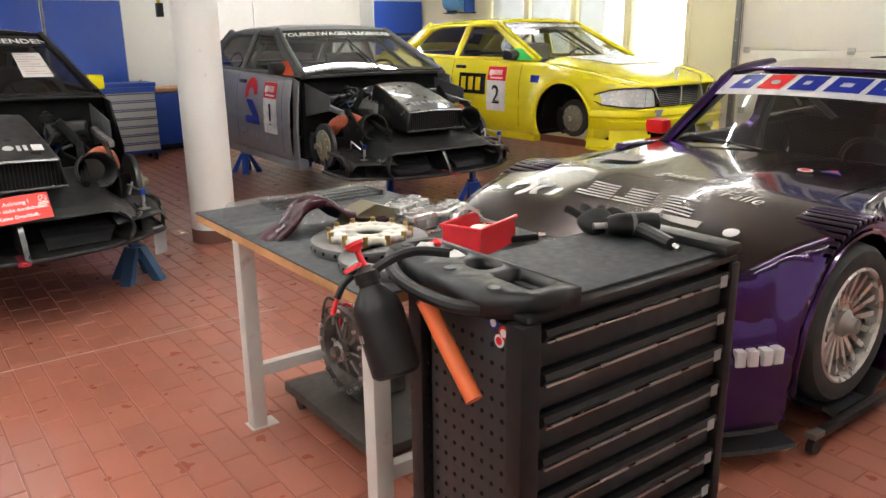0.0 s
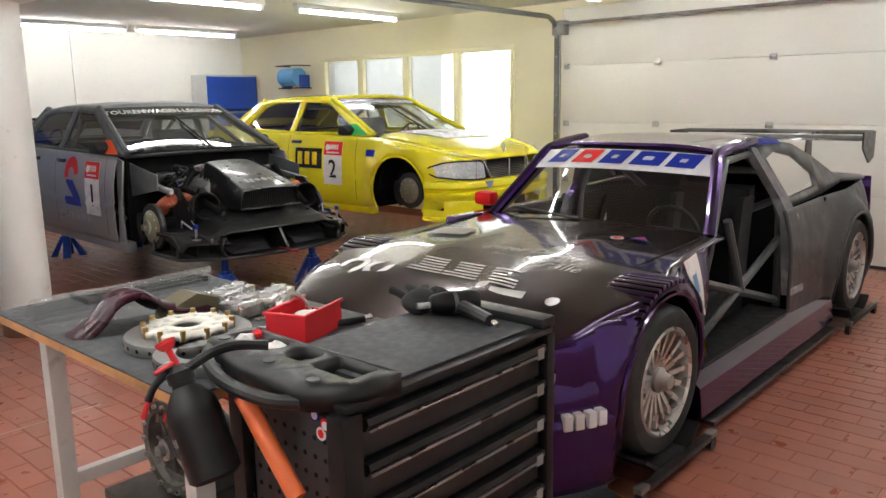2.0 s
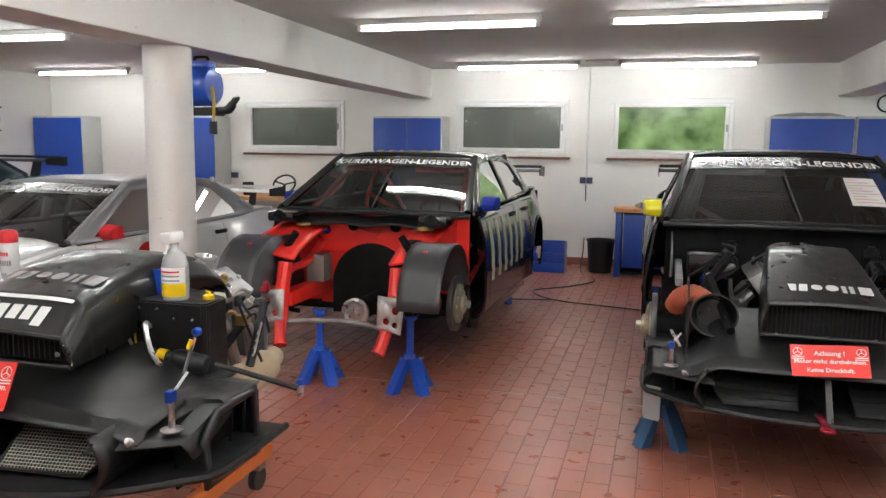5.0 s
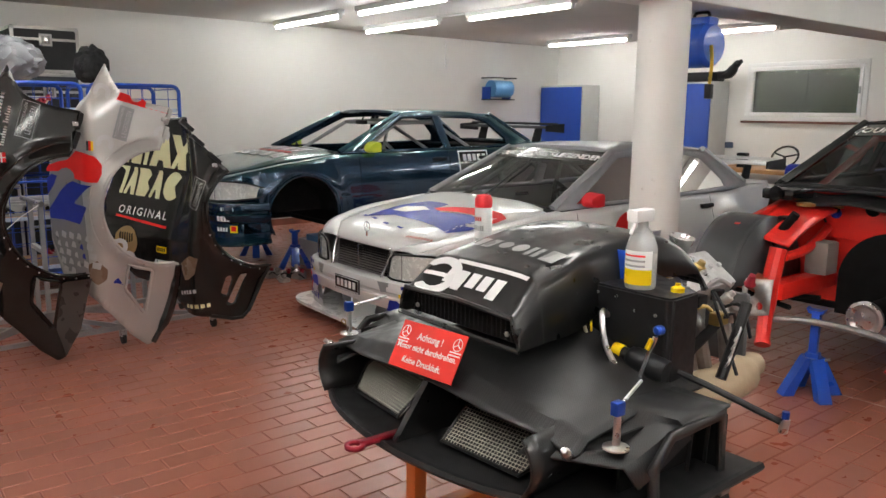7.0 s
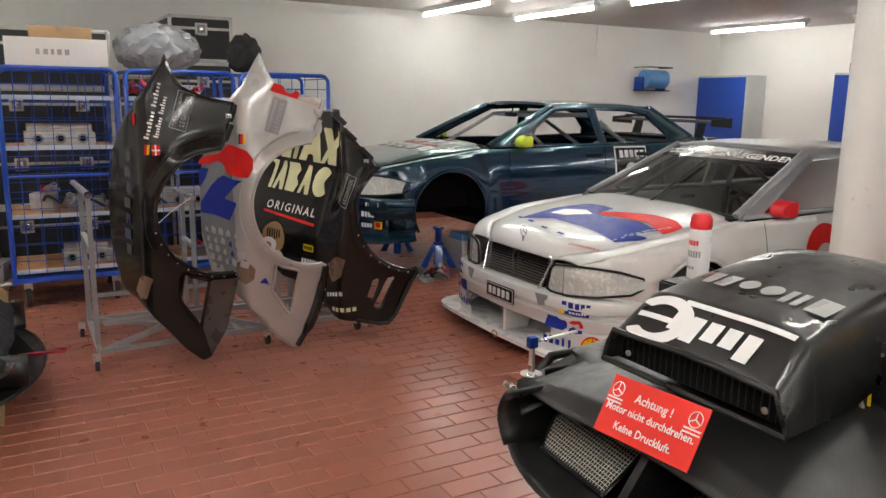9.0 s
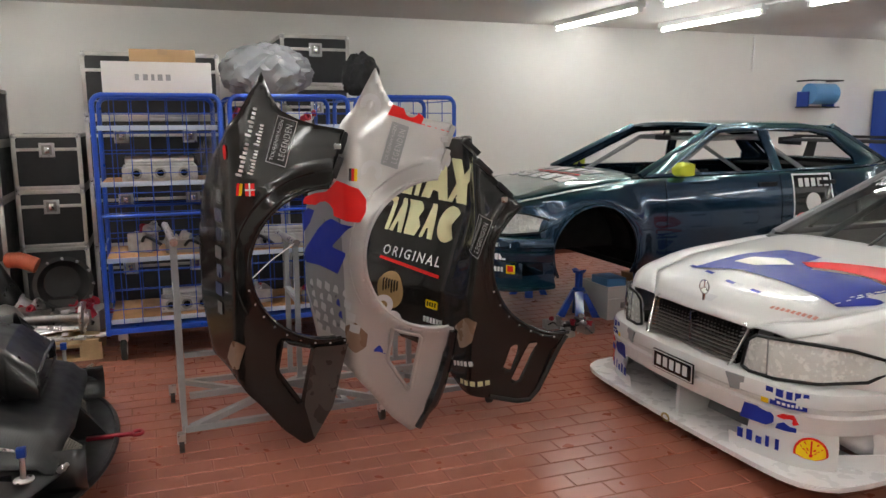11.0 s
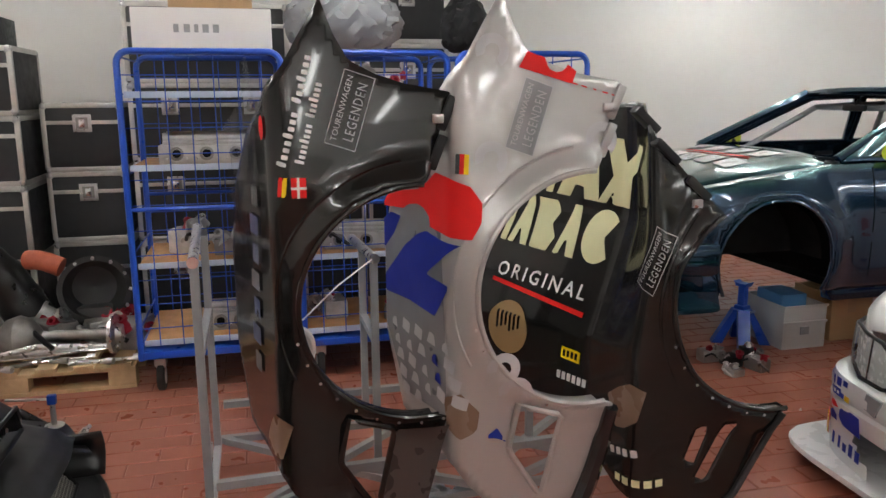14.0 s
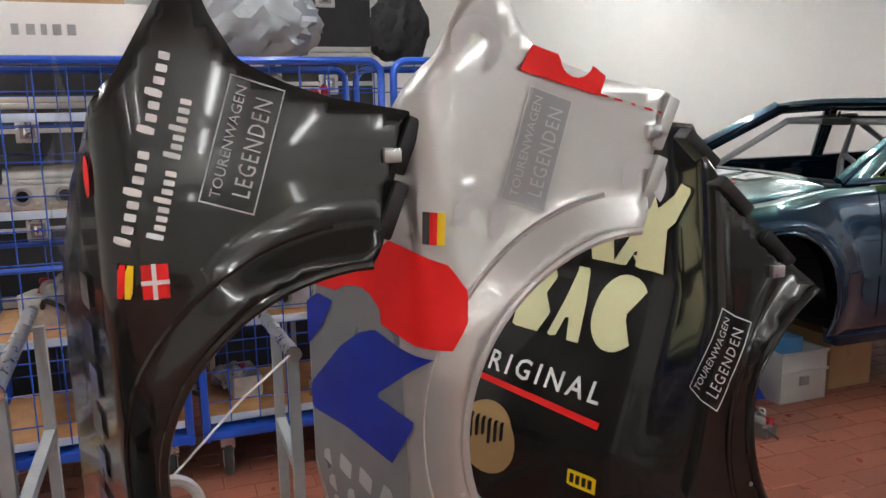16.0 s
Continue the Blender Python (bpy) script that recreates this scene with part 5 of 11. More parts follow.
        prism(bm, [(2.13 - abs(y) * 0.1, 0.275), (1.9, 0.275), (1.95, 0.11), (2.13 - abs(y) * 0.1, 0.11)], lambda a, b: (a, y - 0.011, b), lambda a, b: (a, y + 0.011, b))
        part("intake_rib", bm, paint, t)
    lipx = smooth_path([Vector((x, y, 0)) for x, y in ((1.72, 0.925), (1.95, 0.925), (2.10, 0.88), (2.17, 0.72), (2.19, 0.40), (2.20, 0.0))] + [Vector((x, -y, 0)) for x, y in ((2.19, 0.40), (2.17, 0.72), (2.10, 0.88), (1.95, 0.925), (1.72, 0.925))], 4)
    bm = B()
    ring2 = [(p.x, p.y) for p in lipx]
    prism(bm, ring2, lambda a, b: (a, b, 0.085), lambda a, b: (a, b, 0.108))
    bmesh.ops.bevel(bm, geom=[e for e in bm.edges if e.is_manifold and abs(e.verts[0].co.z - e.verts[1].co.z) < 1e-5], offset=0.007, segments=2, affect="EDGES")
    part("splitter", bm, lip or paint, t)
    for s in (1, -1):
        bm = B()
        prism(bm, [(1.70, 0.09), (1.95, 0.09), (1.90, 0.17), (1.72, 0.19)], lambda a, b: (a, s * (side_y(a, 0.2) + 0.045), b), lambda a, b: (a, s * (side_y(a, 0.2) + 0.052), b))
        part("splitter_fence", bm, lip or paint, t)
    bm = B()
    pts = [(2.20, 0.028 * math.cos(a), 0.095 + 0.018 * math.sin(a)) for a in np.linspace(0, 2 * math.pi, 16, endpoint=False)]
    tube(bm, pts, 0.005, 6, closed=True)
    part("tow_eye", bm, M_brass, t)
    if plate:
        bm = B()
        box(bm, 2.165, -0.16, 0.315, 2.175, 0.16, 0.415, 0.003)
        pl = part("plate", bm, M_gloss, t, "small black plate in a white rim")
        bm = B()
        for q in ((-0.155, 0.32, 0.155, 0.325), (-0.155, 0.405, 0.155, 0.41), (-0.155, 0.32, -0.15, 0.41), (0.15, 0.32, 0.155, 0.41)):
            box(bm, 2.1745, q[0], q[1], 2.1765, q[2], q[3])
        for q in bars(-0.125, 0.135, 0.34, 0.39, 5, 0.35):
            box(bm, 2.1745, q[0][0], q[0][1], 2.1765, q[2][0], q[2][1])
        part("plate_mark", bm, M_film, pl, smooth=False)

# ---- carbon front ends ----
M_mesh = mat("intake_mesh", (0.45, 0.43, 0.37), 0.45, metal=0.6, var=0.2, var_scale=20)


def engine(t, off, wrap=True):
    """Six-cylinder racing engine, its front towards +x, base at z = 0."""
    def P(name, bm, m, parent=None, label=""):
        return part(name, bm, m, parent or t, label, at=off if parent is None else None)
    bm = B()
    box(bm, -0.50, -0.16, 0.02, 0.0, 0.16, 0.26, 0.02)
    box(bm, -0.46, -0.20, -0.06, -0.04, 0.20, 0.03, 0.015)
    block = P("engine_block", bm, M_alu)
    for s in (1, -1):
        bm = B()
        q = pose(-0.25, s * 0.17, 0.30, 0, 0, 0) @ pose(0, 0, 0, -35 * s, 0, 0)
        box(bm, -0.25, -0.09, -0.08, 0.25, 0.09, 0.07, 0.02, q)
        head = P("cylinder_head", bm, M_alu)
        for i in range(9):
            bm = B()
            p = q @ Vector((-0.22 + 0.055 * i, 0.0, 0.07))
            cyl(bm, p, p + q.to_3x3() @ Vector((0, 0, 0.012)), 0.010, seg=8)
            part("bolt", bm, M_steel, head)
        for i in range(3):
            bm = B()
            p = Vector((-0.42 + 0.16 * i, s * 0.06, 0.36))
            lathe(bm, [(0.035, 0), (0.035, 0.07), (0.05, 0.10), (0.052, 0.10), (0.03, 0.03)], p, (0, s * 0.2, 1), 16)
            P("intake_trumpet", bm, M_steel)
        for i in range(3):
            bm = B()
            tube(bm, [(-0.40 + 0.16 * i, s * 0.25, 0.22), (-0.40 + 0.16 * i, s * 0.29, 0.17), (-0.41 + 0.15 * i, s * 0.30, 0.08), (-0.43 + 0.13 * i, s * 0.30, -0.02)], 0.026, 10, 4)
            P("exhaust_pipe", bm, M_dsteel)
    bm = B()
    tube(bm, [(-0.62, 0.30, -0.04), (-0.45, 0.33, -0.05), (-0.2, 0.33, -0.06), (-0.05, 0.30, -0.06)], [0.05, 0.075, 0.08, 0.06], 14, 5)
    P("wrapped_manifold", bm, M_wrap if wrap else M_dsteel, None, "heat wrapped exhaust manifold")
    for y, z, r in ((0.0, 0.08, 0.085), (0.13, 0.2, 0.045), (-0.13, 0.2, 0.045), (0.16, 0.06, 0.04)):
        bm = B()
        lathe(bm, [(r * 0.3, 0), (r, 0.004), (r * 0.93, 0.012), (r, 0.024), (r * 0.4, 0.028), (0, 0.03)], (0.002, y, z), (1, 0, 0), 20)
        P("pulley", bm, M_dsteel)
    random.seed(11)
    for i in range(22):
        bm = B()
        a = Vector((-0.5 + random.random() * 0.5, -0.22 + random.random() * 0.44, 0.18 + random.random() * 0.22))
        b = a + Vector((random.uniform(-0.14, 0.14), random.uniform(-0.14, 0.14), random.uniform(-0.02, 0.12)))
        tube(bm, [a, (a + b) / 2 + Vector((0, 0, random.uniform(0.0, 0.06))), b], random.choice([0.006, 0.009, 0.012]), 6, 3)
        P("engine_pipe", bm, random.choice([M_black, M_dsteel, M_steel, M_bluea, M_black]))
    for i in range(16):
        bm = B()
        p = Vector((-0.48 + random.random() * 0.46, random.uniform(-0.2, 0.2), 0.24 + random.random() * 0.14))
        if random.random() < 0.5:
            box(bm, p.x - 0.025, p.y - 0.02, p.z - 0.02, p.x + 0.025, p.y + 0.02, p.z + 0.03, 0.006)
        else:
            lathe(bm, [(0.012, 0), (0.024, 0.004), (0.024, 0.03), (0.014, 0.036), (0.014, 0.05), (0, 0.05)], p, (random.uniform(-1, 1), random.uniform(-1, 1), 0.6), 12)
        P("engine_fitting", bm, random.choice([M_alu, M_dsteel, M_black, M_brass, M_bluea]))


AIR_X = [-0.25, -0.27, -0.35, -0.385, -0.56, -0.70, -0.84, -0.97, -1.05, -1.11]
AIR_Z = [0.405, 0.425, 0.492, 0.508, 0.548, 0.572, 0.578, 0.555, 0.50, 0.40]
AIR_W = [0.238, 0.238, 0.228, 0.222, 0.210, 0.205, 0.215, 0.235, 0.25, 0.255]


BOX_X = [-0.25, -0.258, -0.30, -0.56, -0.84, -0.92, -0.95]
BOX_Z = [0.495, 0.506, 0.520, 0.605, 0.685, 0.68, 0.62]
BOX_W = [0.240, 0.240, 0.238, 0.215, 0.188, 0.182, 0.18]


def air_top(x, y, form):
    z, w = curve(form[0][::-1], form[1][::-1], x), curve(form[0][::-1], form[2][::-1], x)
    return z - 0.012 * (abs(y) / w) ** 4


def nose_end(t, off, sign=True, front_mark=True, pipes=True, lead=M_carbon, wide=1.09, boxy=False, print_mat=M_greyf, short=False):
    """The carbon nose: splitter, ducts, intake and air box. x forward from the lip, z from the splitter's underside."""
    form = (BOX_X, BOX_Z, BOX_W) if boxy else (AIR_X, AIR_Z, AIR_W)
    base_z = 0.345 if boxy else 0.315
    off_air = off @ Matrix.Diagonal((1, 1.09, 1, 1))
    rear = (lambda x: x if x > -0.32 else -0.32 + (x + 0.32) * 0.76) if short else (lambda x: x)
    foot_z = -0.05 if short else 0.016
    yo = 0.695 if short else 0.735
    off = off @ Matrix.Diagonal((1, wide, 1, 1))

    def P(name, bm, m, parent=None, label="", smooth=True):
        return part(name, bm, m, parent or t, label, smooth, off if parent is None else None)
    half = [(0.0, 0.0), (-0.012, 0.18), (-0.05, 0.36), (-0.13, 0.53), (-0.24, 0.66), (-0.34, 0.735), (-0.74, 0.735), (-0.74, 0.0)]
    plan = half + [(x, -y) for x, y in half[-2:0:-1]]
    bm = B()
    prism(bm, plan, lambda a, b: (a, b, 0.0), lambda a, b: (a, b, 0.016))
    P("splitter", bm, M_carbonm)
    bm = B()
    rim = smooth_path([(x, y, 0.012) for x, y in [(-0.74, -0.74)] + [(x, -y) for x, y in half[5:0:-1]] + half[0:6] + [(-0.74, 0.74)]], 3)
    tube(bm, rim, 0.013, 6)
    P("splitter_lip", bm, M_black)
    for s in (1, -1):
        # duct box on the outside with an open face
        bm = B()
        top = lambda u, v: Vector((rear(-0.10 - 0.64 * v + (-0.16 * u if v < 0.5 else -0.16 * u * (1 - v))), s * (0.44 + (yo - 0.44) * u), 0.125 + 0.075 * min(1, v * 1.8) - 0.05 * (u > 0.96) * (1 - v)))
        sheet(bm, top, 8, 10)
        thicken(P("duct_lid", bm, M_carbonm), 0.008)
        bm = B()
        out = [(-0.32, foot_z), (-0.30, 0.11), (-0.40, 0.185), (-0.72, 0.19), (-0.74, foot_z)]
        hole = [(-0.36, foot_z + 0.019), (-0.345, 0.10), (-0.42, 0.16), (-0.69, 0.165), (-0.705, foot_z + 0.019)]
        holed(bm, [(rear(a), b) for a, b in out], [[(rear(a), b) for a, b in hole]], lambda a, b: (a, s * yo, b))
        thicken(P("duct_mouth", bm, M_carbon), 0.012)
        bm = B()
        box(bm, rear(-0.73), s * 0.60 - 0.004, foot_z + 0.001, -0.30, s * 0.60 + 0.004, 0.17)
        box(bm, rear(-0.74), min(s * 0.44, s * (yo - 0.005)), foot_z + 0.001, rear(-0.74) + 0.01, max(s * 0.44, s * (yo - 0.005)), 0.17)
        P("duct_wall", bm, M_matt)
        for x in (-0.62, -0.54):
            bm = B()
            tube(bm, [(x, s * 0.64, 0.02), (x + 0.02, s * 0.66, 0.16)], 0.006, 6)
            P("duct_stay", bm, M_black)
        # stay with foot disc
        bm = B()
        lathe(bm, [(0.0, 0.0), (0.034, 0.0), (0.034, 0.004), (0.010, 0.008), (0.009, 0.10), (0, 0.10)], (-0.26, s * 0.62, 0.155), (0, 0, 1), 16)
        foot = P("stay_foot", bm, M_steel)
        bm = B()
        box(bm, -0.275, s * 0.62 - 0.012, 0.24, -0.245, s * 0.62 + 0.012, 0.275, 0.004)
        part("stay_joint", bm, M_bluea, foot)
        bm = B()
        tube(bm, [(-0.26, s * 0.62, 0.258), (-0.40, s * 0.58, 0.285)], 0.005, 6)
        part("stay_rod", bm, M_steel, foot)
        # intake: mesh panel in a frame
        Q = lambda a, b: Vector((-0.12 - 0.19 * (b - 0.03) / 0.15 - 0.10 * (a - 0.12), s * a, b))
        quad = [(0.11, 0.032), (0.40, 0.03), (0.45, 0.09), (0.37, 0.185), (0.09, 0.19)]
        bm = B()
        prism(bm, quad, lambda a, b: Q(a, b) - Vector((0.012, 0, 0)), lambda a, b: Q(a, b) - Vector((0.006, 0, 0)))
        core = P("radiator_core", bm, M_black)
        n = 22
        for i in range(0, n, 3 if boxy else 1):
            z = 0.04 + 0.142 * i / (n - 1)
            a0 = 0.11 - 0.02 * (z - 0.035) / 0.15
            a1 = 0.445 - (0.08 * (z - 0.09) / 0.095 if z > 0.09 else 0.045 * (0.09 - z) / 0.06)
            bm = B()
            tube(bm, [Q(a0, z), Q(a1, z)], 0.0013, 4)
            part("mesh_wire", bm, M_carbon if boxy else M_mesh, core)
        for i in range(0 if boxy else 30):
            a = 0.105 + 0.0115 * i
            z0 = 0.034 if a < 0.40 else 0.034 + 1.2 * (a - 0.40)
            z1 = 0.186 if a < 0.37 else 0.186 - 1.19 * (a - 0.37)
            if z1 > z0:
                bm = B()
                tube(bm, [Q(a, z0), Q(a - 0.012, z1)], 0.0011, 4)
                part("mesh_wire", bm, M_mesh, core)
        bm = B()
        tube(bm, [Q(a, b) for a, b in quad], 0.007, 6, closed=True)
        part("mesh_frame", bm, M_carbon, core)
        # mouth side wall
        bm = B()
        sheet(bm, lambda u, v: Vector((-0.075 - 0.27 * u, s * (0.485 - 0.03 * u + 0.04 * math.sin(math.pi * v)), 0.016 + 0.165 * v)), 6, 5)
        thicken(P("mouth_cheek", bm, M_carbon), 0.01)
        bm = B()
        lathe(bm, [(0.0, 0), (0.011, 0.0), (0.013, 0.025), (0.008, 0.03), (0.008, 0.045), (0.0, 0.047)], (-0.16, s * 0.555, 0.14), (0.7, s * 0.3, 0.6), 12)
        P("bonnet_pin", bm, M_steel)
    # bulkhead behind the mouth, centre fin
    bm = B()
    box(bm, -0.37, -0.47, 0.016, -0.36, 0.47, 0.19)
    P("mouth_back", bm, M_matt)
    bm = B()
    prism(bm, [(-0.03, 0.016), (-0.36, 0.016), (-0.36, 0.20), (-0.16, 0.195)], lambda a, b: (a, -0.012, b), lambda a, b: (a, 0.012, b))
    P("centre_fin", bm, M_carbon)
    # cowl over the intake
    def cowl(u, v):
        y = -0.56 + 1.12 * u
        k = abs(y)
        x0 = -0.125 - 0.16 * max(0, k - 0.28) ** 1.2 * 1.5
        x = x0 - (0.60 - 0.10 * k) * v
        ridge = 0.215 + 0.165 * v ** 0.9
        low = 0.155 + 0.04 * min(1, v * 2)
        if short:
            ridge += (0.185 + 0.03 * v - ridge) * min(1, k / 0.48) ** 1.5
            f = min(1, max(0, (k - 0.485) / 0.05))
        else:
            f = min(1, max(0, (k - 0.40) / 0.16))
            f = f * f * (3 - 2 * f)
        z = ridge * (1 - f) + low * f
        if v < 0.06:
            z -= 0.02
        return Vector((x, y, z))
    bm = B()
    sheet(bm, cowl, 40, 22)
    thicken(P("intake_cowl", bm, M_carbonm), 0.008)
    # air box
    bm = B()
    path = smooth_path([(x, z, w) for x, z, w in zip(*form)], 4)
    secs = []
    for p in path:
        x, z, w = p
        zb = base_z if x > -0.5 else base_z + 0.12 * min(1, (-0.5 - x) / 0.35)
        zb = min(zb, z - 0.03)
        r = min(0.022 if boxy else 0.05, (z - zb) * 0.45)
        sec = [(-w - 0.02, zb), (-w - 0.008, (z + zb) / 2)] + [(-w + r - r * math.cos(a), z - r + r * math.sin(a)) for a in np.linspace(0.2, math.pi / 2, 5)]
        sec += [(-w * 0.5, z + 0.006), (0, z + 0.008), (w * 0.5, z + 0.006)] + [(-a, b) for a, b in sec[::-1]]
        secs.append([bm.verts.new((x, a, b)) for a, b in sec])
    for a, b in zip(secs, secs[1:]):
        for i in range(len(a) - 1):
            bm.faces.new((a[i], a[i + 1], b[i + 1], b[i]))
    air = part("air_box", bm, lead, t, at=off_air)
    thicken(air, 0.006)
    bm = B()
    x, z, w = path[0]
    tz = form[1][0]
    loop = [(-w - 0.02, base_z), (-w - 0.004, (base_z + tz) / 2), (-w + 0.012, tz - 0.004), (0, tz + 0.006), (w - 0.012, tz - 0.004), (w + 0.004, (base_z + tz) / 2), (w + 0.02, base_z)]
    tube(bm, [(x, a, b) for a, b in loop], 0.008, 6, closed=True)
    part("intake_rim", bm, lead, air)
    bm = B()
    prism(bm, [(a * 0.97, b) for a, b in loop], lambda a, b: (x - 0.05, a, b), lambda a, b: (x - 0.045, a, b))
    part("intake_filter", bm, M_matt, air)
    for i in range(26):
        yy = -w + 0.01 + (2 * w - 0.02) * i / 25
        bm = B()
        tube(bm, [(x - 0.035, yy, base_z + 0.007), (x - 0.035, yy, tz - 0.007)], 0.0022, 4)
        part("filter_rib", bm, M_black, air)
    bm = B()
    bz, bw = form[1][-1], form[2][-1]
    tube(bm, [(form[0][-1], a, b) for a, b in ((-bw - 0.015, bz - 0.03), (-bw, bz), (0, bz + 0.01), (bw, bz), (bw + 0.015, bz - 0.03))], 0.012, 6)
    part("air_box_lip", bm, lead, air)
    # marks on the air box: plain shapes for the makers' names
    def deck(a, b, x0):
        x = x0 - b
        return Vector((x, -a, air_top(x, a, form) + 0.0115))
    ht = 0.05
    polys = []
    xs = 0.135
    for i, wd in enumerate((0.07, 0.04, 0.045, 0.016, 0.016)):
        xs -= wd + 0.01
        if i in (0,):
            polys += [[(xs, 0), (xs + 0.03, 0), (xs + 0.036, ht), (xs + 0.006, ht)], [(xs + 0.04, 0), (xs + 0.07, 0), (xs + 0.064, ht), (xs + 0.044, ht)]]
        elif i in (1, 2):
            polys += [circle(xs + wd / 2, ht * 0.38, wd / 2, 14)]
        else:
            polys += [rect(xs, 0, xs + wd, ht)]
    polys += [rect(xs - 0.062, -0.002, xs - 0.016, ht + 0.004)]
    for q in polys:
        bm = B()
        clipped(bm, [(a * 1.15, b * 1.3) for a, b in q], 0.009, lambda a, b: deck(a, -b, -0.41 if boxy else -0.515))
        part("printed_mark", bm, print_mat, air)
    if front_mark:
        for q, m in ((circle(0.085, 0.035, 0.065, 18, 40, 330) + circle(0.085, 0.035, 0.040, 14, 320, 50), M_film), (rect(0.045, 0.026, 0.13, 0.04), M_film), (rect(-0.14, -0.032, 0.06, -0.018), M_film)) + tuple((rect(0.035 - 0.034 * i, 0.004, 0.060 - 0.034 * i, 0.052 + 0.016 * (i in (1, 4))), M_film) for i in range(5)):
            bm = B()
            clipped(bm, [(a * 1.42 + 0.004, b * 0.88) for a, b in q], 0.007, lambda a, b: deck(a, -b, -0.325))
            part("printed_mark", bm, m, air)
    for y in (0.16, -0.16):
        bm = B()
        lathe(bm, [(0, 0), (0.008, 0), (0.008, 0.004), (0, 0.006)], (-0.272, y * 1.2, 0.345), (1, 0, 0), 8)
        part("rivet", bm, M_steel, air)
    if sign:
        q = off @ pose(-0.112, 0.005, 0.205, 3, -30, 0)
        bm = B()
        box(bm, -0.0015, -0.148, 0.0, 0.0015, 0.148, 0.145, 0.0)
        sg = part("warning_sign", bm, M_sign, t, "red card with white German warning text", at=q)
        F = lambda y0, z0: (lambda a, b: Vector((0.0035, y0 + a, z0 + b)))
        for text, size, y0, z0 in (("Achtung !", 0.030, 0.0, 0.105), ("Motor nicht durchdrehen.", 0.026, 0.0, 0.068), ("Keine Druckluft.", 0.027, 0.0, 0.028)):
            part("sign_text", lettering(text, size, F(y0, z0), bold=0.0006), M_film, sg, smooth=False)
        for y0 in (-0.12, 0.12):
            bm = B()
            tube(bm, [(0.003, y0 + 0.018 * math.cos(a), 0.112 + 0.018 * math.sin(a)) for a in np.linspace(0, 2 * math.pi, 20, endpoint=False)], 0.0014, 4, closed=True)
            for a in (90, 210, 330):
                tube(bm, [(0.003, y0, 0.112), (0.003, y0 + 0.018 * math.cos(radians(a)), 0.112 + 0.018 * math.sin(radians(a)))], 0.0016, 4)
            part("sign_emblem", bm, M_film, sg)
            for k in range(2):
                bm = B(); box(bm, 0.0016, y0 - 0.024, 0.078 + 0.009 * k, 0.003, y0 + 0.024, 0.082 + 0.009 * k)
                part("sign_bar", bm, M_film, sg)
    # tow hook
    bm = B()
    holed(bm, [(-0.12, -0.014), (0.05, -0.014)] + circle(0.085, 0.0, 0.03, 16, -145, 145) + [(0.05, 0.014), (-0.12, 0.014)], [circle(0.087, 0.0, 0.017, 14)], lambda a, b: (a, b - 0.03, 0.024))
    thicken(P("tow_hook", bm, M_redh), 0.012, 0)
    if pipes:
        # open brake ducts with orange elbows
        for s in (1, -1):
            bm = B()
            lathe(bm, [(0.10, 0.0), (0.108, 0.0), (0.10, -0.10), (0.075, -0.16), (0.0, -0.165), (0.0, -0.15), (0.068, -0.15), (0.092, -0.09), (0.10, 0.0)], (-0.42, s * 0.44, 0.385), (1, 0, 0.12), 24)
            P("duct_funnel", bm, M_carbon)
            bm = B()
            pts = [(-0.61, s * 0.45, 0.385), (-0.64, s * 0.46, 0.40), (-0.70, s * 0.52, 0.43), (-0.78, s * 0.57, 0.40), (-0.86, s * 0.60, 0.33)]
            sp = smooth_path(pts, 8)
            tube(bm, sp, [0.052 + 0.005 * (i % 2) for i in range(len(sp))], 12)
            P("brake_hose", bm, M_duct, None, "ribbed orange hose")
            bm = B()
            prism(bm, [(-0.42, 0.20), (-0.42, 0.36), (-0.62, 0.52), (-0.74, 0.52), (-0.74, 0.2)], lambda a, b: (a, s * 0.545, b), lambda a, b: (a, s * 0.553, b))
            P("side_panel", bm, M_carbon)
            bm = B()
            tube(bm, [(-0.40, s * 0.58, 0.22), (-0.47, s * 0.62, 0.28), (-0.52, s * 0.60, 0.22)], 0.007, 8)
            P("stay_bar", bm, M_steel)
    return air

# ---- the cars in their places ----
def stand(x, y, h, label="blue steel axle stand", m=None, turn=0):
    """Three-legged jack stand with a ratchet post."""
    t = thing("axle_stand", pose(x, y, 0, 0, 0, turn), label, "axle stand", "axle stands")
    col = m or M_bright
    for a in (45, 135, 225, 315):
        c, s = math.cos(radians(a)), math.sin(radians(a))
        bm = B()
        prism(bm, [(0.02, 0.22), (0.055, 0.22), (0.175, 0.0), (0.11, 0.0)], lambda p, q: (p * c - 0.036 * s, p * s + 0.036 * c, q), lambda p, q: (p * c + 0.036 * s, p * s - 0.036 * c, q))
        part("leg", bm, col, t)
    bm = B(); box(bm, -0.036, -0.036, 0.14, 0.036, 0.036, 0.245, 0.008)
    part("collar", bm, col, t)
    bm = B(); box(bm, -0.022, -0.022, 0.2, 0.022, 0.022, h - 0.03, 0.004)
    part("post", bm, col, t)
    bm = B(); prism(bm, [(-0.05, h), (-0.035, h - 0.03), (0.035, h - 0.03), (0.05, h), (0.03, h - 0.012), (-0.03, h - 0.012)], lambda p, q: (p, -0.03, q), lambda p, q: (p, 0.03, q))
    part("saddle", bm, col, t)
    bm = B(); tube(bm, [(0.03, 0, 0.2), (0.09, 0, 0.22)], 0.008, 6)
    part("lever", bm, M_steel, t)
    return t


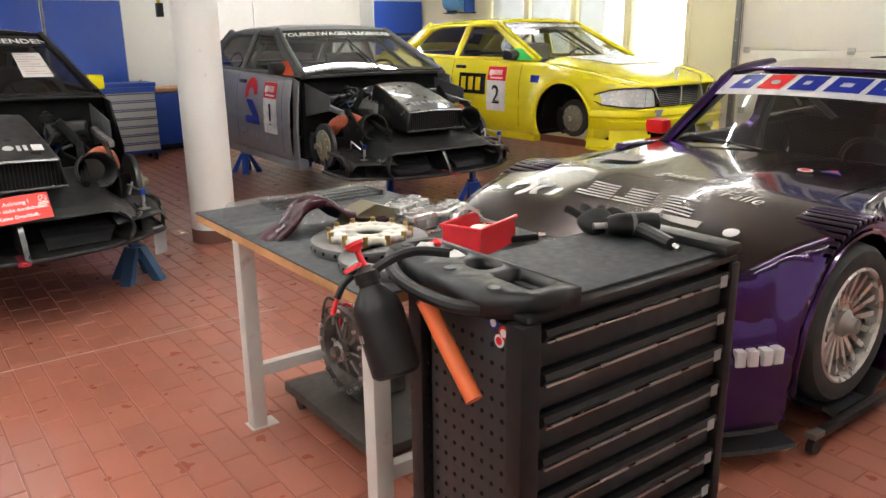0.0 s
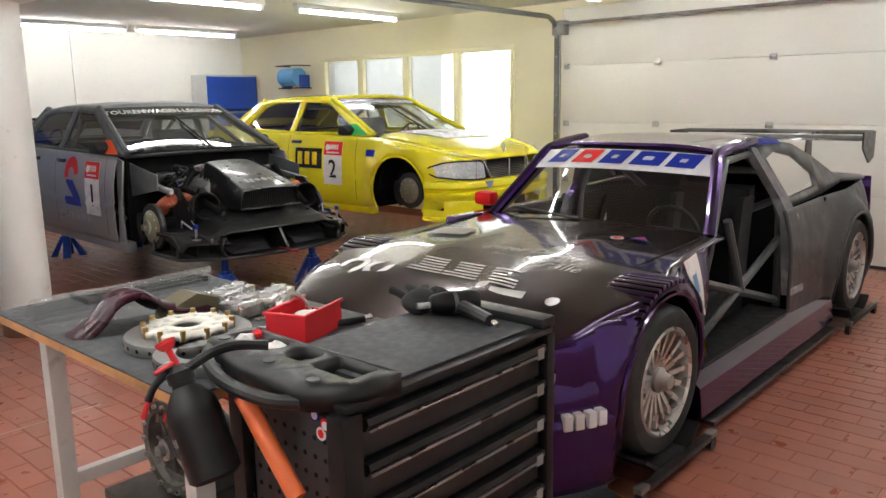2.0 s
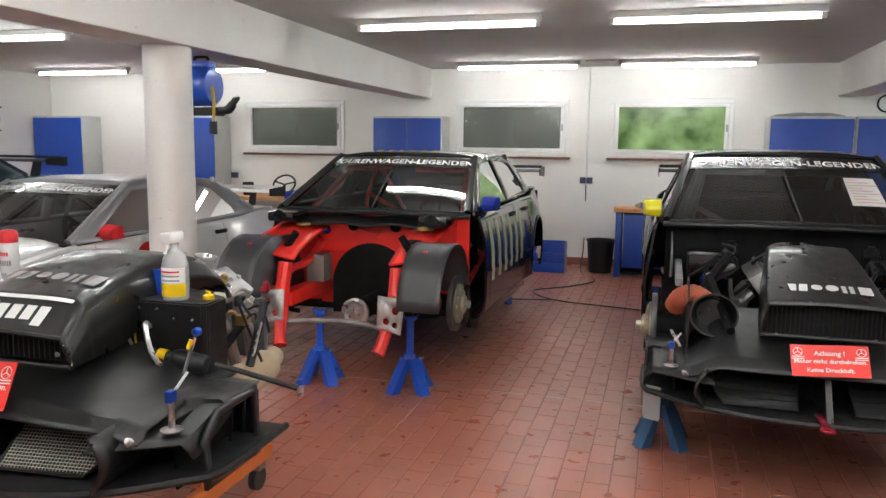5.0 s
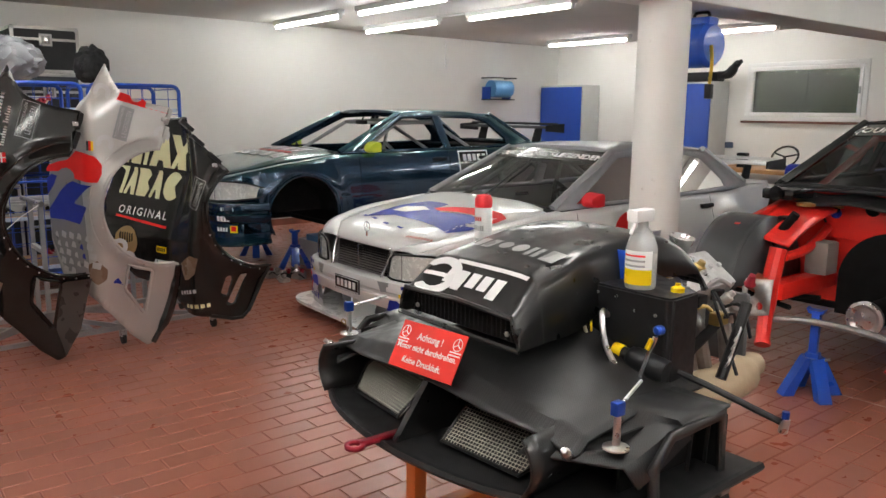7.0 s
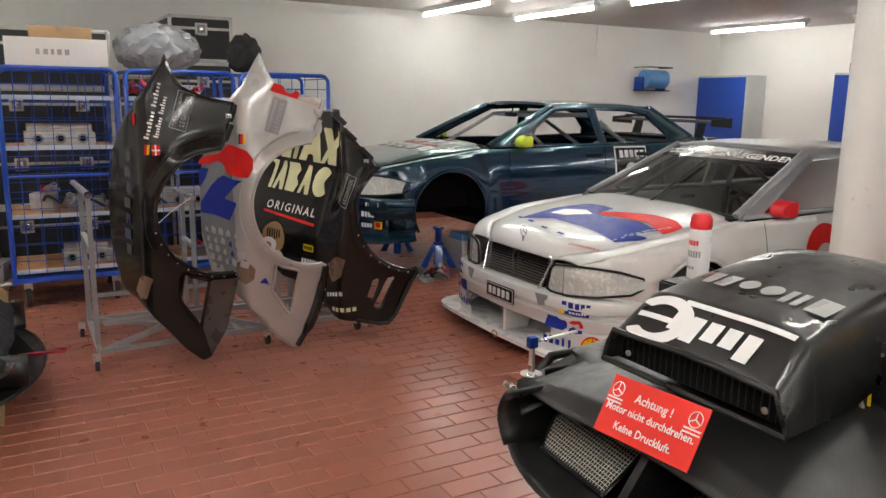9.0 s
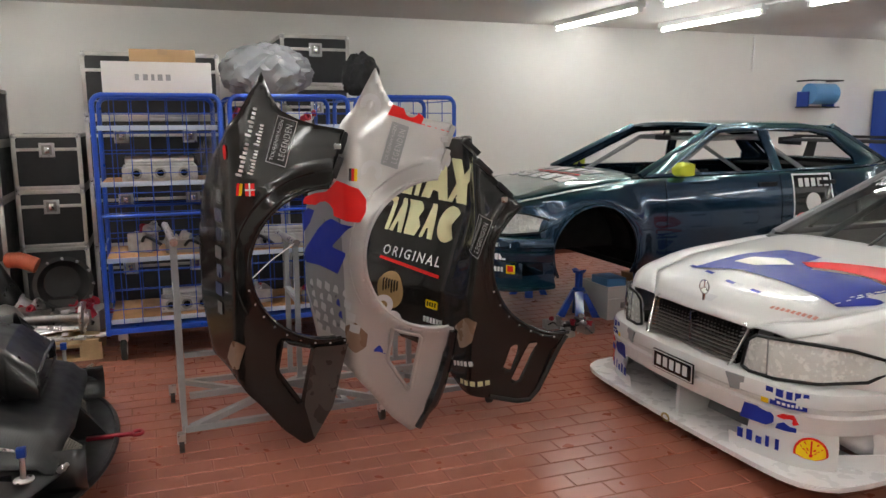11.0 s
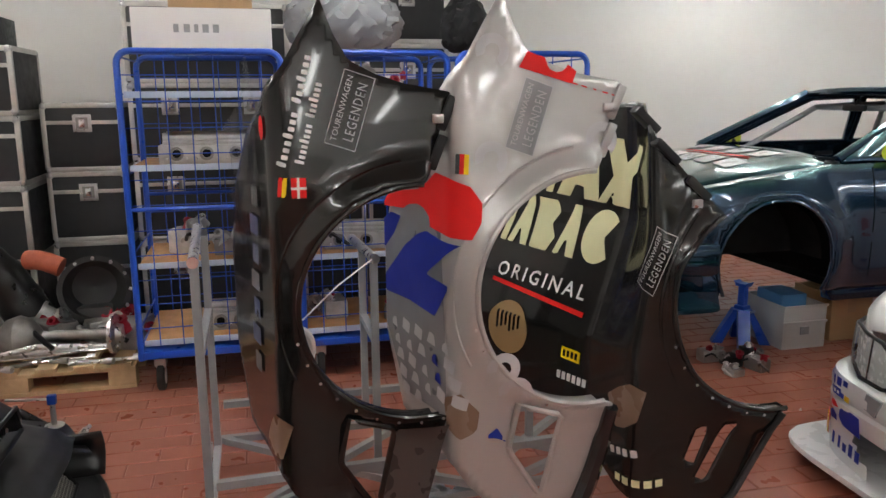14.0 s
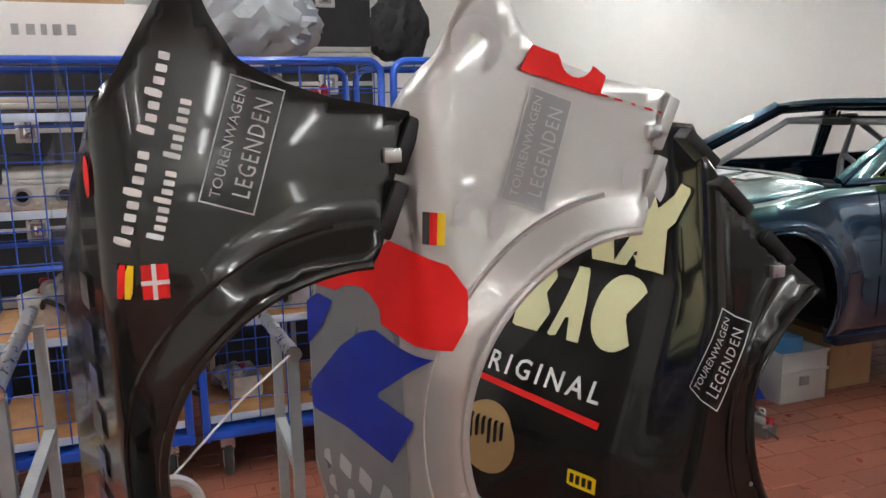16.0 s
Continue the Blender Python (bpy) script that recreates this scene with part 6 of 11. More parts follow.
def flap(t, s, m, x0=0.60, x1=0.44):
    """Coloured film on the foot of the windscreen pillar."""
    bm = B()
    pts = [(0.85, 0.872), (0.62, 0.985), (0.46, 0.985), (0.58, 0.872)]
    clipped(bm, pts, 0.02, lambda x, z: Vector((x, s * (cabin_side(x, z).y + 0.018), z)))
    part("pillar_film", bm, m, t)


def number_board(t, s, number, x=0.42):
    side_decal(t, "number_board", rect(x - 0.15, 0.34, x + 0.15, 0.80), M_film, s, "white board")
    side_decal(t, "board_head", rect(x - 0.148, 0.655, x + 0.148, 0.798), M_redf, s, "red sponsor field", 0.005)
    for q in ([circle(x + s * 0.09, 0.735, 0.035, 14)] + [rect(x + s * 0.045 - 0.012 - s * 0.03 * i, 0.715, x + s * 0.045 + 0.008 - s * 0.03 * i, 0.765) for i in range(5)] + [rect(x - 0.1, 0.675, x + 0.1, 0.69)]):
        side_decal(t, "board_mark", q, M_film, s, off=0.007, step=0.02)
    side_text(t, number, 0.27, x, 0.50, M_gloss, s, bold=0.004, name="start_number")


def swoosh(t, s, x, z, k, m1, m2):
    """Two-colour round sponsor emblem as plain shapes."""
    side_decal(t, "emblem_arc", [(x + s * a * k, z + b * k) for a, b in circle(0, 0.06, 0.16, 16, -20, 180) + circle(0, 0.05, 0.07, 12, 180, -20)], m1, s, off=0.004)
    side_decal(t, "emblem_wedge", [(x + s * a * k, z + b * k) for a, b in [(0.14, 0.0), (-0.02, -0.16), (0.17, -0.16), (0.17, -0.24), (-0.2, -0.24), (-0.2, -0.17), (-0.04, 0.0)]], m2, s, off=0.004)


# white and silver car
WHITE = saloon("white_silver_race_car", pose(-4.985, 6.18, 0.0, 0, 0, -90), M_wsilver, "white and silver saloon racing car on black wheels", wheels="fl fr rl rr", mirror=M_redp, rim=M_black, wing=M_wsilver, roof=M_silver, pillar=M_silver)
front_end(WHITE, M_wsilver, True, lip=M_film, dark=M_mgrey)
screen_text(WHITE)


def bonnet_z(x, y):
    w = curve([0.9, 1.5, 1.85, 2.03], [0.715, 0.695, 0.60, 0.36], x)
    s = y / w
    return curve(TOP_X, TOP_Z, x) + 0.045 * (1 - s ** 4) * min(1, (2.08 - x) / 0.75) + 0.01 * (1 - s ** 4)


def bonnet_decal(t, poly, m, name="bonnet_graphic", off=0.004, step=0.04):
    bm = B()
    off += 0.002
    clipped(bm, poly, step, lambda x, y: Vector((x + 0.03 * (1 - (y / 0.7) ** 2) * (x - 0.9) / 1.13, y, bonnet_z(x, y) + off)))
    part(name, bm, m, t)


bonnet_decal(WHITE, [(1.75, -0.40), (1.60, -0.36), (1.45, -0.31), (1.29, -0.19), (1.28, -0.05), (1.30, 0.07), (1.43, 0.07), (1.47, 0.20), (1.62, -0.06)], M_bluef, step=0.025)
bonnet_decal(WHITE, [(1.58, -0.26), (1.48, -0.22), (1.42, -0.07), (1.47, 0.06), (1.57, -0.11)], M_wsilver, off=0.0055, step=0.025)
bonnet_decal(WHITE, [(1.65, -0.12), (1.47, 0.20), (1.42, 0.45), (1.44, 0.57), (1.42, 0.64), (1.59, 0.57), (1.55, 0.66), (1.60, 0.66), (1.73, 0.57), (1.70, 0.44), (1.66, 0.16)], M_bluef, step=0.025)
bonnet_decal(WHITE, [(1.42, 0.05), (1.35, 0.16), (1.26, 0.41), (1.24, 0.57), (1.28, 0.67), (1.40, 0.685), (1.46, 0.68), (1.44, 0.60), (1.41, 0.51), (1.42, 0.32), (1.46, 0.14)], M_redf, off=0.006, step=0.025)
for x0, x1 in ((1.72, 1.34), (1.63, 1.38)):
    bonnet_decal(WHITE, [(x0, 0.545), (x0 + 0.012, 0.55), (x1 + 0.012, 0.64), (x1, 0.635)], M_film, off=0.009, step=0.012)
for k in range(9):
    bonnet_decal(WHITE, rect(1.885 - 0.004 * k, 0.36 + 0.026 * k, 1.905 - 0.004 * k, 0.378 + 0.026 * k), mat_once("pale_red_print", (0.60, 0.25, 0.20), 0.4), off=0.007, step=0.012)
for x, y in ((1.72, -0.43), (1.74, -0.27), (1.78, -0.06), (1.80, 0.14)):
    bonnet_decal(WHITE, [(x, y), (x + 0.022, y), (x + 0.03, y + 0.07), (x + 0.008, y + 0.07)], M_bluef, off=0.007, step=0.02)
random.seed(3)
for i in range(12):
    x, y = 0.98 + random.random() * 0.95, -0.5 + random.random() * 1.0
    bonnet_decal(WHITE, [(x, y), (x + 0.05, y + 0.02), (x + 0.05, y + 0.09), (x, y + 0.08)], mat_once("light_grey_print", (0.58, 0.58, 0.59), 0.35), off=0.0025, step=0.02)
for s in (1, -1):
    swoosh(WHITE, s, 0.12, 0.52, 1.3, M_redf, M_bluef)
# marks on the bumper corners


def corner_decal(t, a0, a1, z0, z1, m, s, off=0.018, cuts=None):
    """A field on the bumper's corner, by its distance from the car's middle."""
    P = [(2.15, 0.0), (2.145, 0.2), (2.125, 0.45), (2.07, 0.66), (1.98, 0.775), (1.85, 0.83), (1.70, 0.855)]
    bm = B()

    def fn(u, v):
        a = a0 + (a1 - a0) * u
        k = a * 6
        i = min(int(k), 5)
        f = k - i
        x = P[i][0] + (P[i + 1][0] - P[i][0]) * f
        y = P[i][1] + (P[i + 1][1] - P[i][1]) * f
        n = Vector((0.6 + (1 - a) * 0.8, 0.1 + a, 0)).normalized()
        return Vector((x + n.x * off, s * (y + n.y * off), z0 + (z1 - z0) * v))
    sheet(bm, fn, 8, 2)
    return part("sponsor_mark", bm, m, t)


def corner_shape(t, poly, m, s, off=0.017):
    """A cut mark on the bumper's corner, drawn by (place along the bumper, height)."""
    P = [(2.15, 0.0), (2.145, 0.2), (2.125, 0.45), (2.07, 0.66), (1.98, 0.775), (1.85, 0.83), (1.70, 0.855)]

    def fn(a, z):
        k = max(0.0, a * 6)
        i = min(int(k), 5)
        f = k - i
        n = Vector((0.6 + (1 - a) * 0.8, 0.1 + a, 0)).normalized()
        return Vector((P[i][0] + (P[i + 1][0] - P[i][0]) * f + n.x * off, s * (P[i][1] + (P[i + 1][1] - P[i][1]) * f + n.y * off), z))
    bm = B()
    clipped(bm, poly, 0.014, fn)
    return part("sponsor_mark", bm, m, t)


for s in (1, -1):
    for i in range(5):
        corner_decal(WHITE, 0.42 + 0.036 * i, 0.446 + 0.036 * i, 0.405, 0.44, M_bluef, s)
    corner_decal(WHITE, 0.405, 0.432, 0.362, 0.394, M_yelf, s)
    corner_decal(WHITE, 0.437, 0.585, 0.364, 0.396, M_bluef, s)
    for i in range(6):
        corner_decal(WHITE, 0.462 + 0.018 * i, 0.474 + 0.018 * i, 0.374, 0.386, M_film, s, 0.020)
    corner_shape(WHITE, [(0.345, 0.335), (0.425, 0.337), (0.455, 0.315), (0.455, 0.285), (0.43, 0.262), (0.33, 0.262)], M_bluef, s)
    corner_shape(WHITE, [(0.462, 0.262), (0.545, 0.264), (0.545, 0.284), (0.515, 0.286), (0.49, 0.300), (0.468, 0.285)], M_bluef, s)
    corner_shape(WHITE, [(0.462, 0.318), (0.485, 0.338), (0.54, 0.340), (0.565, 0.325), (0.56, 0.305), (0.53, 0.292), (0.52, 0.302), (0.53, 0.314), (0.51, 0.322), (0.485, 0.310)], M_redf, s)
    for i, h in enumerate((0.045, 0.05, 0.034, 0.05, 0.05)):
        corner_decal(WHITE, 0.325 + 0.035 * i, 0.347 + 0.035 * i - 0.008 * (i > 2), 0.165, 0.165 + h, M_bluef, s)
    fan = lambda k, c=(0.615, 0.165): [(c[0] - 0.025 * k, c[1] - 0.008 * k)] + [(c[0] + 0.078 * k * math.cos(radians(q)), c[1] + 0.02 + 0.072 * k * math.sin(radians(q))) for q in range(190, -20, -14)] + [(c[0] + 0.025 * k, c[1] - 0.008 * k)]
    corner_shape(WHITE, fan(1.0), M_redf, s)
    corner_shape(WHITE, fan(0.86), M_yelf, s, 0.019)
    for q in (35, 60, 90, 120, 145):
        c, d = math.cos(radians(q)), math.sin(radians(q))
        corner_shape(WHITE, [(0.615 - 0.004 * d, 0.17 + 0.004 * c), (0.615 + 0.062 * c - 0.004 * d, 0.185 + 0.058 * d), (0.615 + 0.062 * c + 0.004 * d, 0.185 + 0.058 * d - 0.004 * c), (0.615 + 0.004 * d, 0.17)], M_redf, s, 0.021)

# teal shell
TEAL = saloon("teal_race_car", pose(-7.70, 6.04, 0.28, 0, 0, -90), M_teal, "dark teal saloon racing car shell without wheels or glass", glazed=False, mirror=M_lime, seat=False)
front_end(TEAL, M_teal, False)
for q in bars(-0.5, 0.55, 1.28, 1.46, 5, 0.2):
    bonnet_decal(TEAL, [(q[0][1] + 0.02 * i2, p) for i2, p in enumerate((q[0][0], q[1][0]))] + [(q[2][1], q[1][0]), (q[2][1] - 0.02, q[0][0])], M_film, step=0.03)
for q in bars(-0.45, 0.5, 1.02, 1.17, 4, 0.22):
    bonnet_decal(TEAL, [(q[0][1], q[0][0]), (q[0][1], q[1][0]), (q[2][1], q[1][0] - 0.04), (q[2][1], q[0][0] + 0.03)], M_film, step=0.03)
bonnet_decal(TEAL, rect(1.21, -0.3, 1.24, 0.4), M_redf, step=0.02)
for s in (1, -1):
    side_decal(TEAL, "sponsor_field", rect(-0.98, 0.50, -0.56, 0.86), M_film, s, "white framed sponsor field")
    side_decal(TEAL, "sponsor_field_inside", rect(-0.965, 0.515, -0.575, 0.845), M_gloss, s, off=0.005)
    for q in bars(-0.94, -0.60, 0.75, 0.82, 5, 0.3) + [circle(-0.77, 0.62, 0.08, 18)]:
        side_decal(TEAL, "sponsor_bar", q, M_film, s, off=0.007, step=0.02)
    for i in range(5):
        corner_decal(TEAL, 0.50 + 0.03 * i, 0.52 + 0.03 * i, 0.385, 0.415, M_film, s)
    for i in range(4):
        corner_decal(TEAL, 0.46 + 0.035 * i, 0.488 + 0.035 * i, 0.29, 0.335, M_film, s)
        corner_decal(TEAL, 0.46 + 0.03 * i, 0.482 + 0.03 * i, 0.20, 0.235, M_film, s)
    corner_decal(TEAL, 0.60, 0.68, 0.19, 0.255, M_yelf, s)
    corner_decal(TEAL, 0.612, 0.668, 0.205, 0.25, M_redf, s, 0.021)
for x, y in ((-7.25, 4.80), (-8.15, 4.80), (-7.3, 7.2), (-8.1, 7.2)):
    stand(x, y, 0.395, turn=20)

# yellow car
YEL = saloon("yellow_race_car", pose(6.26, 6.7, 0.37, 0, 0, -90), M_yellow, "bright yellow saloon racing car with the wheels off", hubs="fr fl rr rl", mirror=M_black)
front_end(YEL, M_yellow, False)
screen_text(YEL)
for s in (1, -1):
    number_board(YEL, s, "2", 0.34)
    side_decal(YEL, "sponsor_field", rect(-0.30, 0.50, 0.16, 0.72), M_gloss, s, "black sponsor field")
    for q in bars(-0.26, 0.12, 0.54, 0.68, 3, 0.35):
        side_decal(YEL, "sponsor_bar", q, M_yelf, s, off=0.005)
    flap(YEL, s, M_green)
    side_decal(YEL, "wing_badge", rect(0.86, 0.66, 1.0, 0.73), M_bluef, s)
bonnet_decal(YEL, [(0.98, -0.45), (1.5, -0.30), (1.5, 0.45), (0.98, 0.45)], M_film)
part("bonnet_number", lettering("2", 0.22, lambda a, b: Vector((1.22 + b, a - 0.05, bonnet_z(1.22 + b, a) + 0.010)), bold=0.004), M_gloss, YEL, smooth=False)
for x, y in ((5.8, 5.15), (6.6, 5.15), (5.8, 8.0), (6.6, 8.0)):
    stand(x, y, 0.485, turn=30)

# grey car, stripped
SIL = saloon("silver_race_car", pose(3.80, 7.0, 0.31, 0, 0, -92), M_silver, "grey saloon racing car with its front end stripped", nose=False, hubs="fl fr rr rl", roof=M_mgrey, pillar=M_dgrey, mirror=M_black)
screen_text(SIL)
for s in (1, -1):
    number_board(SIL, s, "1", 0.40)
    swoosh(SIL, s, -0.05, 0.62, 0.95, M_redf, M_bluef)
    flap(SIL, s, M_neon)
    for i in range(6):
        side_decal(SIL, "sponsor_bar", rect(-0.35 + 0.12 * i, 0.27, -0.27 + 0.12 * i, 0.33), M_greyf, s)
nose_end(SIL, pose(2.10, 0, 0.10), sign=False, front_mark=False, boxy=True)
engine(SIL, pose(1.30, 0, 0.28), False)
for x, y in ((3.40, 5.36), (4.29, 5.36), (3.4, 8.4), (4.2, 8.4)):
    stand(x, y, 0.425, turn=15)

# black car, stripped
BLK = saloon("black_race_car", pose(0.53, 6.52, 0.29, 0, 0, -90), M_gloss, "black saloon racing car with its front end stripped", nose=False, hubs="fl fr rr rl", mirror=M_yellow)
screen_text(BLK)
nose_end(BLK, pose(2.16, 0, 0.10), sign=True, front_mark=False, boxy=True, print_mat=M_film)
engine(BLK, pose(1.30, 0, 0.30), False)
bm = B()
sheet(bm, lambda u, v: glass_xyz(WS0, WS1, 0.74 + 0.14 * u + 0.02 * v, 0.24 + 0.40 * v, 0.05) + Vector((0.008, 0, 0.012)), 4, 4)
pp = part("paper_note", bm, M_paper, BLK, "printed paper note behind glass")
for k in range(9):
    bm = B()
    sheet(bm, lambda u, v: glass_xyz(WS0, WS1, 0.76 + (0.06 + 0.04 * (k % 3)) * u, 0.60 - 0.04 * k + 0.008 * v, 0.05) + Vector((0.011, 0, 0.015)), 2, 1)
    part("note_line", bm, mat_once("red_print", (0.55, 0.25, 0.24), 0.8), pp)
for x, y in ((-0.17, 5.03), (1.23, 5.04), (0.1, 8.0), (0.95, 8.0)):
    stand(x, y, 0.41, "dark blue steel axle stand with a white label", mat_once("slate_blue_paint", (0.03, 0.09, 0.20), 0.5))

# plates hanging from the corners of the black car's splitter
for s in (1, -1):
    bm = B()
    prism(bm, [(0.715, 0.13), (0.80, 0.13), (0.80, -0.035), (0.792, -0.045), (0.722, -0.045), (0.715, -0.035)], lambda a, b: (1.875 - 0.5 * (a - 0.715), s * a, b), lambda a, b: (1.869 - 0.5 * (a - 0.715), s * a, b))
    cp = part("corner_plate", bm, M_mgrey, BLK, "grey metal plate under the splitter's corner")
    bm = B()
    prism(bm, [(1.78, 0.13), (1.52, 0.13), (1.60, 0.06), (1.78, 0.0)], lambda a, b: (a, s * 0.803, b), lambda a, b: (a, s * 0.809, b))
    part("side_skirt", bm, M_dgrey, cp)

# front bay shared by the two stripped cars
for C in (SIL, BLK):
    for s in (1, -1):
        bm = B()
        tube(bm, [(0.83, s * 0.50, 0.62), (1.35, s * 0.48, 0.60), (1.78, s * 0.40, 0.42)], 0.022, 8)
        tube(bm, [(0.83, s * 0.52, 0.28), (1.40, s * 0.44, 0.26), (1.80, s * 0.40, 0.36)], 0.022, 8)
        tube(bm, [(1.35, s * 0.48, 0.60), (1.40, s * 0.44, 0.26)], 0.02, 8)
        part("front_frame", bm, M_matt, C)
        bm = B()
        box(bm, 0.90, min(s * 0.34, s * 0.60), 0.56, 1.10, max(s * 0.34, s * 0.60), 0.72, 0.025)
        part("bay_box", bm, M_gloss, C)
        bm = B()
        prism(bm, [(0.83, 0.80), (1.3, 0.72), (1.3, 0.60), (0.83, 0.52)], lambda a, b: (a, s * 0.68, b), lambda a, b: (a, s * 0.688, b))
        part("inner_wing", bm, M_dgrey, C)
        bm = B()
        box(bm, 0.95, s * 0.645 - 0.02, 0.60, 1.38, s * 0.645 + 0.02, 0.645, 0.012, pose(0, 0, 0.14, 0, 7, 0))
        part("bay_tube", bm, M_bare, C, "dull bare metal tube")
        bm = B()
        prism(bm, [(0.80, 0.13), (0.80, 0.85), (0.94, 0.82), (0.96, 0.5), (0.92, 0.13)], lambda a, b: (a, s * (side_y(0.8, b) - 0.005), b), lambda a, b: (a, s * (side_y(0.8, b) - 0.02), b))
        part("wing_edge", bm, M_silver if C is SIL else M_gloss, C)
    random.seed(8)
    for i in range(16):
        bm = B()
        a = Vector((random.uniform(0.86, 1.25), random.uniform(-0.5, 0.5), random.uniform(0.55, 0.78)))
        tube(bm, [a, a + Vector((random.uniform(0, 0.2), random.uniform(-0.1, 0.1), random.uniform(-0.1, 0.06))), a + Vector((random.uniform(0.1, 0.35), random.uniform(-0.2, 0.2), random.uniform(-0.2, 0.0)))], random.choice((0.007, 0.012, 0.016)), 6, 3)
        part("bay_hose", bm, random.choice((M_black, M_black, M_dsteel, M_bluea)), C)
    for y in (-0.35, 0.38):
        bm = B()
        lathe(bm, [(0.0, 0), (0.035, 0), (0.038, 0.02), (0.038, 0.05), (0.02, 0.06), (0.02, 0.075), (0, 0.075)], (0.98, y, 0.70), (0, 0, 1), 16)
        part("fluid_reservoir", bm, M_matt, C)

# car with the bare red engine bay
RED = saloon("red_bay_race_car", pose(-2.25, 6.92, 0.25, 0, 0, -90), M_gloss, "black and green saloon racing car with a bare red engine bay", nose=False, inner=M_red, mirror=M_bluef, hubs="fl fr rr rl")
screen_text(RED)
part("roof_bars", lettering("IIIIII", 0.11, lambda a, b: Vector((0.125 + b * 0.3, a, 1.297 + b * 0.12)), bold=0.012, spacing=2.2, shear=0.4), M_yelf, RED, smooth=False)
for s in (1, -1):
    for i in range(6):
        x = 0.62 - 0.24 * i
        side_decal(RED, "side_stripe", [(x, 0.36), (x - 0.10, 0.36), (x - 0.06, 0.80), (x + 0.03, 0.80)], mat_once("pale_green_film", (0.42, 0.50, 0.28), 0.35), s)
    # bay sides, strut towers, rails
    bm = B()
    prism(bm, [(0.83, 0.83), (1.55, 0.68), (1.60, 0.42), (1.52, 0.34), (1.2, 0.60), (0.83, 0.62)], lambda a, b: (a, s * 0.60, b), lambda a, b: (a, s * 0.63, b))
    part("bay_side", bm, M_red, RED, "red painted bay side")
    bm = B()
    sheet(bm, lambda u, v: Vector((0.84 + 0.62 * u, s * (0.34 + 0.27 * v), 0.80 - 0.17 * u - 0.05 * (1 - v) + 0.03 * math.sin(math.pi * u))), 10, 6)
    thicken(part("strut_tower", bm, M_red, RED), 0.02)
    for x, y in ((1.05, 0.46), (1.28, 0.45)):
        bm = B()
        lathe(bm, [(0.03, 0), (0.055, 0), (0.055, 0.015), (0.03, 0.02)], (x, s * y, 0.82 - 0.17 * (x - 0.84) / 0.62), (0, 0, 1), 16)
        part("strut_ring", bm, M_brass if x < 1.1 else M_matt, RED)
    bm = B()
    box(bm, 0.83, min(s * 0.33, s * 0.42), 0.26, 1.50, max(s * 0.33, s * 0.42), 0.36, 0.015)
    part("chassis_rail", bm, M_red, RED)
    bm = B()
    tube(bm, [(1.45, s * 0.40, 0.55), (1.52, s * 0.40, 0.32), (1.62, s * 0.36, 0.10), (1.66, s * 0.34, 0.03)], [0.05, 0.05, 0.04, 0.045], 10, 3)
    part("front_leg", bm, M_red, RED)
    bm = B()
    holed(bm, [(1.46, 0.16), (1.62, 0.20), (1.62, 0.40), (1.44, 0.38)], [circle(1.50, 0.31, 0.026, 12), circle(1.56, 0.24, 0.022, 12), circle(1.50, 0.22, 0.02, 12)], lambda a, b: (1.63 + 0.12 * (0.3 - b), s * (0.42 - (a - 1.53)), b))
    thicken(part("bracket_plate", bm, M_alu, RED), 0.008)
    # grey wheel-house liner
    bm = B()
    sheet(bm, lambda u, v: Vector((AX + 0.03 + 0.40 * math.cos(radians(8 + 165 * u)), s * (0.50 + 0.27 * v), 0.28 + 0.44 * math.sin(radians(8 + 165 * u)))), 18, 6)
    vs = [(AX + 0.03 + 0.40 * math.cos(radians(8 + 165 * u)), 0.28 + 0.44 * math.sin(radians(8 + 165 * u))) for u in np.linspace(0, 1, 19)]
    bm.faces.new([bm.verts.new((a, s * 0.50, b)) for a, b in vs])
    thicken(part("wheel_liner", bm, mat_once("grey_liner", (0.036, 0.037, 0.039), 0.42), RED, "grey plastic wheel-house liner"), 0.008)
    bm = B()
    sp = smooth_path([(1.55, s * 0.40, 0.33), (1.45, s * 0.55, 0.34), (1.38, s * 0.66, 0.32)], 8)
    tube(bm, sp, [0.055 + 0.005 * (i % 2) for i in range(len(sp))], 12)
    part("brake_hose", bm, M_duct, RED)
    bm = B()
    box(bm, 0.95, min(s * 0.46, s * 0.66), 0.80, 1.22, max(s * 0.46, s * 0.66), 0.87, 0.02)
    cyl(bm, (1.225, s * 0.56, 0.84), (1.235, s * 0.56, 0.84), 0.045, seg=16)
    part("intake_snorkel", bm, M_gloss, RED)
bm = B()
box(bm, 0.835, -0.62, 0.56, 0.86, 0.62, 0.84, 0.005)
part("firewall", bm, M_red, RED, "red painted firewall")
bm = B()
prism(bm, circle(0, 0.32, 0.31, 24, 0, 180) + [(-0.31, 0.1), (0.31, 0.1)], lambda a, b: (0.865, a, b), lambda a, b: (0.875, a, b))
part("tunnel_mouth", bm, M_matt, RED)
random.seed(77)
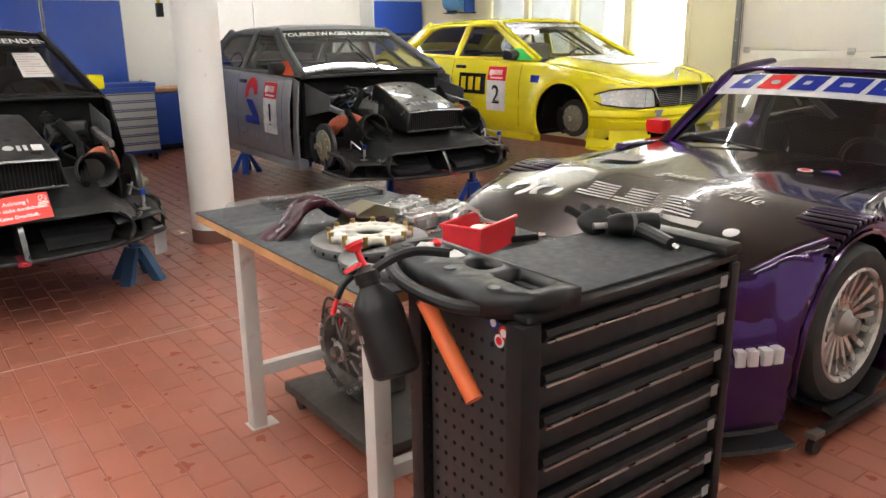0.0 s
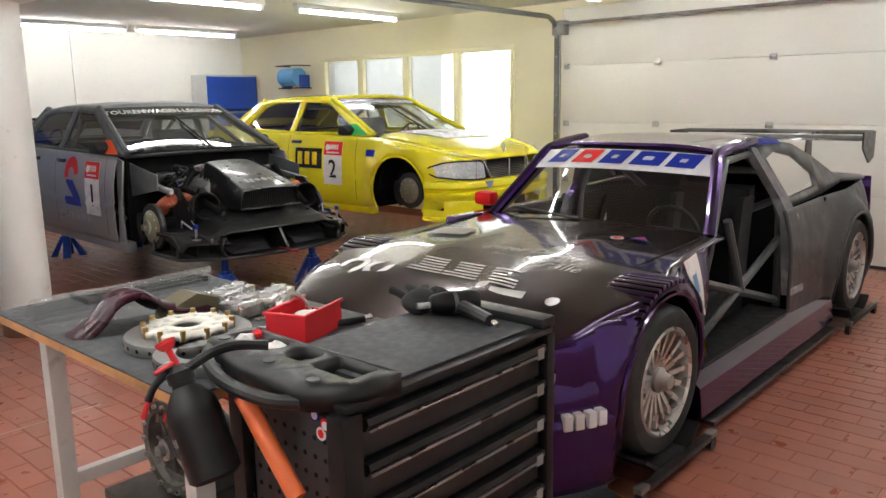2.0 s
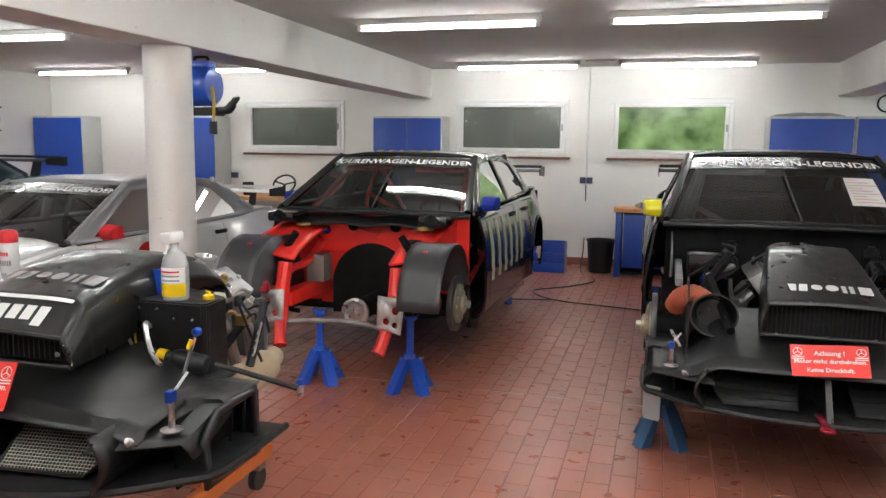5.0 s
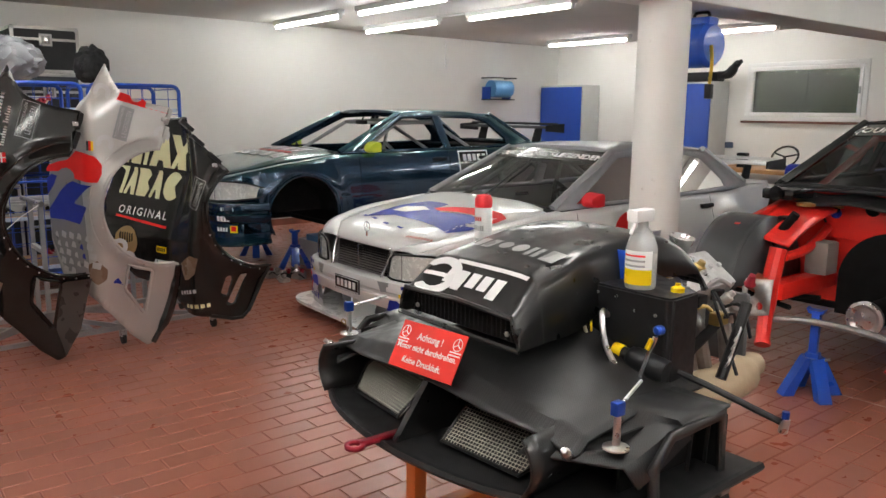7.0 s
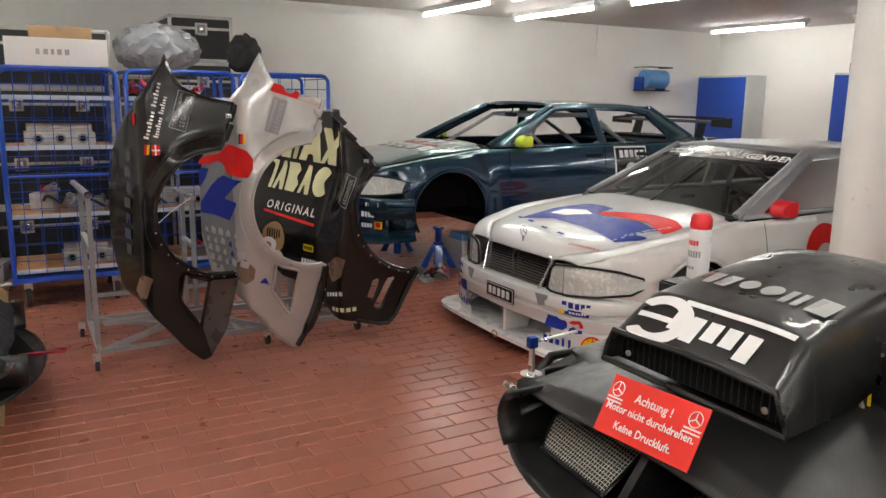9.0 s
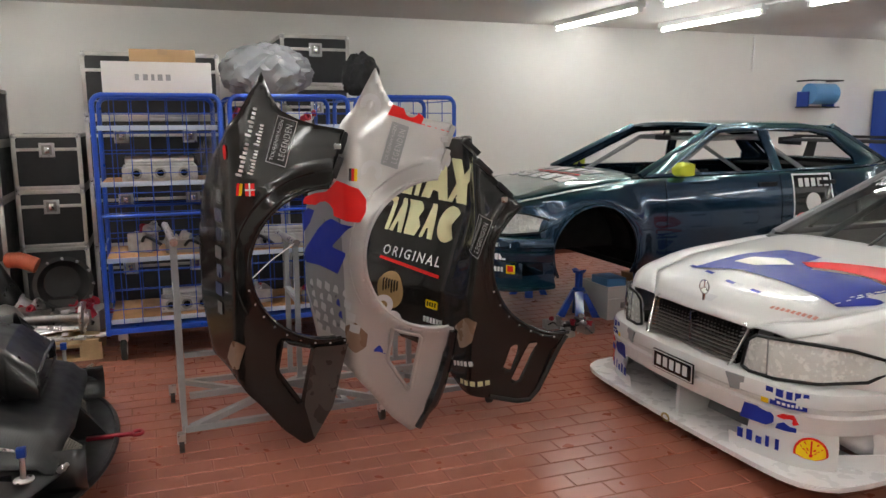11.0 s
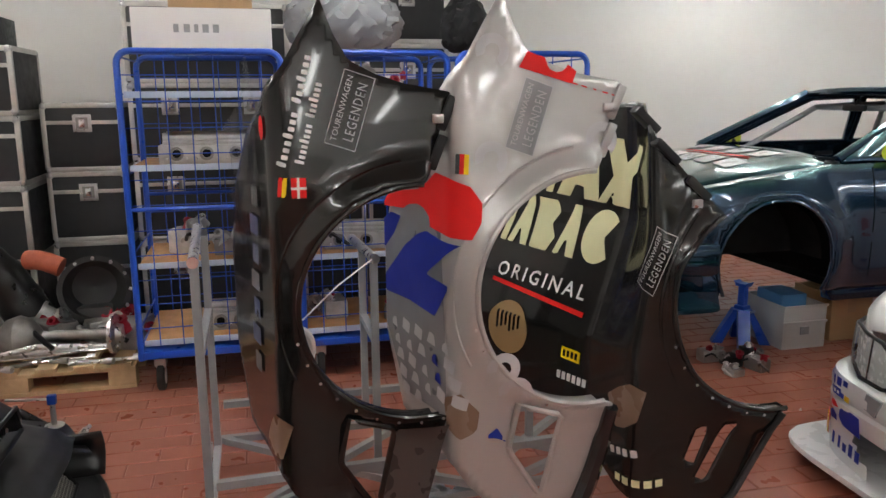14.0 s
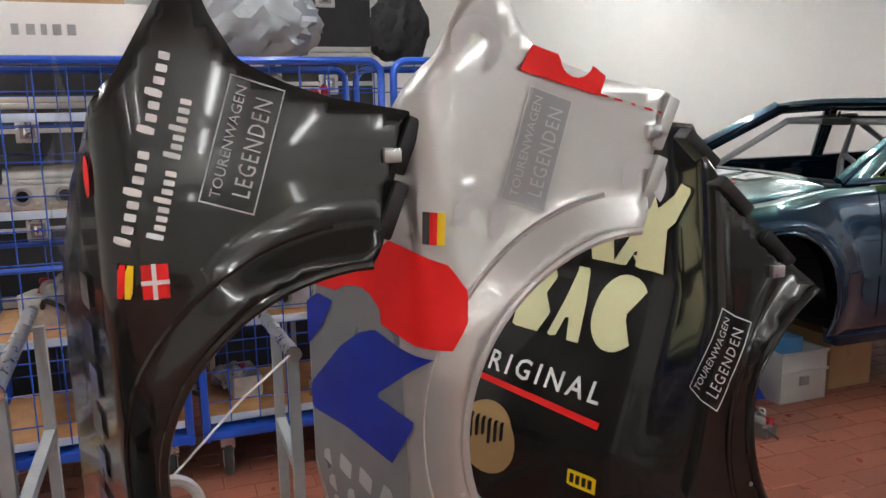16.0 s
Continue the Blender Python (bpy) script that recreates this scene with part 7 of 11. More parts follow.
for i in range(14):
    y, z = random.uniform(-0.58, 0.58), random.uniform(0.70, 0.82)
    bm = B()
    if i % 3 == 0:
        lathe(bm, [(0, 0), (0.03, 0), (0.03, 0.02), (0.015, 0.03), (0, 0.03)], (0.86, y, z), (1, 0, 0.3), 14)
    elif i % 3 == 1:
        box(bm, 0.86, y - 0.03, z - 0.02, 0.90, y + 0.03, z + 0.02, 0.006)
    else:
        tube(bm, [(0.87, y, z), (0.93, y + random.uniform(-0.1, 0.1), z + 0.01), (0.90, y + random.uniform(-0.2, 0.2), z - 0.10)], 0.008, 6, 4)
    part("bay_fitting", bm, (M_brass, M_red, M_matt, M_steel, M_bluef)[i % 5], RED)
bm = B()
sheet(bm, lambda u, v: Vector((0.88 + 0.16 * v, -0.62 + 1.24 * u, 0.845 - 0.05 * v - 0.02 * math.sin(3 * math.pi * u) ** 2)), 24, 4)
thicken(part("bay_lip", bm, M_black, RED), 0.012)
for y in (-0.45, -0.15, 0.18, 0.46):
    bm = B(); prism(bm, circle(y, 0.76, 0.045, 16), lambda a, b: (0.862, a, b), lambda a, b: (0.864, a, b))
    part("bay_hole", bm, M_matt, RED)
for s in (1, -1):
    bm = B(); tube(bm, [(0.87, s * 0.40, 0.62), (1.15, s * 0.38, 0.52), (1.42, s * 0.38, 0.50)], 0.028, 8, 3)
    part("bay_strut", bm, M_red, RED)
bm = B(); box(bm, 0.95, -0.42, 0.36, 1.10, -0.28, 0.56, 0.02)
part("oil_tank", bm, mat_once("pale_tank", (0.22, 0.20, 0.18), 0.5), RED)
bm = B()
lathe(bm, [(0.078, 0.0), (0.095, 0.0), (0.098, 0.03), (0.08, 0.035), (0.06, 0.02), (0.03, 0.02), (0.0, 0.03)], (1.30, 0.05, 0.21), (1, 0, 0), 28)
part("flywheel_ring", bm, M_steel, RED)
bm = B(); cyl(bm, (0.87, 0.05, 0.21), (1.29, 0.05, 0.21), 0.075, seg=20)
part("gearbox_case", bm, M_matt, RED)
bm = B(); tube(bm, [(1.55, -0.36, 0.16), (1.50, -0.15, 0.18), (1.50, 0.15, 0.18), (1.55, 0.36, 0.16)], 0.02, 8, 3)
part("cross_rail", bm, M_dsteel, RED)
for x, y in ((-2.40, 5.47), (-1.76, 5.47), (-2.6, 8.5), (-1.8, 8.5)):
    stand(x, y, 0.50 if y < 6 else 0.365, turn=10)

# ---- purple touring coupe on wheel dollies ----
CAX = 1.455
C_HWX = [-2.32, -2.2, -1.9, -1.455, -1.0, -0.3, 0.9, 1.1, 1.455, 1.8, 2.0, 2.15, 2.25, 2.30]
C_HWY = [0.70, 0.80, 0.88, 0.90, 0.85, 0.83, 0.83, 0.86, 0.89, 0.875, 0.82, 0.72, 0.58, 0.42]
C_TX = [-2.3, -1.9, -1.455, -0.3, 0.6, 1.0, 1.455, 1.85, 2.1, 2.25, 2.30]
C_TZ = [0.93, 0.965, 0.95, 0.915, 0.88, 0.855, 0.825, 0.755, 0.68, 0.62, 0.58]
CZ = 0.405


def coupe_y(x, z):
    w = curve(C_HWX, C_HWY, x)
    if z > 0.58:
        w -= 0.07 * ((z - 0.58) / 0.36) ** 2
    elif z < 0.3:
        w -= 0.03 * ((0.3 - z) / 0.2) ** 2
    for c in (CAX, -CAX):
        d = math.hypot(x - c, z - CZ)
        if d < 0.52:
            k = min(1, max(0, (0.50 - d) / 0.08))
            w += 0.045 * k * k * (3 - 2 * k) * min(1, max(0, (z - 0.2) / 0.2))
    return w


CW0, CW1 = (0.58, 0.69, 0.868), (0.16, 0.545, 1.265)
CR0, CR1 = (-1.80, 0.66, 0.965), (-1.02, 0.56, 1.26)


def coupe_cabin(x, z):
    k = (z - 0.88) / 0.40
    return 0.765 - 0.185 * k - 0.05 * max(0, -x - 0.9)


def coupe_hood(x, y):
    w = coupe_y(x, 0.6) - 0.02
    s = y / w
    bulge = 0.006 * (math.exp(-((abs(y) - 0.28) / 0.10) ** 2)) * min(1, max(0, (x - 0.6) / 0.3)) * min(1, max(0, (2.2 - x) / 0.5))
    return curve(C_TX, C_TZ, x) + 0.035 * (1 - s ** 2) * min(1, (2.34 - x) / 0.5) + bulge


COUPE = thing("purple_race_coupe", pose(4.38, 2.22, 0.0, 0, 0, 180), "purple flip paint racing coupe with one door removed", "race car")
for s in (1, -1):
    left = s == 1
    fr = [(CAX + 0.375 * math.cos(radians(a)), CZ + 0.375 * math.sin(radians(a))) for a in np.linspace(-58, 218, 26)]
    rr = [(-CAX + 0.375 * math.cos(radians(a)), CZ + 0.375 * math.sin(radians(a))) for a in np.linspace(-40, 220, 26)]
    # front wing
    top = [(x, curve(C_TX, C_TZ, x)) for x in np.linspace(0.80, 2.24, 16)]
    poly = top + [(2.28, 0.5), (2.22, 0.2), (2.0, 0.12)] + [p for p in fr if p[1] > 0.12] + [(1.0, 0.10), (0.92, 0.10), (0.90, 0.5)]
    bm = B()
    clipped(bm, poly, 0.03, lambda x, z: Vector((x, s * coupe_y(x, z), z)))
    thicken(part("front_wing", bm, M_purple, COUPE), 0.012, out=(0, s, 0))
    # louvres over the front wheel
    for i in range(11):
        a = radians(52 + 5.2 * i)
        bm = B()
        m = pose(CAX + 0.425 * math.cos(a), 0, CZ + 0.425 * math.sin(a)) @ pose(0, 0, 0, 0, -(90 - 52 - 5.2 * i) * -1, 0)
        box(bm, -0.022, min(s * 0.70, s * 0.925), -0.008, 0.004, max(s * 0.70, s * 0.925), 0.012, 0.003, m)
        part("wing_louvre", bm, M_purple, COUPE)
    bm = B()
    sheet(bm, lambda u, v: Vector((CAX + 0.412 * math.cos(radians(48 + 60 * u)), s * (0.69 + 0.24 * v), CZ + 0.412 * math.sin(radians(48 + 60 * u)))), 12, 2)
    part("louvre_slot", bm, M_matt, COUPE)
    # rear quarter with its window
    out = [(-0.33, 0.16), (-1.05, 0.13)] + [p for p in rr[::-1] if p[1] > 0.16] + [(-1.86, 0.16), (-2.18, 0.24), (-2.30, 0.55), (-2.28, 0.93), (-1.9, 0.96), (-1.5, 0.945), (-0.9, 0.925), (-0.33, 0.91)]
    bm = B()
    clipped(bm, out, 0.035, lambda x, z: Vector((x, s * coupe_y(x, z), z)))
    thicken(part("rear_quarter", bm, M_primer if left else M_purple, COUPE, "grey primed rear wing" if left else ""), 0.014, out=(0, s, 0))
    cab = [(-0.42, 0.905), (-0.30, 1.18), (-0.24, 1.29), (-0.5, 1.315), (-0.95, 1.27), (-1.30, 1.17), (-1.72, 1.01), (-1.88, 0.955), (-1.2, 0.925)]
    win = [(-0.54, 0.965), (-0.42, 1.205), (-0.62, 1.245), (-0.90, 1.20), (-1.18, 1.065), (-1.14, 0.985)]
    bm = B()
    holed(bm, cab, [win], lambda x, z: Vector((x, s * coupe_cabin(x, z), z)))
    thicken(part("cabin_quarter", bm, M_primer if left else M_purple, COUPE), 0.035, out=(0, s, 0))
    bm = B()
    holed(bm, win, [], lambda x, z: Vector((x, s * (coupe_cabin(x, z) - 0.014), z)))
    part("quarter_window", bm, M_wind, COUPE)
    # door post: sanded on the open side
    bm = B()
    prism(bm, [(-0.24, 1.285), (-0.385, 0.97), (-0.36, 0.86), (-0.34, 0.40), (-0.56, 0.40), (-0.52, 0.86), (-0.50, 0.95), (-0.33, 1.275)], lambda x, z: (x, s * ((coupe_cabin(x, z) if z > 0.9 else coupe_y(x, z)) + 0.004), z), lambda x, z: (x, s * ((coupe_cabin(x, z) if z > 0.9 else coupe_y(x, z)) - 0.05), z))
    part("door_post", bm, M_bare if left else M_purple, COUPE, "sanded bare metal door post" if left else "")
    # windscreen pillar running into the roof rail
    bm = B()
    pts = [glass_xyz(CW0, CW1, 0.5 + 0.5 * s, v, 0.05) + Vector((0.0, s * 0.012, 0)) for v in np.linspace(0, 1, 6)] + [Vector((-0.1, s * 0.572, 1.30)), Vector((-0.3, s * 0.572, 1.312))]
    tube(bm, pts, 0.034, 10, 2)
    part("windscreen_pillar", bm, M_purple, COUPE)
    if left:
        bm = B()
        sheet(bm, lambda u, v: Vector((-0.10 - 0.62 * u, 0.592 - 0.035 * v + 0.006, 1.278 + 0.036 * v + 0.012 * math.sin(math.pi * u))), 10, 3)
        thicken(part("roof_patch", bm, M_bluef, COUPE, "blue painted roof rail"), 0.004)
    else:
        bm = B()
        clipped(bm, rect(-0.33, 0.14, 0.92, 0.895), 0.05, lambda x, z: Vector((x, s * coupe_y(x, z), z)))
        thicken(part("door_skin", bm, M_purple, COUPE), 0.05, out=(0, s, 0))
    # sill: painted outside, carbon on top
    bm = B()
    prism(bm, [(0.62, 0.10), (0.62, 0.30), (0.82, 0.30), (0.885, 0.24), (0.90, 0.10), (0.86, 0.065)], lambda y, z: (1.04, s * y, z), lambda y, z: (-1.04, s * y, z))
    part("side_sill", bm, M_purple, COUPE)
    bm = B()
    box(bm, -0.33, min(s * 0.60, s * 0.845), 0.302, 0.92, max(s * 0.60, s * 0.845), 0.318, 0.004)
    part("sill_tread", bm, M_carbonm, COUPE)
    bm = B()
    prism(bm, [(0.98, 0.05), (0.98, 0.07), (-1.0, 0.07), (-1.0, 0.05)], lambda x, z: (x, s * 0.80, z), lambda x, z: (x, s * 0.935, z))
    part("floor_edge", bm, M_carbon, COUPE)
    for c in (CAX, -CAX):
        bm = B()
        sheet(bm, lambda u, v: Vector((c + 0.375 * math.cos(math.pi * (1.1 * u - 0.05)), s * (0.50 + 0.34 * v), CZ + 0.375 * math.sin(math.pi * (1.1 * u - 0.05)))), 16, 2)
        bm.faces.new([bm.verts.new((c + 0.375 * math.cos(math.pi * u), s * 0.50, CZ + 0.375 * math.sin(math.pi * u))) for u in np.linspace(0, 1, 17)])
        part("wheel_well", bm, M_matt, COUPE)
        bm = B()
        tube(bm, [(x, s * (coupe_y(x, z) - 0.003), z) for x, z in (fr if c > 0 else rr) if z > 0.17], 0.012, 6)
        part("arch_lip", bm, M_purple if c > 0 or not left else M_primer, COUPE)
        wheel(COUPE, c, s * 0.79, CZ, s, mat_once("silver_rim", (0.60, 0.59, 0.57), 0.3, 0.8), w=0.27, spokes=18)
    # mirror on the far side
    if not left:
        bm = B(); box(bm, 0.36, s * 0.88 - 0.07, 0.90, 0.46, s * 0.88 + 0.07, 0.99, 0.03)
        part("door_mirror", bm, M_redf, COUPE, "red door mirror")
    # headlamps
    bm = B()
    lathe(bm, [(0.0, 0.03), (0.07, 0.028), (0.098, 0.015), (0.105, -0.02)], (2.12, s * 0.68, 0.575), (0.75, s * 0.5, 0.35), 24)
    hl = part("headlamp", bm, M_alu, COUPE)
    bm = B()
    lathe(bm, [(0.0, 0.05), (0.07, 0.045), (0.10, 0.025), (0.108, -0.02)], (2.125, s * 0.682, 0.577), (0.75, s * 0.5, 0.35), 24)
    part("headlamp_glass", bm, M_lamp, hl)
bm = B()
sheet(bm, lambda u, v: Vector((0.58 + 1.68 * v + 0.05 * (1 - (2 * u - 1) ** 2), (2 * u - 1) * (coupe_y(0.58 + 1.68 * v, curve(C_TX, C_TZ, 0.58 + 1.68 * v)) - 0.003), coupe_hood(0.58 + 1.68 * v, (2 * u - 1) * (coupe_y(0.58 + 1.68 * v, 0.6) - 0.02)))), 36, 30)
thicken(part("bonnet", bm, M_purple, COUPE, "dark flip paint bonnet with white print"), 0.012, out=(0, 0, 1))
for s in (1, -1):
    bm = B()
    tube(bm, [(x, s * y, coupe_hood(x, y) + 0.0005) for x, y in ((0.68, 0.70), (1.2, 0.69), (1.7, 0.66), (2.05, 0.58))], 0.003, 4, 3)
    part("bonnet_gap", bm, M_matt, COUPE)
# bumper swept round the front
PL = [(1.86, 0.875), (2.0, 0.825), (2.15, 0.73), (2.25, 0.58), (2.31, 0.40), (2.33, 0.2), (2.335, 0.0)]
PL = smooth_path([Vector((x, y, 0)) for x, y in PL] + [Vector((x, -y, 0)) for x, y in PL[-2::-1]], 4)


def coupe_sweep(nm, prof, m, label=""):
    bm = B()
    cols = []
    for i, p in enumerate(PL):
        d = (PL[min(i + 1, len(PL) - 1)] - PL[max(i - 1, 0)]).normalized()
        o = Vector((-d.y, d.x, 0))
        o = o if o.dot(Vector((p.x - 1.2, p.y, 0))) > 0 else -o
        cols.append([bm.verts.new(p + o * a + Vector((0, 0, b))) for a, b in prof])
    for a, b in zip(cols, cols[1:]):
        for j in range(len(prof) - 1):
            bm.faces.new((a[j], b[j], b[j + 1], a[j + 1]))
    return part(nm, bm, m, COUPE, label)


coupe_sweep("bumper", [(-0.06, 0.60), (-0.02, 0.56), (0.0, 0.50), (0.004, 0.42), (0.022, 0.40), (0.026, 0.37), (0.02, 0.20), (0.03, 0.13), (0.02, 0.11)], M_purple)
coupe_sweep("splitter", [(-0.3, 0.045), (0.08, 0.045), (0.10, 0.058), (0.09, 0.070), (0.0, 0.078), (-0.02, 0.12)], M_carbon, "black carbon splitter")
for s in (1, -1):
    for i, (x, y) in enumerate(((1.93, 0.868), (1.975, 0.852), (2.02, 0.828), (2.06, 0.804))):
        bm = B()
        m = pose(x, s * y, 0.40, 0, 0, (-23 if i < 2 else -30) * s)
        box(bm, -0.019, -0.028, -0.03, 0.018, 0.028, 0.03, 0.004, m)
        part("bumper_mark", bm, M_film, COUPE)
# screens
for nm, b0, b1, bulge in (("windscreen", CW0, CW1, 0.10), ("rear_window", CR0, CR1, -0.05)):
    bm = B()
    sheet(bm, lambda u, v: glass_xyz(b0, b1, u, v, bulge), 18, 8)
    part(nm, bm, M_wind, COUPE)
    bm = B()
    tube(bm, [glass_xyz(b0, b1, u, 0.0, bulge) for u in np.linspace(0, 1, 14)], 0.014, 6)
    part("screen_seal", bm, M_black, COUPE)
bm = B()


def coupe_roof(u, v):
    x = CW1[0] + (CR1[0] - CW1[0]) * v
    s = 2 * u - 1
    w = curve([-1.02, -0.7, -0.3, 0.1], [0.53, 0.57, 0.58, 0.565], x)
    z = curve([-1.02, -0.7, -0.3, 0.1], [1.255, 1.298, 1.312, 1.275], x)
    return Vector((x + 0.10 * (1 - s * s) * (1 - v) - 0.05 * (1 - s * s) * v, s * w, z + 0.042 * (1 - s ** 4)))


sheet(bm, coupe_roof, 18, 16)
thicken(part("roof", bm, M_purple, COUPE), 0.02, out=(0, 0, 1))
on_glass = lambda a, v, d=0.004: glass_xyz(CW0, CW1, 0.5 + a / 1.11, v, 0.10) + Vector((d, 0, d * 1.2))
bm = B()
sheet(bm, lambda u, v: on_glass(-0.54 + 1.08 * u, 0.70 + 0.27 * v), 18, 3)
strip = part("sun_strip", bm, M_film, COUPE, "white sun strip with blue and red shapes")
for i, (a, wd, m) in enumerate(((-0.46, 0.15, M_bluef), (-0.27, 0.15, M_redf), (-0.08, 0.15, M_bluef), (0.11, 0.17, M_bluef), (0.31, 0.15, M_bluef))):
    hole = [(a + 0.068, 0.835), (a + wd - 0.045, 0.835), (a + wd - 0.03, 0.885), (a + 0.083, 0.885)]
    bm = B()
    ol = [(a, 0.765), (a + wd, 0.765), (a + wd + 0.05, 0.95), (a + 0.05, 0.95)]
    clipped(bm, ol, 0.012, lambda p, q: on_glass(p, q, 0.008), [hole if i != 1 else circle(a + 0.1, 0.855, 0.03, 12)])
    part("sun_strip_shape", bm, m, strip)
bm = B()
tube(bm, [on_glass(a, v, 0.016) for a, v in ((0.0, 0.01), (-0.2, 0.06), (-0.42, 0.10))], 0.008, 6)
part("wiper", bm, M_black, COUPE)
# bonnet print
M_print = mat("silver_print", (0.42, 0.41, 0.39), 0.4, var=0.06)
for text, x0, y0 in (("guter Draht", 1.41, 0.19), ("für alle Fälle", 1.53, 0.27)):
    part("bonnet_print", lettering(text, 0.108, lambda a, b: Vector((x0 - b, y0 + a, coupe_hood(x0 - b, y0 + a) + 0.008)), shear=0.2), M_print, COUPE, smooth=False)


def hood_shape(poly, m, step=0.02, off=0.012):
    bm = B()
    clipped(bm, poly, step, lambda x, y: Vector((x, y, coupe_hood(x, y) + off)))
    part("bonnet_print", bm, m, COUPE)


for k in range(6):
    for y0, y1 in ((-0.25, -0.09), (-0.03, 0.12), (0.18, 0.33)):
        x = 1.665 + 0.029 * k
        hood_shape(rect(x, y0 + 0.012 * k - (0.05 if k > 3 and y0 < 0 else 0), x + 0.016, y1 + 0.012 * k - (0.07 if k in (1, 2) and y0 > 0 else 0)), M_print)
for y, q0, q1 in ((-0.57, 20, 300), (-0.40, 190, 480)):
    hood_shape(circle(1.85, y, 0.085, 18, q0, q1) + circle(1.85, y, 0.045, 14, q1, q0), M_film)
hood_shape(circle(1.845, 0.24, 0.028, 14), M_print)
hood_shape([(1.855, 0.29), (1.83, 0.46), (1.88, 0.47), (1.89, 0.30)], M_print)
hood_shape(circle(1.85, 0.60, 0.032, 14), M_film)
hood_shape([(1.14, -0.60), (1.13, -0.38), (1.29, -0.32), (1.30, -0.58)], mat_once("tape_grey", (0.30, 0.28, 0.24), 0.5))
hood_shape(circle(0.98, 0.40, 0.035, 16), M_film)
hood_shape(circle(0.98, 0.40, 0.022, 14), M_redf, 0.01, 0.014)
hood_shape([(0.95, 0.45), (0.95, 0.55), (0.88, 0.50)], M_bluef, 0.015)
hood_shape([(0.93, 0.47), (0.93, 0.53), (0.89, 0.50)], M_redf, 0.012, 0.014)
# loose white board at the rear edge of the front wing
def wing_decal(name, poly, m, off=0.006, label=""):
    bm = B()
    clipped(bm, poly, 0.02, lambda x, z: Vector((x, coupe_y(x, z) + off, z)))
    part(name, bm, m, COUPE, label)


wing_decal("number_board", [(0.95, 0.62), (1.12, 0.62), (1.17, 0.86), (0.98, 0.87)], M_film, 0.012, "white board with a blue mark")
wing_decal("board_mark", [(1.03, 0.70), (1.09, 0.70), (1.11, 0.79), (1.05, 0.79)], M_lblue, 0.016)
part("start_number", lettering("2", 0.13, lambda a, b: Vector((0.985 - a, coupe_y(0.985, 0.55 + b) + 0.008, 0.545 + b)), bold=0.003), M_film, COUPE, smooth=False)
wing_decal("yellow_label", rect(0.93, 0.40, 1.04, 0.48), M_yelf, 0.008)
for q in bars(0.94, 1.03, 0.415, 0.465, 3, 0.3):
    wing_decal("label_bar", q, M_gloss, 0.011)
# tail, boot, wing
bm = B()
sheet(bm, lambda u, v: Vector((-1.78 - 0.50 * v, (2 * u - 1) * (0.70 + 0.08 * math.sin(math.pi * v)), 0.968 + 0.015 * (1 - (2 * u - 1) ** 2))), 10, 6)
thicken(part("boot_lid", bm, M_primer, COUPE), 0.012)
bm = B()
sheet(bm, lambda u, v: Vector((-2.28 - 0.05 * math.sin(math.pi * v), (2 * u - 1) * 0.78, 0.22 + 0.74 * v)), 10, 8)
thicken(part("rear_panel", bm, M_purple, COUPE), 0.02)
for s in (1, -1):
    bm = B()
    prism(bm, [(-2.02, 1.18), (-2.02, 1.30), (-2.36, 1.30), (-2.36, 1.10), (-2.22, 1.06)], lambda a, b: (a, s * 0.76 - 0.006, b), lambda a, b: (a, s * 0.76 + 0.006, b))
    part("wing_endplate", bm, M_carbon, COUPE)
    bm = B()
    prism(bm, [(-2.05, 0.96), (-2.10, 1.24), (-2.22, 1.24), (-2.24, 0.96)], lambda a, b: (a, s * 0.34 - 0.006, b), lambda a, b: (a, s * 0.34 + 0.006, b))
    part("wing_stay", bm, M_carbon, COUPE)
for x, z, c in ((-2.03, 1.235, 0.24), (-2.24, 1.275, 0.11)):
    bm = B()
    prism(bm, [(x, z), (x - 0.03, z + 0.022), (x - c, z + 0.03), (x - c, z + 0.02)], lambda a, b: (a, -0.753, b), lambda a, b: (a, 0.753, b))
    part("wing_blade", bm, M_carbon, COUPE)
# tub, cage, seat
bm = B()
box(bm, -2.0, -0.62, 0.09, 0.95, 0.62, 0.12)
box(bm, 0.90, -0.80, 0.12, 0.93, 0.80, 0.80)
box(bm, -1.05, -0.80, 0.12, -1.02, 0.80, 0.92)
box(bm, 0.93, -0.45, 0.12, 2.1, 0.45, 0.5)
part("floor_tub", bm, M_matt, COUPE)
bm = B()
sheet(bm, lambda u, v: Vector((0.60 - 0.36 * v, -0.69 + 1.38 * u, 0.83 + 0.05 * math.sin(math.pi * min(v * 1.6, 1)) - (0.3 if v > 0.9 else 0))), 12, 10)
thicken(part("dashboard", bm, M_matt, COUPE), 0.01)
M_cage = mat("grey_cage_paint", (0.075, 0.077, 0.08), 0.4, var=0.08)
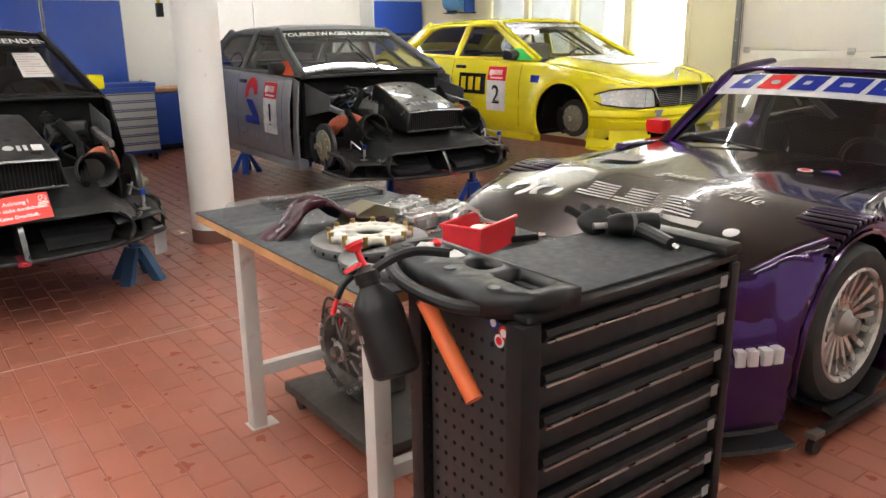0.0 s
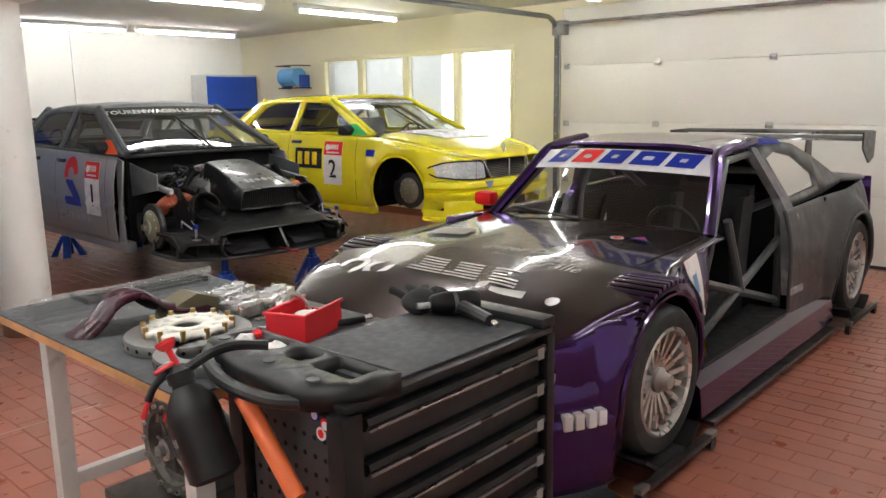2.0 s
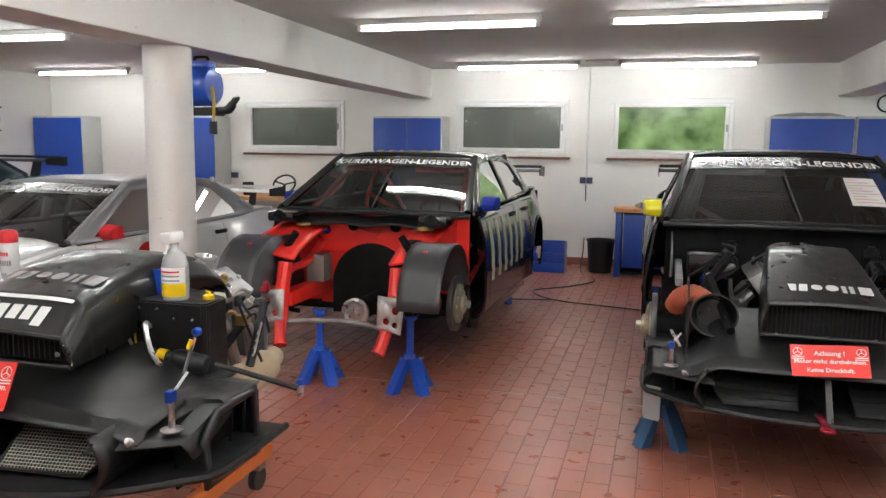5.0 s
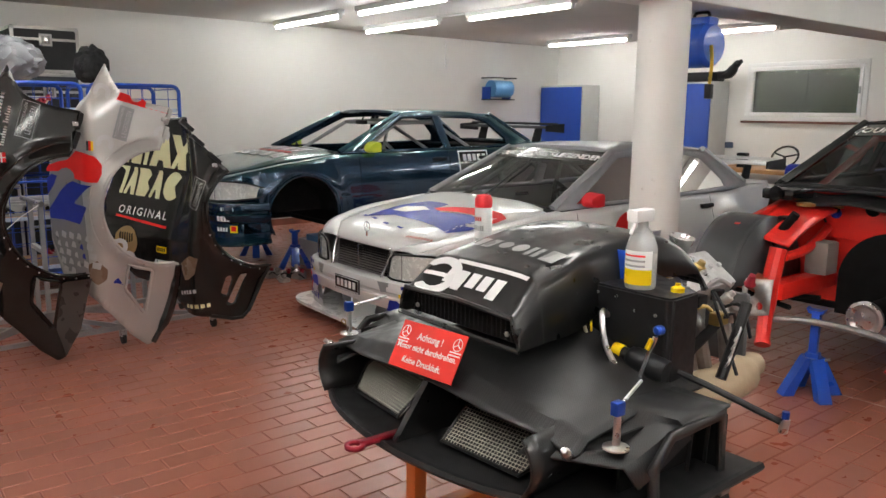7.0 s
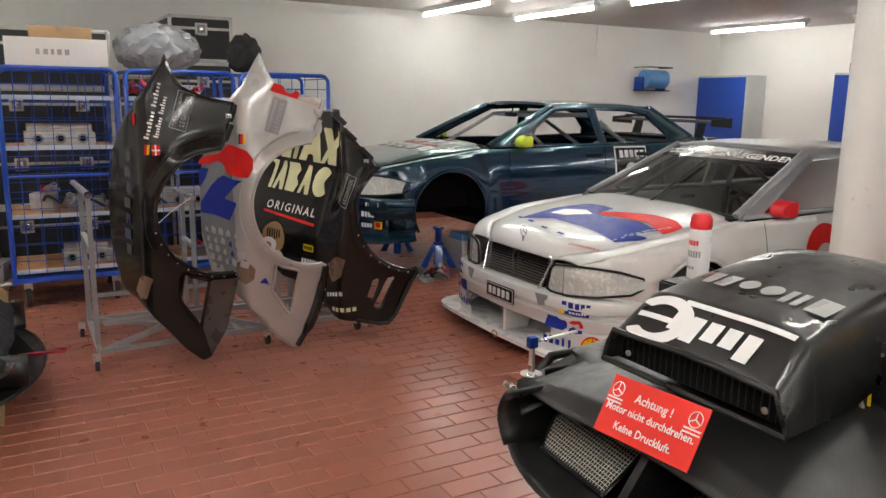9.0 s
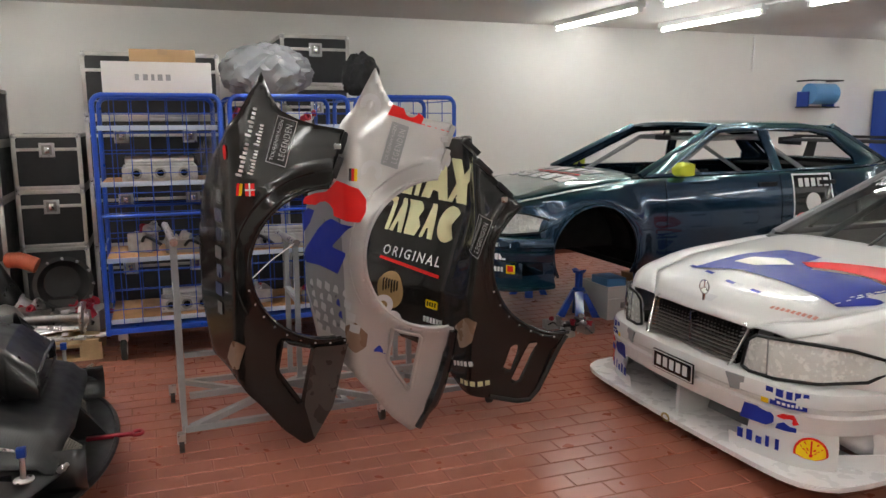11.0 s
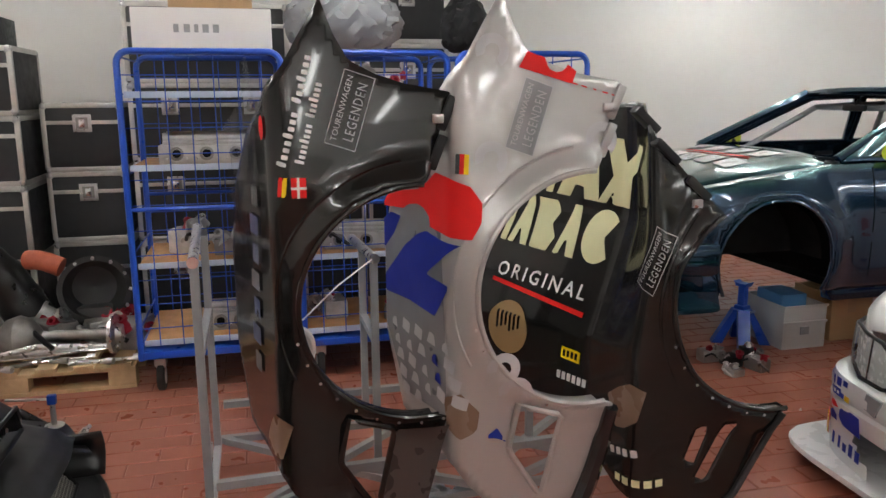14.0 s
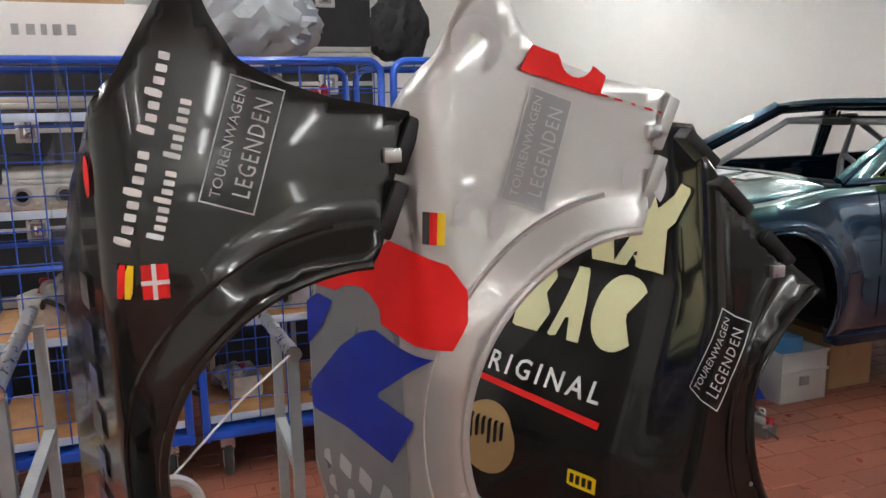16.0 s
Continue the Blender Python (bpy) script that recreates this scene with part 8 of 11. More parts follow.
for pts in ([(0.80, 0.70, 0.3), (0.62, 0.72, 0.80), (0.10, 0.57, 1.22), (-0.42, 0.56, 1.25), (-0.46, 0.70, 0.9), (-0.46, 0.72, 0.2)], [(0.80, -0.70, 0.3), (0.62, -0.72, 0.80), (0.10, -0.57, 1.22), (-0.42, -0.56, 1.25), (-0.46, -0.70, 0.9), (-0.46, -0.72, 0.2)], [(-0.42, -0.56, 1.25), (-0.42, 0.56, 1.25)], [(0.10, -0.57, 1.22), (0.10, 0.57, 1.22)], [(0.78, 0.72, 0.34), (-0.44, 0.71, 0.72)], [(0.70, 0.72, 0.66), (-0.44, 0.71, 0.34)], [(0.35, 0.70, 0.93), (0.16, 0.72, 0.52)], [(0.78, -0.72, 0.34), (-0.44, -0.71, 0.72)], [(0.70, -0.72, 0.66), (-0.44, -0.71, 0.34)], [(-0.44, 0.66, 0.95), (-0.44, -0.68, 0.3)], [(-0.42, 0.5, 1.22), (-1.5, 0.52, 0.7)], [(-0.42, -0.5, 1.22), (-1.5, -0.52, 0.7)]):
    bm = B(); tube(bm, pts, 0.024, 8)
    part("cage_tube", bm, M_cage, COUPE)
bm = B()
prism(bm, [(-0.02, 0.18), (0.42, 0.22), (0.46, 0.30), (0.05, 0.30), (-0.08, 0.40), (-0.22, 1.02), (-0.30, 1.04), (-0.2, 0.3)], lambda a, b: (a - 0.12, 0.12, b), lambda a, b: (a - 0.12, 0.56, b))
for y in (0.13, 0.55):
    prism(bm, [(0.35, 0.28), (0.35, 0.45), (0.0, 0.48), (-0.1, 0.98), (-0.28, 0.98), (-0.1, 0.28)], lambda a, b: (a - 0.12, y - 0.02, b), lambda a, b: (a - 0.12, y + 0.02, b))
part("racing_seat", bm, M_seat, COUPE)
bm = B()
tube(bm, [(0.22 + 0.06 * math.sin(a), 0.34 + 0.15 * math.cos(a), 0.83 + 0.14 * math.sin(a)) for a in np.linspace(0, 2 * math.pi, 24, endpoint=False)], 0.014, 6, closed=True)
tube(bm, [(0.22, 0.20, 0.83), (0.22, 0.48, 0.83)], 0.012, 6)
part("steering_wheel", bm, M_black, COUPE)


def dolly(x, y):
    """Low wheel dolly: two rails, two saddle bars and four castors."""
    t = thing("wheel_dolly", pose(x, y, 0), "black steel wheel dolly on castors", "wheel dolly", "dollies under the purple coupe")
    for s in (1, -1):
        bm = B(); box(bm, -0.30, s * 0.19 - 0.018, 0.055, 0.30, s * 0.19 + 0.018, 0.085, 0.005)
        part("rail", bm, M_black, t)
        bm = B(); prism(bm, [(s * 0.10, 0.06), (s * 0.13, 0.06), (s * 0.26, 0.145), (s * 0.25, 0.155)], lambda a, b: (a, -0.17, b), lambda a, b: (a, 0.17, b))
        part("saddle_plate", bm, M_black, t)
        for r in (1, -1):
            bm = B()
            box(bm, s * 0.33 - 0.035, r * 0.19 - 0.02, 0.066, s * 0.33 + 0.035, r * 0.19 + 0.02, 0.09, 0.004)
            c = part("castor_fork", bm, M_dsteel, t)
            bm = B(); cyl(bm, (s * 0.335, r * 0.19 - 0.014, 0.032), (s * 0.335, r * 0.19 + 0.014, 0.032), 0.032, seg=16)
            part("castor_wheel", bm, M_black, c)
    bm = B(); box(bm, -0.13, -0.16, 0.060, 0.13, 0.16, 0.079, 0.004)
    part("plate", bm, M_black, t)


for dx in (-CAX, CAX):
    for dy in (-0.79, 0.79):
        dolly(4.38 + dx, 2.22 + dy)

# ---- workbench, tool cart and what lies on them ----
BT = 0.90
bench = thing("workbench", pose(1.27, 2.16, 0), "workbench with grey mat top and pale steel legs", "workbench")
bm = B(); box(bm, -0.38, -0.60, BT - 0.035, 0.38, 0.61, BT - 0.004, 0.003)
part("tabletop", bm, M_ply, bench, "plywood board with an orange edge")
bm = B(); box(bm, -0.382, -0.602, BT - 0.006, 0.382, 0.612, BT, 0.002)
part("mat", bm, M_top, bench, "dark grey worn rubber mat")
M_leg = mat("pale_leg_paint", (0.62, 0.62, 0.60), 0.45, var=0.06, var_scale=6, stain=((0.42, 0.40, 0.37), 11, 0.66))
for x in (-0.23, 0.28):
    for y in (-0.38, 0.56):
        bm = B(); box(bm, x - 0.03, y - 0.03, 0.0, x + 0.03, y + 0.03, BT - 0.036, 0.005)
        part("leg", bm, M_leg, bench)
        bm = B(); box(bm, x - 0.04, y - 0.04, 0.0, x + 0.075 if x < 0 else x + 0.04, y + 0.04, 0.006, 0.002)
        part("foot_plate", bm, M_leg, bench)
for y in (-0.38, 0.56):
    bm = B(); box(bm, -0.199, y - 0.02, 0.215, 0.249, y + 0.02, 0.265, 0.004)
    part("cross_rail", bm, M_leg, bench)
    bm = B(); box(bm, -0.199, y - 0.018, 0.80, 0.249, y + 0.018, BT - 0.037, 0.004)
    part("top_rail", bm, M_leg, bench)

# gearbox on a wheeled board under the bench
board = thing("wheeled_board", pose(1.44, 2.44, 0), "dark wooden board on small castors", "trolley board")
bm = B(); box(bm, -0.24, -0.36, 0.075, 0.24, 0.36, 0.115, 0.006)
part("board", bm, mat("dark_board", (0.05, 0.042, 0.036), 0.7, var=0.25, var_scale=7), board)
for x in (-0.19, 0.19):
    for y in (-0.30, 0.30):
        bm = B(); cyl(bm, (x - 0.015, y, 0.034), (x + 0.015, y, 0.034), 0.034, seg=16)
        box(bm, x - 0.02, y - 0.02, 0.060, x + 0.02, y + 0.02, 0.0745)
        part("castor", bm, M_black, board)
gear = thing("gearbox", pose(1.40, 2.52, 0.115) @ Matrix.Scale(0.84, 4), "bare metal racing gearbox with bolted bell housing", "gearbox")
bm = B()
lathe(bm, [(0.10, -0.20), (0.13, -0.16), (0.14, -0.05), (0.19, 0.03), (0.215, 0.06), (0.215, 0.085), (0.17, 0.085), (0.15, 0.03), (0.0, 0.02)], (0, 0, 0.24), (-1, 0.0, 0), 32)
box(bm, -0.06, -0.12, 0.0, 0.20, 0.12, 0.12, 0.02)
case = part("gear_case", bm, mat("stained_alu", (0.16, 0.155, 0.145), 0.5, metal=0.7, var=0.35, var_scale=14, bump=0.3, scale=50), gear)
for i in range(16):
    a = 2 * math.pi * i / 16
    bm = B(); cyl(bm, (-0.08, 0.197 * math.cos(a), 0.24 + 0.197 * math.sin(a)), (-0.10, 0.197 * math.cos(a), 0.24 + 0.197 * math.sin(a)), 0.011, seg=6)
    part("bolt", bm, M_steel, case)
for i in range(8):
    a = 2 * math.pi * i / 8
    bm = B(); tube(bm, [(-0.06, 0.06 * math.cos(a), 0.24 + 0.06 * math.sin(a)), (-0.045, 0.16 * math.cos(a), 0.24 + 0.16 * math.sin(a))], 0.008, 6)
    part("rib", bm, M_dsteel, case)
for r, x in ((0.05, -0.07), (0.028, -0.10)):
    bm = B(); lathe(bm, [(0, 0.0), (r, 0.0), (r, 0.03), (r * 0.6, 0.032), (0, 0.032)], (x, 0, 0.24), (-1, 0, 0), 20)
    part("shaft_hub", bm, M_steel, case)
random.seed(21)
for i in range(9):
    bm = B()
    a = Vector((-0.02 + 0.2 * random.random(), random.uniform(-0.12, 0.12), 0.40 + 0.03 * random.random()))
    tube(bm, [a, a + Vector((-0.05, random.uniform(-0.06, 0.06), 0.03)), a + Vector((-0.10, random.uniform(-0.08, 0.06), -0.05))], 0.007, 6, 4)
    part("hose", bm, random.choice((M_black, M_redp, M_dsteel)), gear)


def brake_disc(x, y, z, r, label, bell=True, tilt=0):
    t = thing("brake_disc", pose(x, y, z, tilt, 0, 10), label, "brake disc", "brake discs on the bench")
    bm = B()
    lathe(bm, [(r * 0.62, 0), (r - 0.002, 0), (r, 0.003), (r, 0.029), (r - 0.002, 0.032), (r * 0.62, 0.032), (r * 0.62, 0)], (0, 0, 0), (0, 0, 1), 48)
    d = part("friction_ring", bm, mat_once("ground_iron", (0.20, 0.20, 0.20), 0.45, 0.7), t)
    for i in range(24):
        a = 2 * math.pi * i / 24
        bm = B(); cyl(bm, (r * math.cos(a) * 0.992, r * math.sin(a) * 0.992, 0.016), (r * math.cos(a) * 1.004, r * math.sin(a) * 1.004, 0.016), 0.006, seg=8)
        part("vent_hole", bm, M_matt, d)
    if bell:
        bm = B()
        R = 0.118
        ol = []
        for i in range(120):
            a = 2 * math.pi * i / 120
            ol.append(((R + 0.010 * (1 if (i % 10) in (3, 4, 5, 6) else -0.6)) * math.cos(a), (R + 0.010 * (1 if (i % 10) in (3, 4, 5, 6) else -0.6)) * math.sin(a)))
        holed(bm, ol, [circle(0, 0, 0.042, 24)] + [circle(0.078 * math.cos(radians(b)), 0.078 * math.sin(radians(b)), 0.009, 10) for b in range(0, 360, 36)], lambda a, b: (a, b, 0.052))
        bl = thicken(part("bell", bm, mat("bell_metal", (0.68, 0.66, 0.60), 0.35, metal=0.5, var=0.1), t, "pale gold disc bell"), 0.02)
        for i in range(12):
            a = 2 * math.pi * (i + 0.45) / 12
            bm = B(); cyl(bm, (0.124 * math.cos(a), 0.124 * math.sin(a), 0.03), (0.124 * math.cos(a), 0.124 * math.sin(a), 0.064), 0.008, seg=8)
            part("bobbin", bm, M_brass, d)
    return t


brake_disc(1.14, 1.955, BT, 0.178, "grey brake disc with a pale gold bell")
brake_disc(1.085, 1.745, BT, 0.150, "bright steel brake disc ring without a bell", False)

# curved purple carbon piece
t = thing("carbon_fairing", pose(1.09, 2.23, BT), "curved purple and carbon fairing piece", "car part")
bm = B()
prof = smooth_path([(-0.17, 0, 0.0), (-0.10, 0, 0.045), (-0.04, 0, 0.105), (0.04, 0, 0.115), (0.12, 0, 0.06), (0.26, 0, 0.03)], 5)
g = [[bm.verts.new((p.x, -0.055 - 0.015 * (k == 1) + 0.14 * k / 3 - 0.10 * p.x, p.z - (0.035 if k == 3 else 0) - (0.02 if k == 0 else 0))) for k in range(4)] for p in prof]
for a, b in zip(g, g[1:]):
    for k in range(3):
        bm.faces.new((a[k], a[k + 1], b[k + 1], b[k])).material_index = 0 if k < 2 else 1
fp = part("skin", bm, [mat("wine_gloss", (0.030, 0.003, 0.010), 0.3, coat=0.1, spec=0.25, var=0.1), M_matt], t)
thicken(fp, 0.008)
# rolled clear film
t = thing("film_roll", pose(1.20, 2.45, BT), "rolled sheet of clear plastic film", "plastic film")
bm = B()
sheet(bm, lambda u, v: Vector((-0.30 + 0.62 * u, 0.05 * math.cos(4.6 * v) * (1 - 0.2 * u) + 0.03, 0.044 + 0.044 * math.sin(4.6 * v - 0.7) + 0.003 * math.sin(9 * u))), 14, 16)
part("film", bm, M_foil, t)
bm = B()
sheet(bm, lambda u, v: Vector((-0.30 + 0.62 * u, -0.13 + 0.12 * v, 0.002 + 0.006 * math.sin(7 * u + 2 * v) ** 2)), 14, 4)
part("film_edge", bm, M_foil, t)
# louvred black panel at the far edge of the bench
t = thing("louvre_panel", pose(1.36, 2.66, BT), "black louvred plastic panel", "car part")
for i in range(4):
    bm = B(); box(bm, -0.22, -0.06 + 0.035 * i, 0.0 + 0.004 * i, 0.22, -0.04 + 0.035 * i, 0.010 + 0.004 * i, 0.003)
    part("louvre", bm, M_black, t)
for s in (-1, 1):
    bm = B(); box(bm, s * 0.225 - 0.008, -0.07, 0.0, s * 0.225 + 0.008, 0.08, 0.022, 0.003)
    part("end_bar", bm, M_black, t)


def alu_block(x, y, turn, k=1.0, label="machined aluminium brake caliper half"):
    t = thing("brake_caliper", pose(x, y, BT, 0, 0, turn), label, "brake caliper", "aluminium parts on the bench")
    bm = B(); box(bm, -0.09 * k, -0.045, 0, 0.09 * k, 0.045, 0.055, 0.012)
    c = part("body", bm, mat_once("bright_alu", (0.66, 0.66, 0.65), 0.28, 0.95), t)
    for i in (-1, 0, 1):
        bm = B(); lathe(bm, [(0, 0), (0.026, 0), (0.026, 0.008), (0.018, 0.008), (0.018, 0.003), (0, 0.003)], (0.055 * i * k, 0, 0.054), (0, 0, 1), 18)
        part("piston_bore", bm, M_steel, c)
        bm = B(); cyl(bm, (0.055 * i * k + 0.027, 0.035, 0.05), (0.055 * i * k + 0.027, 0.035, 0.062), 0.007, seg=8)
        part("bolt", bm, M_dsteel, c)
        bm = B(); box(bm, 0.055 * i * k - 0.02, -0.05, 0.012, 0.055 * i * k + 0.02, -0.044, 0.04, 0.003)
        part("rib", bm, M_alu, c)


alu_block(1.45, 2.22, 20)
alu_block(1.52, 2.07, 30)
alu_block(1.40, 2.06, 12, 0.8)
t = thing("engine_mount", pose(1.30, 2.22, BT), "olive grey metal bracket", "car part")
bm = B()
prism(bm, smooth_path([Vector((x, y, 0)) for x, y in ((-0.11, 0), (-0.06, 0.05), (0.0, 0.07), (0.07, 0.045), (0.11, 0.0))], 3) and [(-0.11, 0), (-0.07, 0.05), (0, 0.075), (0.07, 0.05), (0.11, 0), (0.06, 0.0), (0.035, 0.03), (-0.035, 0.03), (-0.06, 0)], lambda a, b: (a, -0.05, b), lambda a, b: (a, 0.05, b))
part("bracket", bm, mat("olive_metal", (0.20, 0.18, 0.12), 0.45, metal=0.6, var=0.2), t)
# red parts bin with a wire ring in it
t = thing("parts_bin", pose(1.40, 1.745, BT, 0, 0, 20), "red plastic open parts bin", "parts bin")
bm = B()
box(bm, -0.10, -0.065, 0.0, 0.10, 0.065, 0.005)
for q in ((-0.10, -0.065, 0.10, -0.060), (-0.10, 0.060, 0.10, 0.065)):
    box(bm, q[0], q[1], 0.004, q[2], q[3], 0.085)
box(bm, -0.105, -0.065, 0.004, -0.100, 0.065, 0.085)
box(bm, 0.100, -0.065, 0.004, 0.105, 0.065, 0.05)
part("bin", bm, M_redp, t)
bm = B(); box(bm, -0.112, -0.072, 0.078, 0.108, -0.062, 0.088, 0.003); box(bm, -0.112, 0.062, 0.078, 0.108, 0.072, 0.088, 0.003); box(bm, -0.112, -0.062, 0.078, -0.102, 0.062, 0.088, 0.003)
part("rim", bm, M_redp, t)
t = thing("wire_ring", pose(1.40, 1.765, BT + 0.006), "coiled bare steel wire ring", "wire")
for k in range(3):
    bm = B(); tube(bm, [(0.055 * math.cos(a), 0.02 + 0.03 * math.sin(a) + 0.005 * k, 0.05 + 0.05 * math.sin(a) + 0.004 * k) for a in np.linspace(0, 2 * math.pi, 20, endpoint=False)], 0.003, 5, closed=True)
    part("turn", bm, M_steel, t)
t = thing("paper_tag", pose(1.41, 1.725, BT + 0.006), "small white paper in the bin", "paper")
bm = B(); sheet(bm, lambda u, v: Vector((-0.04 + 0.08 * u, -0.03 + 0.06 * v, 0.03 + 0.03 * v + 0.004 * math.sin(5 * u))), 6, 4)
thicken(part("sheet", bm, M_paper, t), 0.001)

# ---- tool cart ----
CX0, CX1, CY0, CY1, CT = 1.03, 1.79, 1.14, 1.545, 0.955
cart = thing("tool_cart", pose(0, 0, 0), "anthracite steel tool cart with closed drawers", "tool cart")
bm = B()
box(bm, CX0 + 0.02, CY0 + 0.03, 0.14, CX1 - 0.02, CY1, CT - 0.03, 0.006)
part("body", bm, M_cart, cart)
bm = B(); box(bm, CX0 - 0.005, CY0 - 0.01, CT - 0.03, CX1 + 0.005, CY1 + 0.005, CT - 0.012, 0.006)
part("top_frame", bm, M_black, cart)
bm = B(); box(bm, CX0 + 0.12, CY0 + 0.02, CT - 0.0115, CX1 - 0.05, CY1 - 0.01, CT - 0.004, 0.002)
part("top_mat", bm, M_top, cart, "black worn rubber top mat")
bm = B(); box(bm, CX1 - 0.05, CY0 - 0.01, CT - 0.012, CX1 + 0.02, CY1 + 0.005, CT + 0.02, 0.010)
part("end_tray", bm, M_black, cart)
for x, y in ((CX0, CY0), (CX1, CY0), (CX0, CY1 - 0.03), (CX1, CY1 - 0.03)):
    bm = B(); box(bm, x - 0.025, y - 0.015, 0.12, x + 0.035 if x == CX0 else x + 0.012, y + 0.04, CT - 0.031, 0.008)
    part("corner_post", bm, M_black, cart)
for i in range(7):
    z1 = CT - 0.055 - 0.105 * i
    z0 = z1 - 0.095
    if z0 < 0.14:
        break
    bm = B(); box(bm, CX0 + 0.04, CY0 + 0.008, z0, CX1 - 0.035, CY0 + 0.03, z1, 0.004)
    d = part("drawer", bm, M_cart, cart)
    bm = B()
    prism(bm, [(0.008, z1), (-0.016, z1 + 0.004), (-0.020, z1 - 0.010), (-0.010, z1 - 0.026), (0.008, z1 - 0.03)], lambda a, b: (CX0 + 0.045, CY0 + a, b), lambda a, b: (CX1 - 0.04, CY0 + a, b))
    part("pull_rail", bm, M_black, d)
    bm = B(); box(bm, CX0 + 0.05, CY0 - 0.020, z1 - 0.028, CX1 - 0.05, CY0 - 0.0135, z1 - 0.021, 0.002)
    part("pull_edge", bm, mat_once("pull_aluminium", (0.42, 0.42, 0.42), 0.3, 0.9), d)
    bm = B(); box(bm, CX1 - 0.085, CY0 - 0.0225, z1 - 0.032, CX1 - 0.055, CY0 - 0.021, z1 + 0.0, 0.0)
    part("size_label", bm, M_greyf, d)
# perforated side panel
bm = B(); box(bm, CX0 - 0.004, CY0 + 0.05, 0.20, CX0 + 0.018, CY1 - 0.06, CT - 0.05, 0.003)
side = part("side_panel", bm, M_cart, cart)
me = None
for i in range(9):
    for k in range(14):
        bm2 = B() if me is None else None
        if me is None:
            cyl(bm2, (0.0, 0, 0), (-0.0012, 0, 0), 0.0062, seg=8)
            ob = part("perforation", bm2, M_matt, side, at=pose(CX0 - 0.004, CY0 + 0.07 + 0.036 * i, CT - 0.11 - 0.045 * k))
            me = ob.data
        else:
            ob = new("perforation", me)
            ob.parent = side
            ob.matrix_basis = pose(CX0 - 0.004, CY0 + 0.07 + 0.036 * i, CT - 0.11 - 0.045 * k)
for y, z, m in ((1.24, 0.90, M_bluef), (1.205, 0.885, M_redf), (1.17, 0.875, M_film), (1.22, 0.862, M_film)):
    bm = B(); prism(bm, circle(y, z, 0.016, 14), lambda a, b: (CX0 - 0.0047, a, b), lambda a, b: (CX0 - 0.0062, a, b))
    part("round_sticker", bm, m, cart)
    bm = B(); prism(bm, circle(y, z, 0.010, 12), lambda a, b: (CX0 - 0.0063, a, b), lambda a, b: (CX0 - 0.0072, a, b))
    part("round_sticker", bm, M_film if m is not M_film else M_redf, cart)
# cup tray at the handle end
TZ = CT + 0.025
bm = B()
holed(bm, [(1.185, 1.128), (1.185, 1.68), (1.165, 1.70), (1.06, 1.70), (1.035, 1.68), (1.03, 1.62), (0.995, 1.50), (0.985, 1.38), (0.975, 1.25), (0.985, 1.215), (1.05, 1.15), (1.08, 1.132)], [circle(1.125, 1.63, 0.038, 20), circle(1.13, 1.52, 0.038, 20), rounded(1.085, 1.355, 1.17, 1.44, 0.030), rounded(1.08, 1.18, 1.17, 1.315, 0.012)], lambda a, b: (a, b, TZ))
tray = thicken(part("cup_tray", bm, M_black, cart, "black moulded tray with round cup holes"), 0.055)
bm = B(); box(bm, 1.02, CY0 + 0.03, TZ - 0.065, 1.18, 1.68, TZ - 0.056)
part("tray_floor", bm, M_matt, tray)
for x, y in ((1.025, 1.24), (1.04, 1.42), (1.065, 1.57), (1.075, 1.66)):
    bm = B(); cyl(bm, (x, y, TZ), (x, y, TZ + 0.004), 0.015, seg=14)
    part("tray_plug", bm, M_dgrey, tray)
bm = B()
tube(bm, [(0.99, 1.24, TZ - 0.04), (0.955, 1.30, TZ - 0.04), (0.94, 1.40, TZ - 0.035), (0.95, 1.50, TZ - 0.03), (0.985, 1.60, TZ - 0.02), (1.035, 1.67, TZ - 0.02)], 0.017, 10, 5)
part("push_handle", bm, M_black, cart)
for x, y in ((CX0 + 0.06, CY0 + 0.07), (CX1 - 0.06, CY0 + 0.07), (CX0 + 0.06, CY1 - 0.07), (CX1 - 0.06, CY1 - 0.07)):
    bm = B(); box(bm, x - 0.03, y - 0.025, 0.095, x + 0.03, y + 0.025, 0.139, 0.006)
    c = part("castor_fork", bm, M_dsteel, cart)
    bm = B(); cyl(bm, (x, y - 0.016, 0.06), (x, y + 0.016, 0.06), 0.06, seg=20)
    part("castor_wheel", bm, M_rubber, c)
random.seed(5)
for i in range(6):
    t = thing("socket_bit", pose(1.09 + 0.012 * i, 1.21 + 0.014 * i, TZ - 0.056, 0, 0, 40 * i), "small chrome socket lying in the tray", "tool", "bits in the cart tray")
    bm = B(); cyl(bm, (-0.018, 0, 0.0085), (0.018, 0, 0.0085), 0.008, seg=10)
    part("socket", bm, M_chrome, t)
for x, y, m, lab in ((1.125, 1.63, M_redp, "crumpled red and white packet in a cup hole"), (1.13, 1.52, M_paper, "crumpled white paper in a cup hole")):
    t = thing("crumpled_packet", pose(x, y, TZ - 0.056), lab, "packet")
    bm = B()
    bmesh.ops.create_icosphere(bm, subdivisions=2, radius=0.034)
    for v in bm.verts:
        v.co *= random.uniform(0.75, 1.1)
        v.co.z = v.co.z + 0.034
    part("wrap", bm, M_paper if m is M_redp else m, t, smooth=False)
    if m is M_redp:
        bm = B(); bmesh.ops.create_icosphere(bm, subdivisions=1, radius=0.02)
        for v in bm.verts:
            v.co = v.co * random.uniform(0.8, 1.1) + Vector((0.02, -0.01, 0.055))
        part("flap", bm, m, t, smooth=False)

